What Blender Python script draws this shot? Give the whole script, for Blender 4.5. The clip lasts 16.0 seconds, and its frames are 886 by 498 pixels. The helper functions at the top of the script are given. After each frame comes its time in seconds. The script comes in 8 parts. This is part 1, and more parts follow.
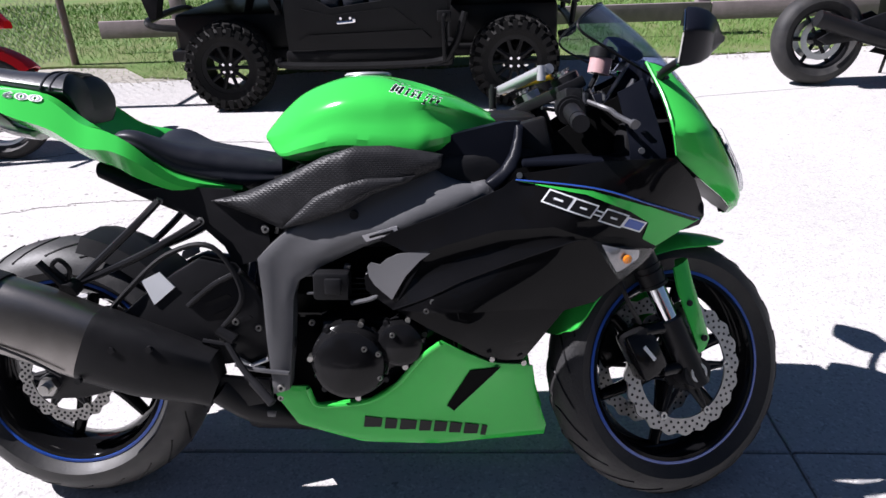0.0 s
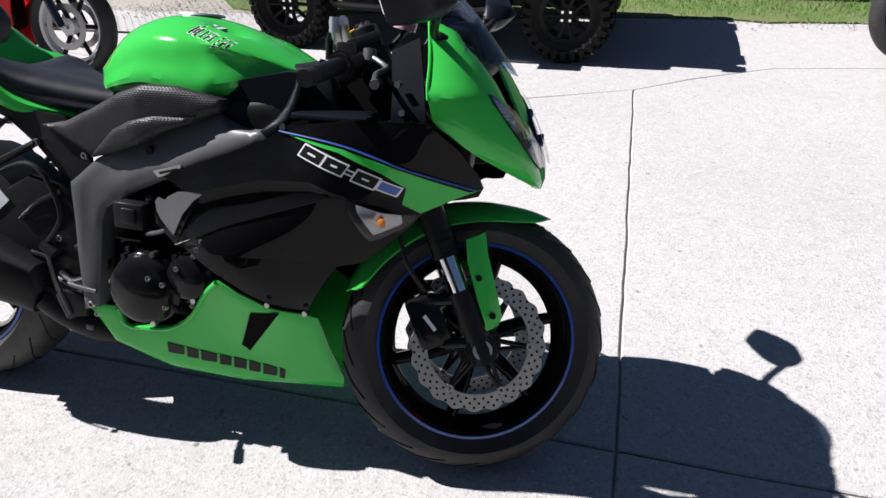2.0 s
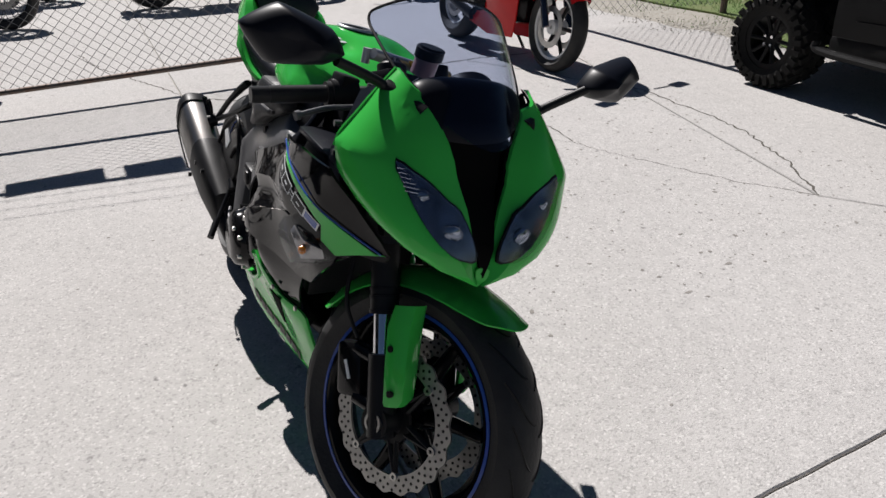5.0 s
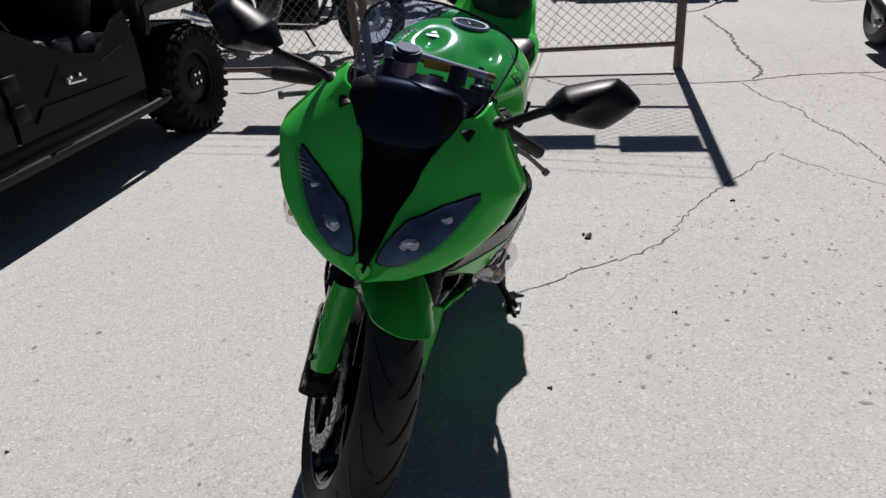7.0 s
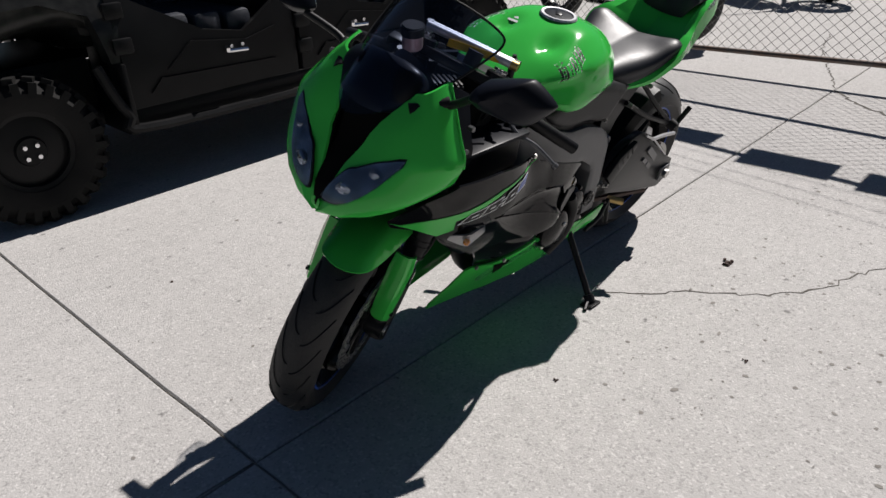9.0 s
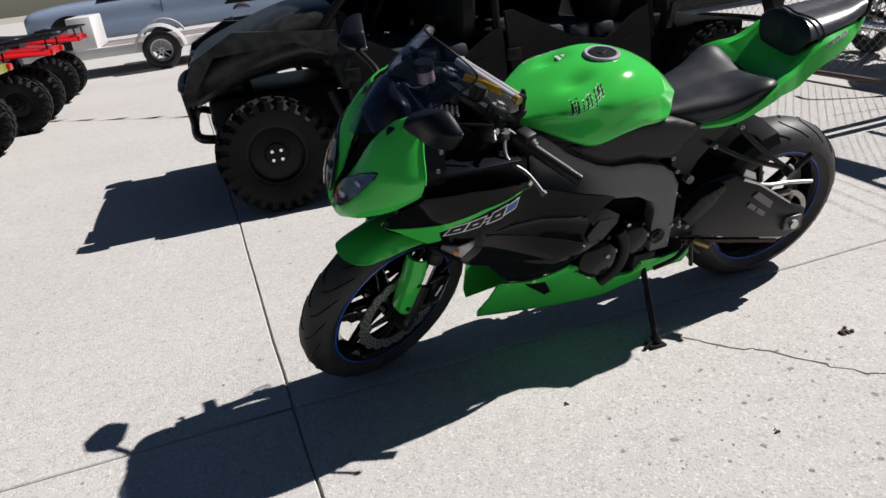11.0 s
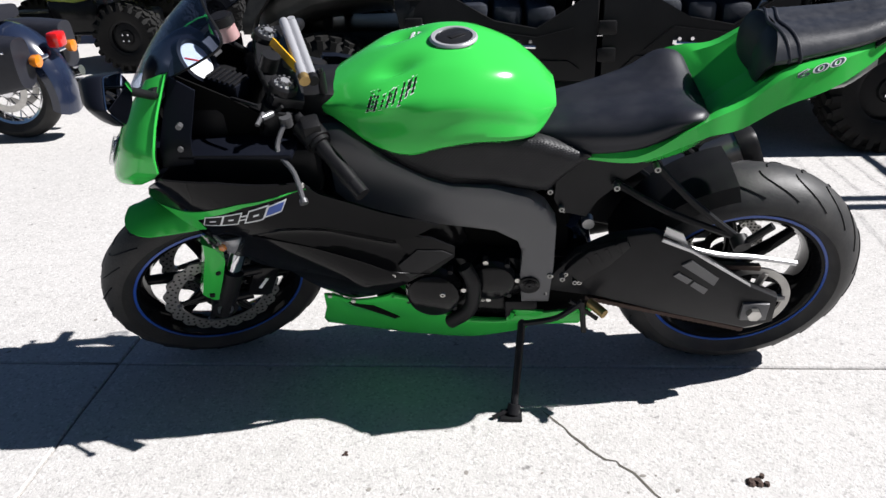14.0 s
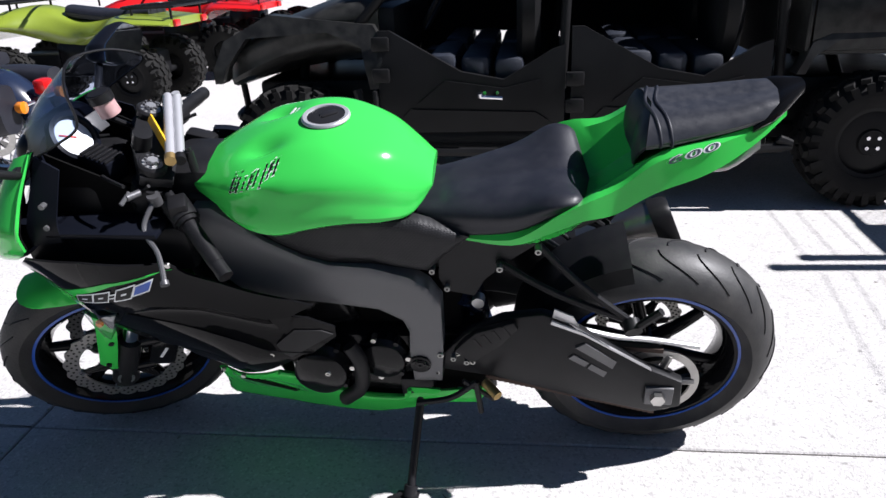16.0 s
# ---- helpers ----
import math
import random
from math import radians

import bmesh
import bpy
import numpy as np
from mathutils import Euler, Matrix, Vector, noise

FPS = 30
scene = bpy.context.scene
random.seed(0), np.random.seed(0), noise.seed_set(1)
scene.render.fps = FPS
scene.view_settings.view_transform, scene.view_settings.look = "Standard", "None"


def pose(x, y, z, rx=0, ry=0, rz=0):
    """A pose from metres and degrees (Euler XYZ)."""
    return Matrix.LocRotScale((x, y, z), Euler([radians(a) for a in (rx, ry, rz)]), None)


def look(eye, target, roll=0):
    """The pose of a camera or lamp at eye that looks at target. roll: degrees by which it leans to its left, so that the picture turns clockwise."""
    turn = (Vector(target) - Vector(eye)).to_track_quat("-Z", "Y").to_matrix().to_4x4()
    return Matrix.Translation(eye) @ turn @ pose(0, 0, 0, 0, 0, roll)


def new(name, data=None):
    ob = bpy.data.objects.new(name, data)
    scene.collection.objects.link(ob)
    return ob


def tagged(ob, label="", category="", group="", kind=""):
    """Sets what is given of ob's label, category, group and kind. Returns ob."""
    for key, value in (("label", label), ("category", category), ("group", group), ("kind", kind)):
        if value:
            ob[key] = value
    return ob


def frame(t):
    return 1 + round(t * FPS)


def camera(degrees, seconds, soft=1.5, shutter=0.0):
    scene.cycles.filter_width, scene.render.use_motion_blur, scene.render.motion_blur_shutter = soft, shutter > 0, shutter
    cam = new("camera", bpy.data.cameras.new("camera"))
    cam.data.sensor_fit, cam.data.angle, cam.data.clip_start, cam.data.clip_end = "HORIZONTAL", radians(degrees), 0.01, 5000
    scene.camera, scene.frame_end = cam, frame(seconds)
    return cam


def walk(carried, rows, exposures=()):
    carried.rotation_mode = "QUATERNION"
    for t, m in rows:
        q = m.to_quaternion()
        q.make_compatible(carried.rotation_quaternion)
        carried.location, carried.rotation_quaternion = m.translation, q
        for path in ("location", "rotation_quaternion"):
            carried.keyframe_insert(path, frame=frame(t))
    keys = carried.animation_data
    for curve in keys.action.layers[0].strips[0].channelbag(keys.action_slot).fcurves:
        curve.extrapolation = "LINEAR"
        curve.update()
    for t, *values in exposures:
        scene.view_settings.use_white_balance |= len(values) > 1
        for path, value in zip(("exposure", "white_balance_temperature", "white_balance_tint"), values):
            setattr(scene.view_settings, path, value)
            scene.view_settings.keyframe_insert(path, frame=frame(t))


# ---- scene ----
cam = camera(63.75, 16.0)
EXPOSURES = [(0, 0.97, 6150, 18), (1.5, 0.87, 6250, 15), (3, 0.62, 6450, 13), (5.5, 0.25, 6550, 12), (8, 0.12, 6600, 12), (11, 0.4, 6600, 11), (12.5, 0.58, 6500, 11), (14, 0.82, 6350, 11), (16, 0.98, 6150, 14)]
PATH = [
    (0, (1.018, -1.341, 1.304), (0.884, 0.442, 0.408), -2.20),
    (0.5, (1.192, -1.317, 1.293), (1.059, 0.449, 0.364), -2.42),
    (1, (1.361, -1.320, 1.303), (1.110, 0.410, 0.331), -2.89),
    (1.5, (1.580, -1.321, 1.306), (1.186, 0.373, 0.318), -2.78),
    (2, (1.751, -1.205, 1.292), (1.244, 0.447, 0.285), -1.29),
    (2.5, (1.904, -1.106, 1.306), (1.178, 0.473, 0.317), -0.43),
    (3, (2.135, -1.040, 1.313), (1.160, 0.417, 0.350), -0.69),
    (3.2, (2.195, -1.004, 1.313), (1.133, 0.393, 0.353), -0.87),
    (5.3, (2.526, -0.206, 1.298), (0.851, 0.380, 0.378), -2.76),
    (5.5, (2.526, -0.117, 1.307), (0.805, 0.365, 0.408), -3.62),
    (6, (2.617, 0.177, 1.312), (0.825, 0.248, 0.427), -4.29),
    (6.5, (2.670, 0.415, 1.297), (0.896, 0.218, 0.395), -4.87),
    (7, (2.617, 0.620, 1.276), (0.899, 0.154, 0.364), -5.01),
    (7.5, (2.566, 0.817, 1.281), (0.924, 0.137, 0.365), -5.32),
    (8, (2.534, 1.060, 1.285), (1.003, 0.137, 0.389), -4.30),
    (8.5, (2.456, 1.229, 1.268), (1.073, 0.093, 0.374), -4.52),
    (8.7, (2.423, 1.301, 1.275), (1.100, 0.105, 0.370), -3.76),
    (10.8, (1.838, 2.034, 1.264), (1.246, 0.291, 0.483), -7.03),
    (11, (1.768, 2.054, 1.255), (1.281, 0.272, 0.489), -7.08),
    (11.5, (1.537, 2.009, 1.224), (1.200, 0.191, 0.463), -4.72),
    (12, (1.312, 2.005, 1.229), (1.074, 0.178, 0.451), -3.50),
    (12.5, (1.085, 2.043, 1.229), (1.020, 0.196, 0.466), -2.96),
    (13, (0.935, 1.958, 1.207), (0.982, 0.114, 0.433), -1.76),
    (13.5, (0.809, 1.864, 1.187), (0.915, 0.045, 0.364), -0.80),
    (14, (0.651, 1.797, 1.175), (0.806, -0.010, 0.332), -1.91),
    (14.5, (0.533, 1.709, 1.182), (0.705, -0.106, 0.359), -3.32),
    (15, (0.457, 1.650, 1.199), (0.540, -0.170, 0.373), -2.28),
    (15.5, (0.365, 1.646, 1.223), (0.507, -0.175, 0.410), -2.53),
    (16, (0.319, 1.675, 1.249), (0.565, -0.155, 0.482), -2.26),
]
walk(cam, [(t, look(eye, target, roll)) for t, eye, target, roll in PATH], EXPOSURES)

# ---- world, sun and exposure ----
SUN_DIR = Vector((0.918, 0.040, -1.0)).normalized()
world = bpy.data.worlds.new("sky")
scene.world = world
world.use_nodes = True
wn = world.node_tree
sky = wn.nodes.new("ShaderNodeTexSky")
sky.sky_type = "NISHITA"
sky.sun_disc = False
sky.sun_elevation = math.asin(-SUN_DIR.z)
sky.sun_rotation = math.atan2(-SUN_DIR.x, -SUN_DIR.y)
sky.dust_density = 0.3
sky.ozone_density = 5.0
wn.links.new(sky.outputs[0], wn.nodes["Background"].inputs[0])
wn.nodes["Background"].inputs[1].default_value = 0.022
sun_data = bpy.data.lights.new("sun", "SUN")
sun_data.energy, sun_data.angle, sun_data.color = 5.0, radians(0.5), (1.0, 0.972, 0.945)
sun = new("sun", sun_data)
sun.matrix_world = look((-6, 0, 7), Vector((-6, 0, 7)) + SUN_DIR)

# ---- materials ----


def material(name, colour, rough=0.5, metal=0.0, coat=0.0, tone=None, scale=8.0, amount=0.35, bump=0.0, bump_scale=120.0, fine=0.0, spec=0.5):
    """Principled paint with cloudy variation towards tone, fine speckle and a fine relief, all in metres."""
    m = bpy.data.materials.new(name)
    m.use_nodes = True
    nt = m.node_tree
    b = nt.nodes["Principled BSDF"]
    b.inputs["Base Color"].default_value = (*colour, 1)
    b.inputs["Roughness"].default_value = rough
    b.inputs["Metallic"].default_value = metal
    b.inputs["Coat Weight"].default_value = coat
    b.inputs["Coat Roughness"].default_value = 0.04
    b.inputs["Specular IOR Level"].default_value = spec
    co = nt.nodes.new("ShaderNodeTexCoord")
    if tone:
        n = nt.nodes.new("ShaderNodeTexNoise")
        n.inputs["Scale"].default_value = scale
        n.inputs["Detail"].default_value = 6
        nt.links.new(co.outputs["Object"], n.inputs["Vector"])
        ramp = nt.nodes.new("ShaderNodeMapRange")
        ramp.inputs[1].default_value, ramp.inputs[2].default_value = 0.35, 0.7
        ramp.inputs[4].default_value = amount
        nt.links.new(n.outputs[0], ramp.inputs[0])
        mix = nt.nodes.new("ShaderNodeMix")
        mix.data_type = "RGBA"
        mix.inputs[6].default_value, mix.inputs[7].default_value = (*colour, 1), (*tone, 1)
        nt.links.new(ramp.outputs[0], mix.inputs[0])
        nt.links.new(mix.outputs[2], b.inputs["Base Color"])
        rr = nt.nodes.new("ShaderNodeMapRange")
        rr.inputs[3].default_value, rr.inputs[4].default_value = rough * 0.85, min(1.0, rough * 1.25)
        nt.links.new(n.outputs[0], rr.inputs[0])
        nt.links.new(rr.outputs[0], b.inputs["Roughness"])
    if bump:
        n2 = nt.nodes.new("ShaderNodeTexNoise")
        n2.inputs["Scale"].default_value = bump_scale
        n2.inputs["Detail"].default_value = 4
        nt.links.new(co.outputs["Object"], n2.inputs["Vector"])
        bp = nt.nodes.new("ShaderNodeBump")
        bp.inputs["Strength"].default_value = bump
        bp.inputs["Distance"].default_value = 0.004
        nt.links.new(n2.outputs[0], bp.inputs["Height"])
        nt.links.new(bp.outputs[0], b.inputs["Normal"])
    return m


def glass_material(name, colour, rough=0.02):
    """Thin tinted plastic or glass: mostly clear, with a real gloss on it."""
    m = bpy.data.materials.new(name)
    m.use_nodes = True
    nt = m.node_tree
    nt.nodes.remove(nt.nodes["Principled BSDF"])
    tr = nt.nodes.new("ShaderNodeBsdfTransparent")
    tr.inputs[0].default_value = (*colour, 1)
    gl = nt.nodes.new("ShaderNodeBsdfGlossy")
    gl.inputs["Roughness"].default_value = rough
    lw = nt.nodes.new("ShaderNodeLayerWeight")
    lw.inputs[0].default_value = 0.5
    pw = nt.nodes.new("ShaderNodeMath")
    pw.operation = "POWER"
    pw.inputs[1].default_value = 4.0
    nt.links.new(lw.outputs["Facing"], pw.inputs[0])
    sc = nt.nodes.new("ShaderNodeMath")
    sc.operation = "MULTIPLY_ADD"
    sc.inputs[1].default_value, sc.inputs[2].default_value = 0.7, 0.03
    nt.links.new(pw.outputs[0], sc.inputs[0])
    mx = nt.nodes.new("ShaderNodeMixShader")
    nt.links.new(sc.outputs[0], mx.inputs[0])
    nt.links.new(tr.outputs[0], mx.inputs[1])
    nt.links.new(gl.outputs[0], mx.inputs[2])
    nt.links.new(mx.outputs[0], nt.nodes["Material Output"].inputs[0])
    return m


def concrete_material(name, colour, tone):
    """Broom-finished old concrete: broad stains, grit of light and dark grains and a rough relief."""
    m = bpy.data.materials.new(name)
    m.use_nodes = True
    nt = m.node_tree
    b = nt.nodes["Principled BSDF"]
    b.inputs["Roughness"].default_value = 0.9
    b.inputs["Specular IOR Level"].default_value = 0.25
    co = nt.nodes.new("ShaderNodeTexCoord")

    def noise_node(s, d):
        n = nt.nodes.new("ShaderNodeTexNoise")
        n.inputs["Scale"].default_value = s
        n.inputs["Detail"].default_value = d
        nt.links.new(co.outputs["Object"], n.inputs["Vector"])
        return n

    def mixed(fac, a, bcol):
        x = nt.nodes.new("ShaderNodeMix")
        x.data_type = "RGBA"
        nt.links.new(fac, x.inputs[0])
        for sock, val in ((x.inputs[6], a), (x.inputs[7], bcol)):
            if isinstance(val, tuple):
                sock.default_value = (*val, 1)
            else:
                nt.links.new(val, sock)
        return x.outputs[2]

    def ranged(out, lo, hi, to):
        r = nt.nodes.new("ShaderNodeMapRange")
        r.inputs[1].default_value, r.inputs[2].default_value, r.inputs[4].default_value = lo, hi, to
        nt.links.new(out, r.inputs[0])
        return r.outputs[0]

    broad = noise_node(0.9, 6)
    col = mixed(ranged(broad.outputs[0], 0.4, 0.68, 0.55), colour, tone)
    mid = noise_node(14, 5)
    col = mixed(ranged(mid.outputs[0], 0.48, 0.72, 0.35), col, tuple(c * 0.75 for c in colour))
    vor = nt.nodes.new("ShaderNodeTexVoronoi")
    vor.inputs["Scale"].default_value = 150
    nt.links.new(co.outputs["Object"], vor.inputs["Vector"])
    sep = nt.nodes.new("ShaderNodeSeparateColor")
    nt.links.new(vor.outputs["Color"], sep.inputs[0])
    col = mixed(ranged(sep.outputs[0], 0.72, 0.95, 0.46), col, tuple(c * 0.5 for c in colour))
    col = mixed(ranged(sep.outputs[1], 0.8, 1.0, 0.45), col, tuple(min(0.85, c * 1.5) for c in colour))
    dots = nt.nodes.new("ShaderNodeTexVoronoi")
    dots.inputs["Scale"].default_value = 15
    wob = noise_node(60, 3)
    add = nt.nodes.new("ShaderNodeVectorMath")
    add.operation = "MULTIPLY_ADD"
    add.inputs[1].default_value = (0.03, 0.03, 0.03)
    nt.links.new(wob.outputs["Color"], add.inputs[0])
    nt.links.new(co.outputs["Object"], add.inputs[2])
    nt.links.new(add.outputs[0], dots.inputs["Vector"])
    inv = nt.nodes.new("ShaderNodeMapRange")
    inv.inputs[1].default_value, inv.inputs[2].default_value = 0.09, 0.17
    inv.inputs[3].default_value, inv.inputs[4].default_value = 0.8, 0.0
    nt.links.new(dots.outputs["Distance"], inv.inputs[0])
    pick = nt.nodes.new("ShaderNodeSeparateColor")
    nt.links.new(dots.outputs["Color"], pick.inputs[0])
    mul = nt.nodes.new("ShaderNodeMath")
    mul.operation = "MULTIPLY"
    nt.links.new(inv.outputs[0], mul.inputs[0])
    nt.links.new(ranged(pick.outputs[0], 0.72, 0.95, 1.0), mul.inputs[1])
    col = mixed(mul.outputs[0], col, tuple(c * 0.35 for c in colour))
    nt.links.new(col, b.inputs["Base Color"])
    grit = noise_node(160, 5)
    bp = nt.nodes.new("ShaderNodeBump")
    bp.inputs["Strength"].default_value = 0.6
    bp.inputs["Distance"].default_value = 0.004
    nt.links.new(grit.outputs[0], bp.inputs["Height"])
    nt.links.new(bp.outputs[0], b.inputs["Normal"])
    return m


def weave(m, scale, strength):
    """Fine moulded ribs on a plastic."""
    nt = m.node_tree
    co = nt.nodes.new("ShaderNodeTexCoord")
    bp = nt.nodes.new("ShaderNodeBump")
    bp.inputs["Strength"].default_value = strength
    bp.inputs["Distance"].default_value = 0.0012
    last = None
    for axis in ("Z", "DIAGONAL"):
        w = nt.nodes.new("ShaderNodeTexWave")
        w.bands_direction = axis
        w.inputs["Scale"].default_value = scale
        w.inputs["Distortion"].default_value = 0.4
        nt.links.new(co.outputs["Object"], w.inputs["Vector"])
        if last:
            mul = nt.nodes.new("ShaderNodeMath")
            mul.operation = "MULTIPLY"
            nt.links.new(last.outputs[1], mul.inputs[0])
            nt.links.new(w.outputs[1], mul.inputs[1])
            nt.links.new(mul.outputs[0], bp.inputs["Height"])
        last = w
    nt.links.new(bp.outputs[0], nt.nodes["Principled BSDF"].inputs["Normal"])


GREEN = material("lime_green_paint", (0.042, 0.48, 0.070), 0.12, 0, 0, (0.038, 0.43, 0.06), 5, 0.5, 0.012, 40, spec=0.28)
BLACK = material("gloss_black_paint", (0.005, 0.005, 0.0055), 0.05, 0, 0.0, (0.007, 0.007, 0.008), 9, 0.5, 0.004, 14, spec=0.11)
SATIN = material("satin_black_metal", (0.012, 0.012, 0.013), 0.3, 0.0, 0, (0.02, 0.02, 0.022), 12, 0.5, 0.08, 300, spec=0.15)
FRAME = material("satin_grey_frame_paint", (0.104, 0.104, 0.108), 0.36, 0.1, 0, (0.115, 0.115, 0.12), 12, 0.5, 0.1, 420, spec=0.35)
# dead black that puts the shade of slots, gaps and recesses into colour
VOID = material("cavity_shade_black", (0.005, 0.005, 0.005), 0.95, 0, 0, (0.007, 0.007, 0.007), 12, 0.5, spec=0.05)
RAIL_STEEL = material("rusty_grey_rail", (0.13, 0.115, 0.105), 0.6, 0.5, 0, (0.16, 0.09, 0.06), 14, 0.7, 0.2, 120)
PLASTIC = material("matte_black_plastic", (0.008, 0.008, 0.009), 0.42, 0, 0, (0.015, 0.015, 0.016), 18, 0.5, 0.06, 260, spec=0.18)
CARBON = material("textured_black_plastic", (0.016, 0.016, 0.0175), 0.42, 0, 0, (0.024, 0.024, 0.026), 30, 0.6, spec=0.2)
weave(CARBON, 75.0, 0.4)
ENGINE = material("black_engine_casing", (0.006, 0.006, 0.0065), 0.13, 0, 0, (0.012, 0.012, 0.013), 20, 0.6, 0.04, 120, spec=0.18)
VINYL = material("black_seat_vinyl", (0.013, 0.014, 0.02), 0.42, 0, 0, (0.022, 0.023, 0.03), 25, 0.6, 0.06, 320, spec=0.3)
VINYL_DUSTY = material("dusty_black_vinyl", (0.022, 0.023, 0.028), 0.32, 0, 0, (0.055, 0.055, 0.06), 60, 0.45, 0.1, 300, spec=0.75)
RUBBER = material("tyre_rubber", (0.02, 0.02, 0.021), 0.58, 0, 0, (0.05, 0.048, 0.045), 14, 0.6, 0.3, 150, spec=0.3)
LUG_RUBBER = material("dull_off_road_rubber", (0.010, 0.010, 0.010), 0.7, 0, 0, (0.022, 0.021, 0.02), 9, 0.6, 0.3, 90, spec=0.12)
TREAD_DUST = material("scuffed_tread_rubber", (0.022, 0.022, 0.023), 0.5, 0, 0, (0.055, 0.053, 0.05), 22, 0.6, 0.1, 170, spec=0.4)
STEEL = material("bare_steel", (0.55, 0.54, 0.52), 0.3, 1.0, 0, (0.4, 0.39, 0.37), 40, 0.5, 0.05, 300)
CHROME = material("chrome", (0.8, 0.8, 0.82), 0.08, 1.0, 0, (0.65, 0.65, 0.68), 30, 0.4)
BRUSHED = material("brushed_titanium", (0.30, 0.285, 0.27), 0.34, 1.0, 0, (0.19, 0.18, 0.175), 16, 0.6, 0.05, 250)
ALLOY = material("silver_alloy", (0.52, 0.52, 0.53), 0.38, 0.9, 0, (0.4, 0.4, 0.4), 30, 0.5, 0.05, 250)
GREYMET = material("dark_grey_insert", (0.085, 0.085, 0.09), 0.4, 0.4, 0.2, (0.12, 0.12, 0.125), 20, 0.5, 0.1, 250)
BLUE = material("blue_pinstripe", (0.015, 0.07, 0.36), 0.3, 0, 0.3)
WHITE = material("white_decal", (0.72, 0.74, 0.75), 0.35, 0, 0.3)
INK = material("black_decal", (0.006, 0.006, 0.007), 0.4, 0, 0, (0.01, 0.01, 0.011), 30, 0.4, spec=0.2)
YELLOW = material("yellow_tag", (0.75, 0.42, 0.01), 0.5, 0, 0, (0.6, 0.33, 0.01), 40, 0.4)
BRASS = material("brass_footpeg", (0.45, 0.31, 0.12), 0.4, 0.8, 0, (0.3, 0.2, 0.09), 40, 0.5)
RED = material("red_paint", (0.50, 0.010, 0.012), 0.2, 0, 0, (0.42, 0.008, 0.01), 5, 0.5, spec=0.25)
RED_LENS = material("red_lens", (0.55, 0.01, 0.01), 0.15, 0, 0.6, (0.4, 0.01, 0.01), 60, 0.4)
AMBER = material("amber_lens", (0.65, 0.20, 0.01), 0.15, 0, 0.6, (0.5, 0.14, 0.01), 60, 0.4)
OLIVE = material("lime_olive_paint", (0.20, 0.26, 0.025), 0.32, 0, 0.7, (0.15, 0.20, 0.02), 6, 0.5)
NAVY = material("dark_navy_paint", (0.010, 0.015, 0.034), 0.22, 0, 0.4, (0.016, 0.026, 0.055), 6, 0.5)
UTV_BLACK = material("utv_black_plastic", (0.010, 0.010, 0.0105), 0.36, 0, 0, (0.014, 0.014, 0.0145), 7, 0.6, 0.2, 200, spec=0.13)
CAMO = material("grey_camo_plastic", (0.012, 0.012, 0.012), 0.3, 0, 0, (0.034, 0.034, 0.032), 17, 0.95, spec=0.25)
SEAT_BLUE = material("slate_blue_seat", (0.012, 0.015, 0.024), 0.5, 0, 0, (0.02, 0.025, 0.038), 25, 0.5, 0.3, 300)
GALV = material("galvanised_steel", (0.33, 0.33, 0.32), 0.45, 0.8, 0, (0.22, 0.21, 0.2), 20, 0.6, 0.1, 200)
WEATHERED = material("weathered_grey_wood", (0.24, 0.20, 0.205), 0.85, 0, 0, (0.15, 0.125, 0.125), 9, 0.7, 0.5, 60)
BOARD = material("dark_sign_back", (0.10, 0.10, 0.105), 0.6, 0, 0, (0.14, 0.14, 0.145), 6, 0.5)
GRASS = material("grass_blades", (0.085, 0.21, 0.025), 0.55, 0, 0, (0.15, 0.25, 0.05), 1.6, 0.8)
TURF = material("turf_soil", (0.09, 0.155, 0.03), 0.95, 0, 0, (0.16, 0.15, 0.07), 2.2, 0.7, 0.8, 40)
GRAVEL = material("pale_grit", (0.36, 0.34, 0.30), 0.95, 0, 0, (0.24, 0.22, 0.18), 25, 0.7, 0.9, 90)
CONCRETE = concrete_material("worn_concrete", (0.475, 0.462, 0.448), (0.41, 0.397, 0.383))
CRACK = material("dark_crack_fill", (0.10, 0.09, 0.075), 0.95, 0, 0, (0.05, 0.045, 0.04), 12, 0.7)
STAIN = material("dark_debris", (0.05, 0.03, 0.025), 0.9, 0, 0, (0.09, 0.06, 0.045), 60, 0.6)
TRUCK = material("pale_blue_truck_paint", (0.30, 0.37, 0.50), 0.3, 0.2, 0.8, (0.26, 0.33, 0.46), 3, 0.5)
WHITE_PAINT = material("white_trailer_paint", (0.74, 0.74, 0.73), 0.4, 0, 0.3, (0.6, 0.6, 0.58), 5, 0.4)
SIDING = material("pale_siding", (0.55, 0.57, 0.6), 0.6, 0, 0, (0.45, 0.47, 0.5), 3, 0.5)
# smoked plastic; the blue in its tint stands in for reflected sky
SMOKE = glass_material("smoked_sky_tinted_screen", (0.70, 0.75, 0.86))
LAMP = material("dark_lamp_bowl", (0.30, 0.33, 0.42), 0.12, 0.85, 0.3, (0.09, 0.10, 0.13), 34, 0.9)
GREYLAMP = material("lamp_reflector", (0.34, 0.37, 0.45), 0.12, 1.0, 0, (0.18, 0.20, 0.25), 40, 0.5)
CAP_ALLOY = material("satin_cap_alloy", (0.50, 0.50, 0.52), 0.36, 0.5, 0, (0.42, 0.42, 0.44), 40, 0.5)
POD = material("smooth_black_housing", (0.005, 0.006, 0.010), 0.35, 0, 0, (0.008, 0.009, 0.014), 9, 0.5, spec=0.1)
DISC = material("worn_brake_steel", (0.42, 0.41, 0.39), 0.42, 0.9, 0, (0.30, 0.29, 0.28), 40, 0.5)
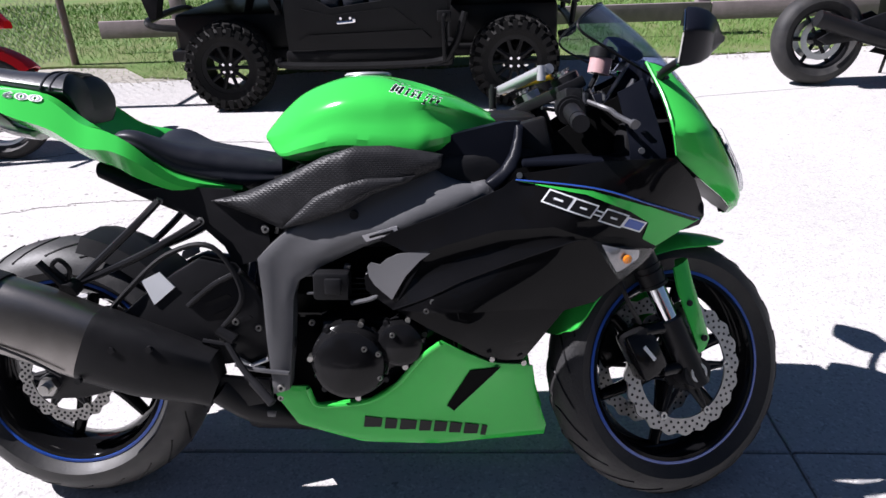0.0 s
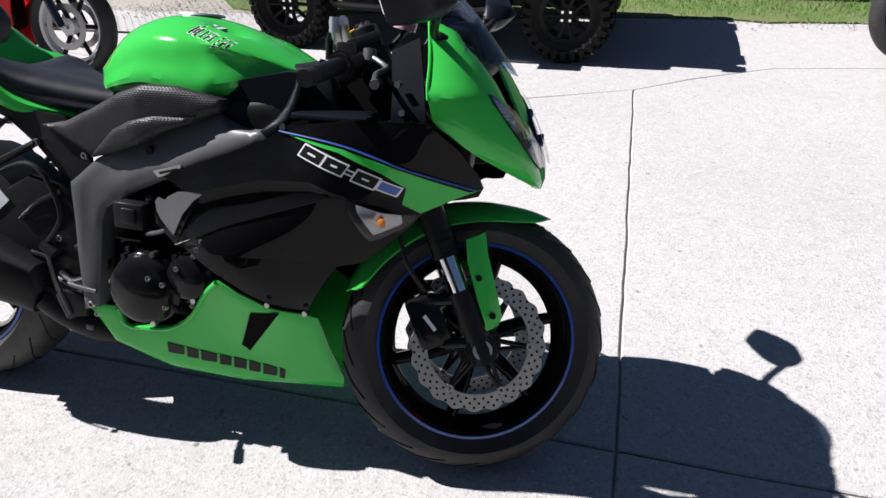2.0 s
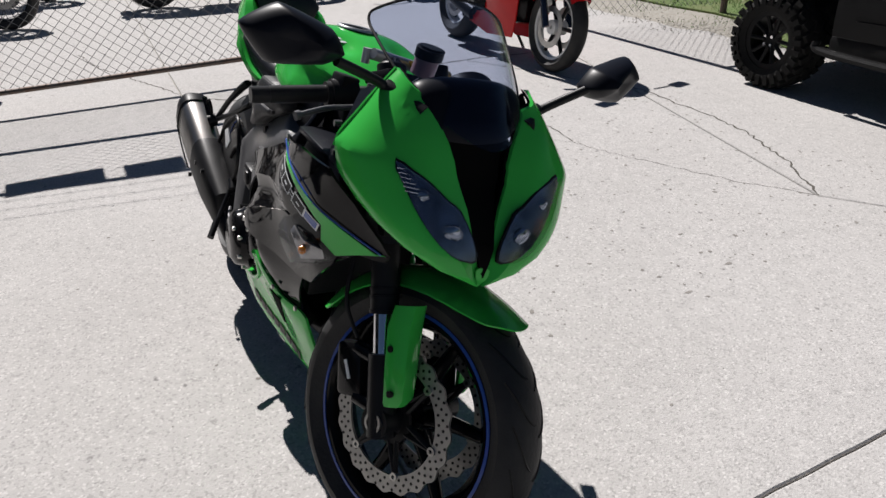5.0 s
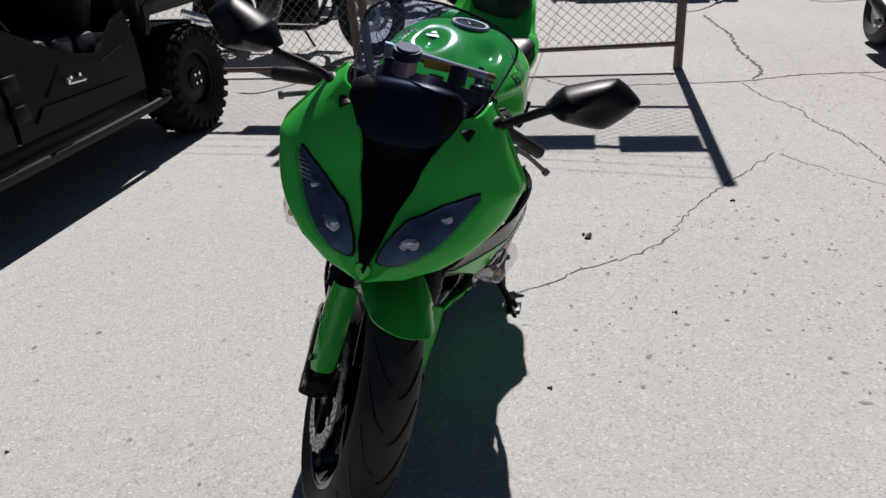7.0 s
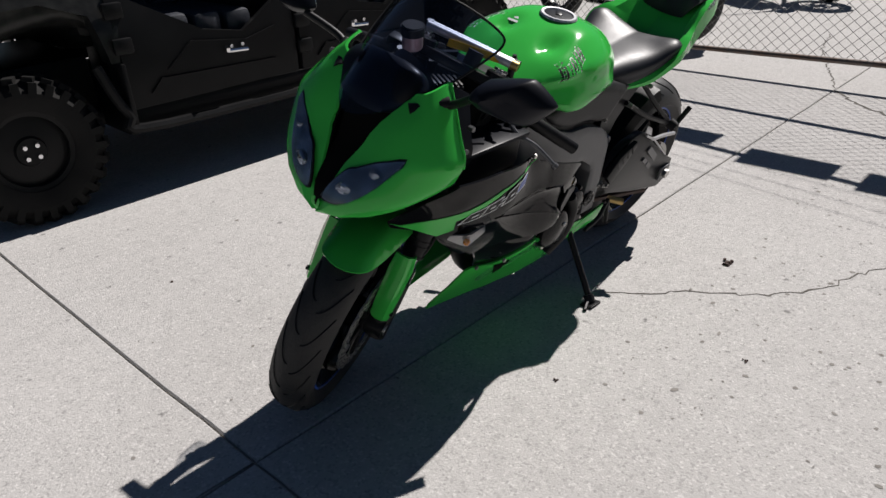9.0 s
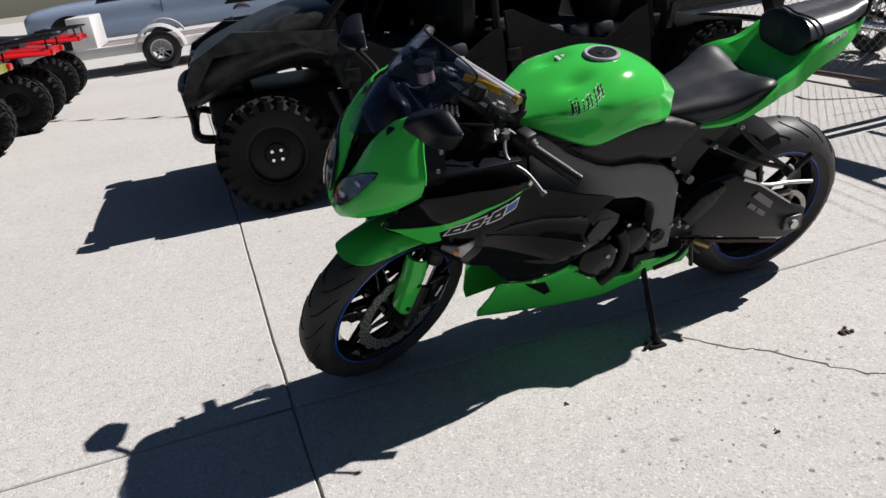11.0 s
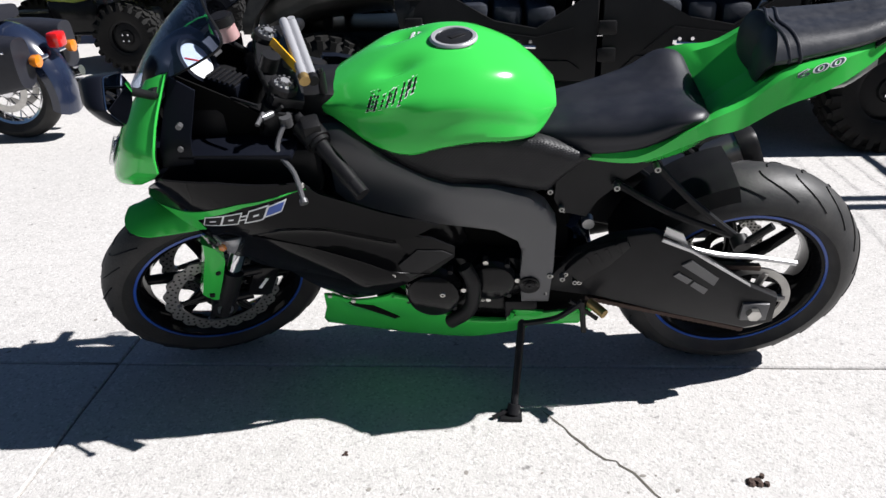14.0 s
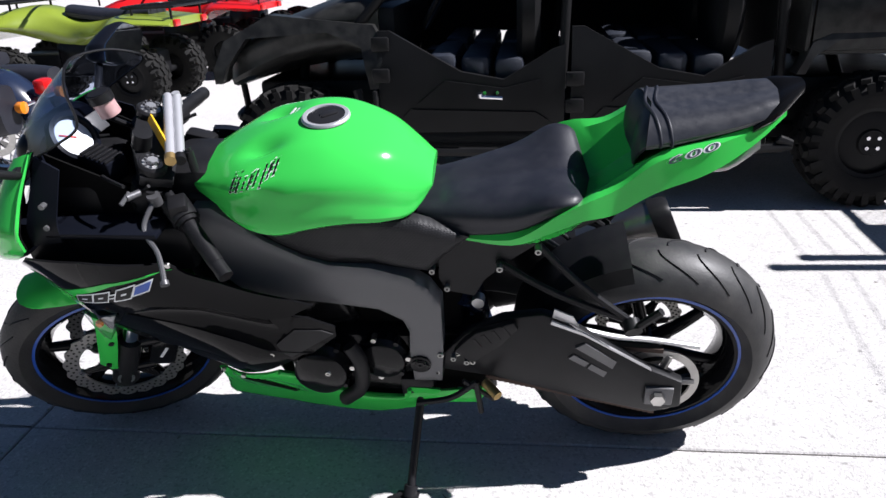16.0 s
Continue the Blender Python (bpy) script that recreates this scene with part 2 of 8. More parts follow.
PINK = material("pinkish_fluid_plastic", (0.42, 0.24, 0.24), 0.3, 0, 0, (0.5, 0.38, 0.37), 40, 0.5)
LENS = glass_material("clear_lens", (0.86, 0.87, 0.88))
DARK_GLASS = material("dark_window_glass", (0.012, 0.014, 0.017), 0.05, 0, 1.0, (0.02, 0.022, 0.025), 3, 0.4)
MIRROR = material("mirror_glass", (0.8, 0.8, 0.8), 0.02, 1.0)
AMBER_CLEAR = material("frosted_signal_reflector", (0.42, 0.41, 0.41), 0.2, 0.5, 0, (0.30, 0.29, 0.29), 60, 0.7)

# ---- geometry helpers: each returns (vertices, faces) ----


def joined(*geos):
    vs, fs = [], []
    for v, f in geos:
        k = len(vs)
        vs += [tuple(p) for p in v]
        fs += [tuple(i + k for i in q) for q in f]
    return vs, fs


def moved(geo, m):
    return [tuple(m @ Vector(p)) for p in geo[0]], geo[1]


def box(x0, x1, y0, y1, z0, z1, r=0.0):
    bm = bmesh.new()
    bmesh.ops.create_cube(bm, size=1)
    for v in bm.verts:
        v.co = Vector(((x0 + x1) / 2 + v.co.x * (x1 - x0), (y0 + y1) / 2 + v.co.y * (y1 - y0), (z0 + z1) / 2 + v.co.z * (z1 - z0)))
    if r:
        bmesh.ops.bevel(bm, geom=bm.edges[:], offset=r, segments=2, profile=0.5, affect="EDGES")
    return taken(bm)


def taken(bm):
    bm.verts.index_update()
    geo = [tuple(v.co) for v in bm.verts], [tuple(v.index for v in f.verts) for f in bm.faces]
    bm.free()
    return geo


def smooth_line(pts, per=6, closed=False):
    """Catmull-Rom through the points."""
    p = [Vector(q) for q in pts]
    n = len(p)
    out = []
    for i in range(n if closed else n - 1):
        a, b, c, d = (p[(i - 1) % n], p[i], p[(i + 1) % n], p[(i + 2) % n]) if closed else (p[max(i - 1, 0)], p[i], p[i + 1], p[min(i + 2, n - 1)])
        for k in range(per):
            t = k / per
            out.append(0.5 * (2 * b + (c - a) * t + (2 * a - 5 * b + 4 * c - d) * t * t + (3 * b - a - 3 * c + d) * t ** 3))
    if not closed:
        out.append(p[-1])
    return out


def tube(pts, r, seg=10, per=6, caps=True, r2=None):
    """A round bar swept along a smooth line; tapers to r2 if given."""
    line = smooth_line(pts, per) if len(pts) > 2 else [Vector(pts[0]), Vector(pts[1])]
    vs, fs = [], []
    ref = Vector((0, 0, 1))
    n = len(line)
    u_prev = None
    for i, p in enumerate(line):
        d = (line[min(i + 1, n - 1)] - line[max(i - 1, 0)]).normalized()
        if u_prev is None:
            u = d.cross(ref if abs(d.z) < 0.9 else Vector((1, 0, 0))).normalized()
        else:
            u = (u_prev - d * u_prev.dot(d)).normalized()
        u_prev = u
        w = d.cross(u)
        rad = r if r2 is None else r + (r2 - r) * i / (n - 1)
        vs += [tuple(p + (u * math.cos(2 * math.pi * k / seg) + w * math.sin(2 * math.pi * k / seg)) * rad) for k in range(seg)]
    for i in range(n - 1):
        fs += [(i * seg + k, i * seg + (k + 1) % seg, (i + 1) * seg + (k + 1) % seg, (i + 1) * seg + k) for k in range(seg)]
    if caps:
        fs += [tuple(range(seg - 1, -1, -1)), tuple((n - 1) * seg + k for k in range(seg))]
    return vs, fs


def lathe(profile, seg=48, closed=True):
    """Turned round the y axis: profile of (radius, y); a closed profile makes a ring."""
    vs, fs, n = [], [], len(profile)
    for k in range(seg):
        a = 2 * math.pi * k / seg
        vs += [(r * math.cos(a), y, r * math.sin(a)) for r, y in profile]
    for k in range(seg):
        for i in range(n if closed else n - 1):
            j = (i + 1) % n
            fs.append((k * n + i, k * n + j, ((k + 1) % seg) * n + j, ((k + 1) % seg) * n + i))
    if not closed:
        fs += [tuple(k * n for k in range(seg)), tuple(k * n + n - 1 for k in reversed(range(seg)))]
    return vs, fs


def plate(outline, y0, y1, r=0.0, per=0):
    """An outline in x, z, thickened from y0 to y1, with rounded edges."""
    pts = [(p.x, p.z) for p in smooth_line([(x, 0, z) for x, z in outline], per, True)] if per else outline
    bm = bmesh.new()
    f = bm.faces.new([bm.verts.new((x, y0, z)) for x, z in pts])
    ext = bmesh.ops.extrude_face_region(bm, geom=[f])
    for v in [g for g in ext["geom"] if isinstance(g, bmesh.types.BMVert)]:
        v.co.y = y1
    bmesh.ops.recalc_face_normals(bm, faces=bm.faces[:])
    if r:
        edges = [e for e in bm.edges if abs(e.verts[0].co.y - e.verts[1].co.y) < 1e-6]
        bmesh.ops.bevel(bm, geom=edges, offset=r, segments=2, profile=0.5, affect="EDGES")
    return taken(bm)


def loft(rings, caps=True):
    """Skin over rings of equal count, each a closed loop."""
    n, vs, fs = len(rings[0]), [], []
    for ring in rings:
        vs += [tuple(p) for p in ring]
    for i in range(len(rings) - 1):
        fs += [(i * n + k, i * n + (k + 1) % n, (i + 1) * n + (k + 1) % n, (i + 1) * n + k) for k in range(n)]
    if caps:
        fs += [tuple(range(n - 1, -1, -1)), tuple((len(rings) - 1) * n + k for k in range(n))]
    return vs, fs


def body(stations, per=5, around=6):
    """A symmetric body along x. Each station: x and half-outline points (y, z) from the top centre down to the bottom centre."""
    cols = len(stations[0][1])
    rails = [smooth_line([(x, h[i][0], h[i][1]) for x, h in stations], per) for i in range(cols)]
    rings = []
    for k in range(len(rails[0])):
        half = [rails[i][k] for i in range(cols)]
        half = smooth_line(half, around)
        left = [Vector((p.x, max(p.y, 0), p.z)) for p in half]
        right = [Vector((p.x, -p.y, p.z)) for p in left[-2:0:-1]]
        rings.append(left + right)
    return loft(rings)


def spread(points, smooth=0.002):
    """A smooth sheet through points (x, z, value), as a function."""
    a = np.array(points)
    n = len(a)
    m = np.zeros((n + 3, n + 3))
    m[:n, :n] = np.linalg.norm(a[:, None, :2] - a[None, :, :2], axis=2) + smooth * np.eye(n)
    m[:n, n], m[:n, n + 1:] = 1, a[:, :2]
    m[n:, :n] = m[:n, n:].T
    s = np.linalg.solve(m, np.r_[a[:, 2], 0, 0, 0])
    return lambda x, z: float(np.hypot(a[:, 0] - x, a[:, 1] - z) @ s[:n] + s[n] + s[n + 1] * x + s[n + 2] * z)


def inside(x, z, poly):
    hit, j = False, len(poly) - 1
    for i in range(len(poly)):
        (xi, zi), (xj, zj) = poly[i], poly[j]
        if (zi > z) != (zj > z) and x < (xj - xi) * (z - zi) / (zj - zi) + xi:
            hit = not hit
        j = i
    return hit


def shell(outline, place, thick, step=0.03, per=0, proud=0.0):
    """A curved panel: the outline in two coordinates, place(u, v, depth) its way into space; thick deep, with a turned-in rim."""
    from mathutils.geometry import delaunay_2d_cdt
    pts = [(p.x, p.z) for p in smooth_line([(x, 0, z) for x, z in outline], per, True)] if per else list(outline)
    rim = []
    for i, (a, b) in enumerate(zip(pts, pts[1:] + pts[:1])):
        k = max(1, int(math.hypot(b[0] - a[0], b[1] - a[1]) / step + 0.5))
        rim += [(a[0] + (b[0] - a[0]) * j / k, a[1] + (b[1] - a[1]) * j / k) for j in range(k)]
    us, vs_ = [p[0] for p in rim], [p[1] for p in rim]
    inner = []
    for i in range(int((max(us) - min(us)) / step) + 1):
        for j in range(int((max(vs_) - min(vs_)) / step) + 1):
            u, v = min(us) + (i + 0.5) * step, min(vs_) + (j + 0.5) * step
            if inside(u, v, rim) and min((u - a) ** 2 + (v - b) ** 2 for a, b in rim) > (0.5 * step) ** 2:
                inner.append((u, v))
    n = len(rim)
    co, _, faces, _, _, _ = delaunay_2d_cdt([Vector(p) for p in rim + inner], [(i, (i + 1) % n) for i in range(n)], [], 1, 1e-5)
    tri = [tuple(f) for f in faces if inside(sum(co[i].x for i in f) / len(f), sum(co[i].y for i in f) / len(f), rim)]
    front = [place(c.x, c.y, proud) for c in co]
    back = [place(c.x, c.y, proud - thick) for c in co]
    m = len(co)
    faces_out = list(tri) + [tuple(i + m for i in reversed(f)) for f in tri]
    count = {}
    for f in tri:
        for a, b in zip(f, f[1:] + f[:1]):
            count[(a, b)] = True
    for a, b in list(count):
        if (b, a) not in count:
            faces_out.append((b, a, a + m, b + m))
    return front + back, faces_out


def rolled(place, ring, r, drop):
    """The same way into space, with the rim rolled inwards over a width r."""
    def put(u, v, d):
        best = r
        for (ax, ay), (bx, by) in zip(ring, ring[1:] + ring[:1]):
            ex, ey = bx - ax, by - ay
            f = max(0.0, min(1.0, ((u - ax) * ex + (v - ay) * ey) / (ex * ex + ey * ey + 1e-12)))
            best = min(best, math.hypot(u - ax - f * ex, v - ay - f * ey))
        return place(u, v, d - drop * (1 - best / r) ** 2)
    return put


LAY = None


def part(name, geo, mat, parent=None, label="", sharp=38):
    """Links a geometry as one mesh object under a thing or a part, laid into its thing's own frame if LAY says how."""
    me = bpy.data.meshes.new(name)
    me.from_pydata([tuple(LAY(Vector(v))) if LAY else tuple(v) for v in geo[0]], [], geo[1])
    bm = bmesh.new()
    bm.from_mesh(me)
    bmesh.ops.recalc_face_normals(bm, faces=bm.faces[:])
    bm.to_mesh(me)
    bm.free()
    me.polygons.foreach_set("use_smooth", [True] * len(me.polygons))
    me.set_sharp_from_angle(angle=radians(sharp))
    me.materials.append(mat)
    ob = new(name, me)
    if parent:
        ob.parent = parent
    if label:
        ob["label"] = label
    return ob


def thing(name, label, category, m=None, group="", kind=""):
    ob = new(name)
    ob.empty_display_size = 0.2
    if m is not None:
        ob.matrix_world = m
    return tagged(ob, label, category, group, kind)


def at(x, y, z, rx=0, ry=0, rz=0):
    return pose(x, y, z, rx, ry, rz)

PIT = material("dusty_pit_shade", (0.26, 0.245, 0.225), 0.95, 0, 0, (0.17, 0.155, 0.14), 25, 0.7)
CHALK = material("chalky_scratch", (0.62, 0.61, 0.59), 0.9, 0, 0, (0.5, 0.49, 0.47), 60, 0.6)
# ---- ground: concrete slabs over a base sheet, cracks, turf ----
ground = tagged(part("ground", box(-90, 90, -90, 90, -0.6, -0.010), GRAVEL), "pale worn concrete lot with joints and cracks", "ground", kind="structure")


def slab(pts, z1=0.0):
    """A cast slab with slightly broken edges, its outline in x, y."""
    bm = bmesh.new()
    f = bm.faces.new([bm.verts.new((x, y, -0.03)) for x, y in pts])
    ext = bmesh.ops.extrude_face_region(bm, geom=[f])
    for v in [g for g in ext["geom"] if isinstance(g, bmesh.types.BMVert)]:
        v.co.z = z1
    bmesh.ops.recalc_face_normals(bm, faces=bm.faces[:])
    edges = [e for e in bm.edges if all(v.co.z > z1 - 1e-4 for v in e.verts)]
    bmesh.ops.bevel(bm, geom=edges, offset=0.004, segments=1, affect="EDGES")
    return taken(bm)


def ragged(a, b, n, amp, seed):
    r = random.Random(seed)
    return [(a[0] + (b[0] - a[0]) * i / n + (r.uniform(-amp, amp) if 0 < i < n else 0), a[1] + (b[1] - a[1]) * i / n + (r.uniform(-amp, amp) if 0 < i < n else 0)) for i in range(n + 1)]


G = 0.0034
JX, JY = 1.778, 0.092
seam = [(-2.9, 3.05), (0.62, 2.31), (1.09, 2.65), (1.650, 2.93), (1.97, 3.22), (2.45, 3.55), (9.0, 5.0)]
edge = ragged((-3.4, 4.15), (9.0, 5.6), 40, 0.07, 3)
long_l = ragged((-14, -0.17), (JX, JY), 90, 0.0025, 5)
long_r = ragged((JX, JY), (9, 0.20), 50, 0.0025, 6)
cross_up = ragged((JX, JY), (1.650, 2.93), 30, 0.003, 7)
cross_dn = ragged((2.24, -14), (JX, JY), 60, 0.003, 8)


def inset(line, dx, dy):
    return [(x + dx, y + dy) for x, y in line]


part("slab", slab(inset(long_l, 0, G)[:-1] + inset(cross_up, -G, G) + [(x, y - 2 * G) for x, y in seam[2::-1]] + [(-14, 3.05)]), CONCRETE, ground)
part("slab", slab(inset(long_r, G, G) + [(x, y - 2 * G) for x, y in seam[:3:-1]] + inset(cross_up, G, 0)[:0:-1]), CONCRETE, ground)
part("slab", slab([(-14, -14)] + inset(cross_dn, -G, -G) + inset(long_l, 0, -G)[-2::-1]), CONCRETE, ground)
part("slab", slab(inset(cross_dn, G, -G)[::-1] + [(30, -14), (30, 0.2 - G)] + inset(long_r, 0, -G)[::-1]), CONCRETE, ground)
part("slab", slab(inset(seam, 0, G) + edge[::-1] + [(-14, 4.2), (-14, 3.06)]), CONCRETE, ground)
part("slab", slab([(-14 - 26, -14), (-14 - G, -14), (-14 - G, 4.2), (-40, 4.2)]), CONCRETE, ground)
part("slab", slab([(-40, -60), (30, -60), (30, -14 - G), (-40, -14 - G)], -0.002), CONCRETE, ground)
part("slab", slab([(9 + G, 0.2), (30, 0.2), (30, 7), (9 + G, 5.6)]), CONCRETE, ground)


def crack(points, wide, seed):
    """A thin wandering crack, broken out wider here and there."""
    r = random.Random(seed)
    line = []
    for a, b in zip(points, points[1:]):
        n = max(2, int(math.dist(a, b) / 0.03))
        for i in range(n):
            t = i / n
            line.append((a[0] + (b[0] - a[0]) * t + r.gauss(0, 0.007), a[1] + (b[1] - a[1]) * t + r.gauss(0, 0.007)))
    line.append(points[-1])
    vs, fs = [], []
    for i, (x, y) in enumerate(line):
        x0, y0 = line[max(i - 1, 0)]
        x1, y1 = line[min(i + 1, len(line) - 1)]
        d = math.hypot(x1 - x0, y1 - y0) or 1
        w = wide * r.uniform(0.35, 1.0) * (0.15 if i in (0, len(line) - 1) else 1)
        nx, ny = -(y1 - y0) / d * w, (x1 - x0) / d * w
        vs += [(x + nx, y + ny, 0.0012), (x - nx, y - ny, 0.0012)]
    for i in range(len(line) - 1):
        fs.append((2 * i, 2 * i + 1, 2 * i + 3, 2 * i + 2))
    return vs, fs


for k, (pts, w) in enumerate((
        ([(0.53, 0.285), (0.45, 0.405), (0.35, 0.485), (0.22, 0.685), (0.10, 0.795), (-0.02, 0.85), (-0.13, 0.89), (-0.35, 1.005), (-0.65, 1.20), (-0.90, 1.357)], 0.004),
        ([(-0.90, 1.357), (-0.69, 1.52), (-0.46, 1.77), (-0.24, 1.84), (0.3, 2.1), (0.62, 2.31)], 0.002),
        ([(-2.48, 0.02), (-2.19, 0.263), (-2.06, 0.49), (-2.18, 0.72), (-2.19, 1.05), (-2.22, 1.365), (-2.36, 1.77), (-2.38, 2.2), (-2.3, 2.7)], 0.013),
        ([(-2.22, 1.365), (-1.88, 1.45), (-1.60, 1.60), (-1.33, 1.65), (-0.99, 1.77), (-0.72, 1.80), (-0.46, 1.77)], 0.005),
        ([(-4.6, 1.35), (-3.67, 1.48), (-3.1, 1.47), (-2.48, 1.545), (-2.25, 1.45)], 0.015),
        ([(-2.36, 2.1), (-1.6, 2.45), (-1.05, 2.72), (-0.76, 2.70), (-0.45, 2.70), (-0.16, 2.67), (0.3, 2.5), (0.62, 2.31)], 0.007),
        ([(-4.2, -0.6), (-3.6, -0.45), (-3.0, -0.2), (-2.5, 0.02)], 0.006),
        ([(-3.4, -1.9), (-2.6, -1.4), (-1.9, -1.55)], 0.004))):
    part("crack", crack(pts, w, k), CRACK, ground)
for x, y, s in ((0.068, 0.516, 0.022), (-0.310, 1.102, 0.014), (0.590, 0.818, 0.009), (1.02, 0.46, 0.008), (1.477, -0.960, 0.008)):
    r = random.Random(int(x * 999))
    bits = []
    for k in range(7):
        a, d = r.uniform(0, 6.3), r.uniform(0, s)
        bits.append(moved(lathe([(s * r.uniform(0.2, 0.55), 0.0), (s * 0.25, s * 0.35)], 7, False), Matrix.Translation((x + d * math.cos(a), y + d * math.sin(a), 0.001)) @ Matrix.Rotation(radians(90), 4, "X")))
    tagged(part("debris", joined(*bits), STAIN), "small dark clump of dried debris on concrete", "debris", kind="stuff")
# spalled pits in the old concrete
rp = random.Random(31)
vs, fs = [], []
for k in range(1750):
    if k < 1500:
        x, y = rp.uniform(-4.2, 1.0), rp.uniform(0.5, 3.0)
    else:
        x, y = rp.uniform(-3.0, 3.5), rp.uniform(-1.6, 2.6)
    s = 0.0025 + 0.008 * rp.random() ** 2
    n, i, st = 6, len(vs), rp.uniform(0.6, 1.6)
    a0 = rp.uniform(0, 6.28)
    for j in range(n):
        r = s * rp.uniform(0.5, 1.1)
        u, w = r * math.cos(j * 1.047) * st, r * math.sin(j * 1.047)
        vs.append((x + u * math.cos(a0) - w * math.sin(a0), y + u * math.sin(a0) + w * math.cos(a0), 0.001))
    fs.append(tuple(range(i, i + n)))
tagged(part("concrete_pit", (vs, fs), PIT, ground), kind="stuff")
# chalky scratches near the front of the parked vehicle
rs = random.Random(12)
for k in range(14):
    x, y = rs.uniform(2.13, 2.46), rs.uniform(-1.84, -1.42)
    ln, a = rs.uniform(0.05, 0.22), 1.5 + rs.gauss(0, 0.12)
    dx, dy, w = ln * math.cos(a), ln * math.sin(a), rs.uniform(0.0015, 0.004)
    part("chalk_scratch", ([(x, y, 0.0012), (x + w, y, 0.0012), (x + dx + w * 0.4, y + dy, 0.0012), (x + dx, y + dy, 0.0012)], [(0, 1, 2, 3)]), CHALK, ground)
turf = tagged(part("turf", slab([(x, y + 0.7 * max(0.0, min(1.0, (-1.7 - x) / 0.7))) for x, y in inset(edge, 0, 0.02)] + [(60, 9), (60, 80), (-60, 80), (-60, 4.5)], 0.012), TURF), "green lawn with worn sandy edge", "lawn", kind="structure")
rg = np.random.default_rng(4)
vs, fs = [], []
for k in range(90000):
    far = rg.random() ** 1.6
    x = rg.uniform(-6, 8)
    y0 = np.interp(x, [p[0] for p in edge], [p[1] for p in edge])
    y = y0 + 0.02 + 5.0 * far
    bare = 0.5 + 0.9 * max(0.0, min(1.0, (-1.7 - x) / 0.7))
    if y < y0 + bare and rg.random() > ((y - y0) / bare) ** (0.8 + bare) + 0.08 * math.sin(x * 7) + 0.06 * math.sin(x * 23):
        continue
    h, a, w = rg.uniform(0.018, 0.05) * (1 + 0.4 * far), rg.uniform(0, 6.28), 0.0022 + 0.005 * far
    lx, ly = rg.normal(0, 0.022, 2)
    i = len(vs)
    vs += [(x - w * math.cos(a), y - w * math.sin(a), 0.01), (x + w * math.cos(a), y + w * math.sin(a), 0.01), (x + lx, y + ly, 0.01 + h)]
    fs.append((i, i + 1, i + 2))
tagged(part("grass", (vs, fs), GRASS), "short mown green grass blades", "grass", kind="stuff")
rg = np.random.default_rng(9)
vs, fs = [], []
for k in range(2600):
    x = rg.uniform(-3.2, 8)
    y = np.interp(x, [p[0] for p in edge], [p[1] for p in edge]) + rg.normal(0.02, 0.13)
    s = rg.uniform(0.004, 0.014)
    i = len(vs)
    vs += [(x + s * dx * rg.uniform(0.6, 1), y + s * dy * rg.uniform(0.6, 1), 0.008 + s * dz * 0.6) for dx, dy, dz in ((1, 0, 0), (0, 1, 0), (-1, 0, 0), (0, -1, 0), (0, 0, 1))]
    fs += [(i, i + 1, i + 4), (i + 1, i + 2, i + 4), (i + 2, i + 3, i + 4), (i + 3, i, i + 4)]
tagged(part("gravel", (vs, fs), GRAVEL), "loose pale grit along the lawn edge", "gravel", kind="stuff")

# ---- chain-link fence, gate, rail ----


def link_mesh(w, h, step=0.075, r=0.0018):
    """Diamond wire netting in the y, z plane, from the origin."""
    geos = []
    n = int((w + h) / step)
    for k in range(1, n):
        c = k * step
        for up in (1, -1):
            y0, y1 = max(0, c - h), min(w, c)
            if y1 - y0 < 0.01:
                continue
            z0, z1 = (c - y0, c - y1) if up > 0 else (h - (c - y0), h - (c - y1))
            geos.append(tube([(0.002 * up, y0, z0), (0.002 * up, y1, z1)], r, 4, caps=False))
    return joined(*geos)


def fence_run(name, label, p0, p1, height, rails, posts, boards=(), wires=3, bottom=0.1, sag=0.0):
    """A stretch of netting between two points, with posts, rails, barbed wires on top and hung boards."""
    d = Vector((p1[0] - p0[0], p1[1] - p0[1], 0))
    ln = d.length
    m = Matrix.Translation((p0[0], p0[1], 0)) @ Matrix.Rotation(math.atan2(d.y, d.x) - math.pi / 2, 4, "Z")
    f = thing(name, label, "fence", m)

    def sagged(geo):
        return [(x, y, z * (1 - sag * (1 - y / ln))) for x, y, z in geo[0]], geo[1]

    part("netting", sagged(moved(link_mesh(ln, height - bottom), Matrix.Translation((0, 0, bottom)))), GALV, f, "galvanised diamond wire netting")
    for z in rails:
        part("rail", sagged(tube([(0, 0, z), (0, ln, z)], 0.02, 10)), RAIL_STEEL, f)
    for y, top in posts:
        part("post", joined(tube([(0, y, 0), (0, y, top)], 0.032, 14), tube([(0, y, top), (0, y, top + 0.02)], 0.036, 14)), RAIL_STEEL, f)
    for k in range(wires):
        z = height + 0.12 + 0.14 * k
        geos = [tube([(0, 0, z), (0, ln, z)], 0.0018, 5)]
        geos += [tube([(-0.012, y, z - 0.012), (0.012, y + 0.01, z + 0.012)], 0.0014, 4) for y in np.arange(0.06, ln, 0.13)]
        part("barbed_wire", sagged(joined(*geos)), GALV, f)
    for y0, y1, z0, z1 in boards:
        part("sign_board", box(0.012, 0.02, y0, y1, z0, z1, 0.002), BOARD, f, "dark hung sign board seen from behind")
    return f


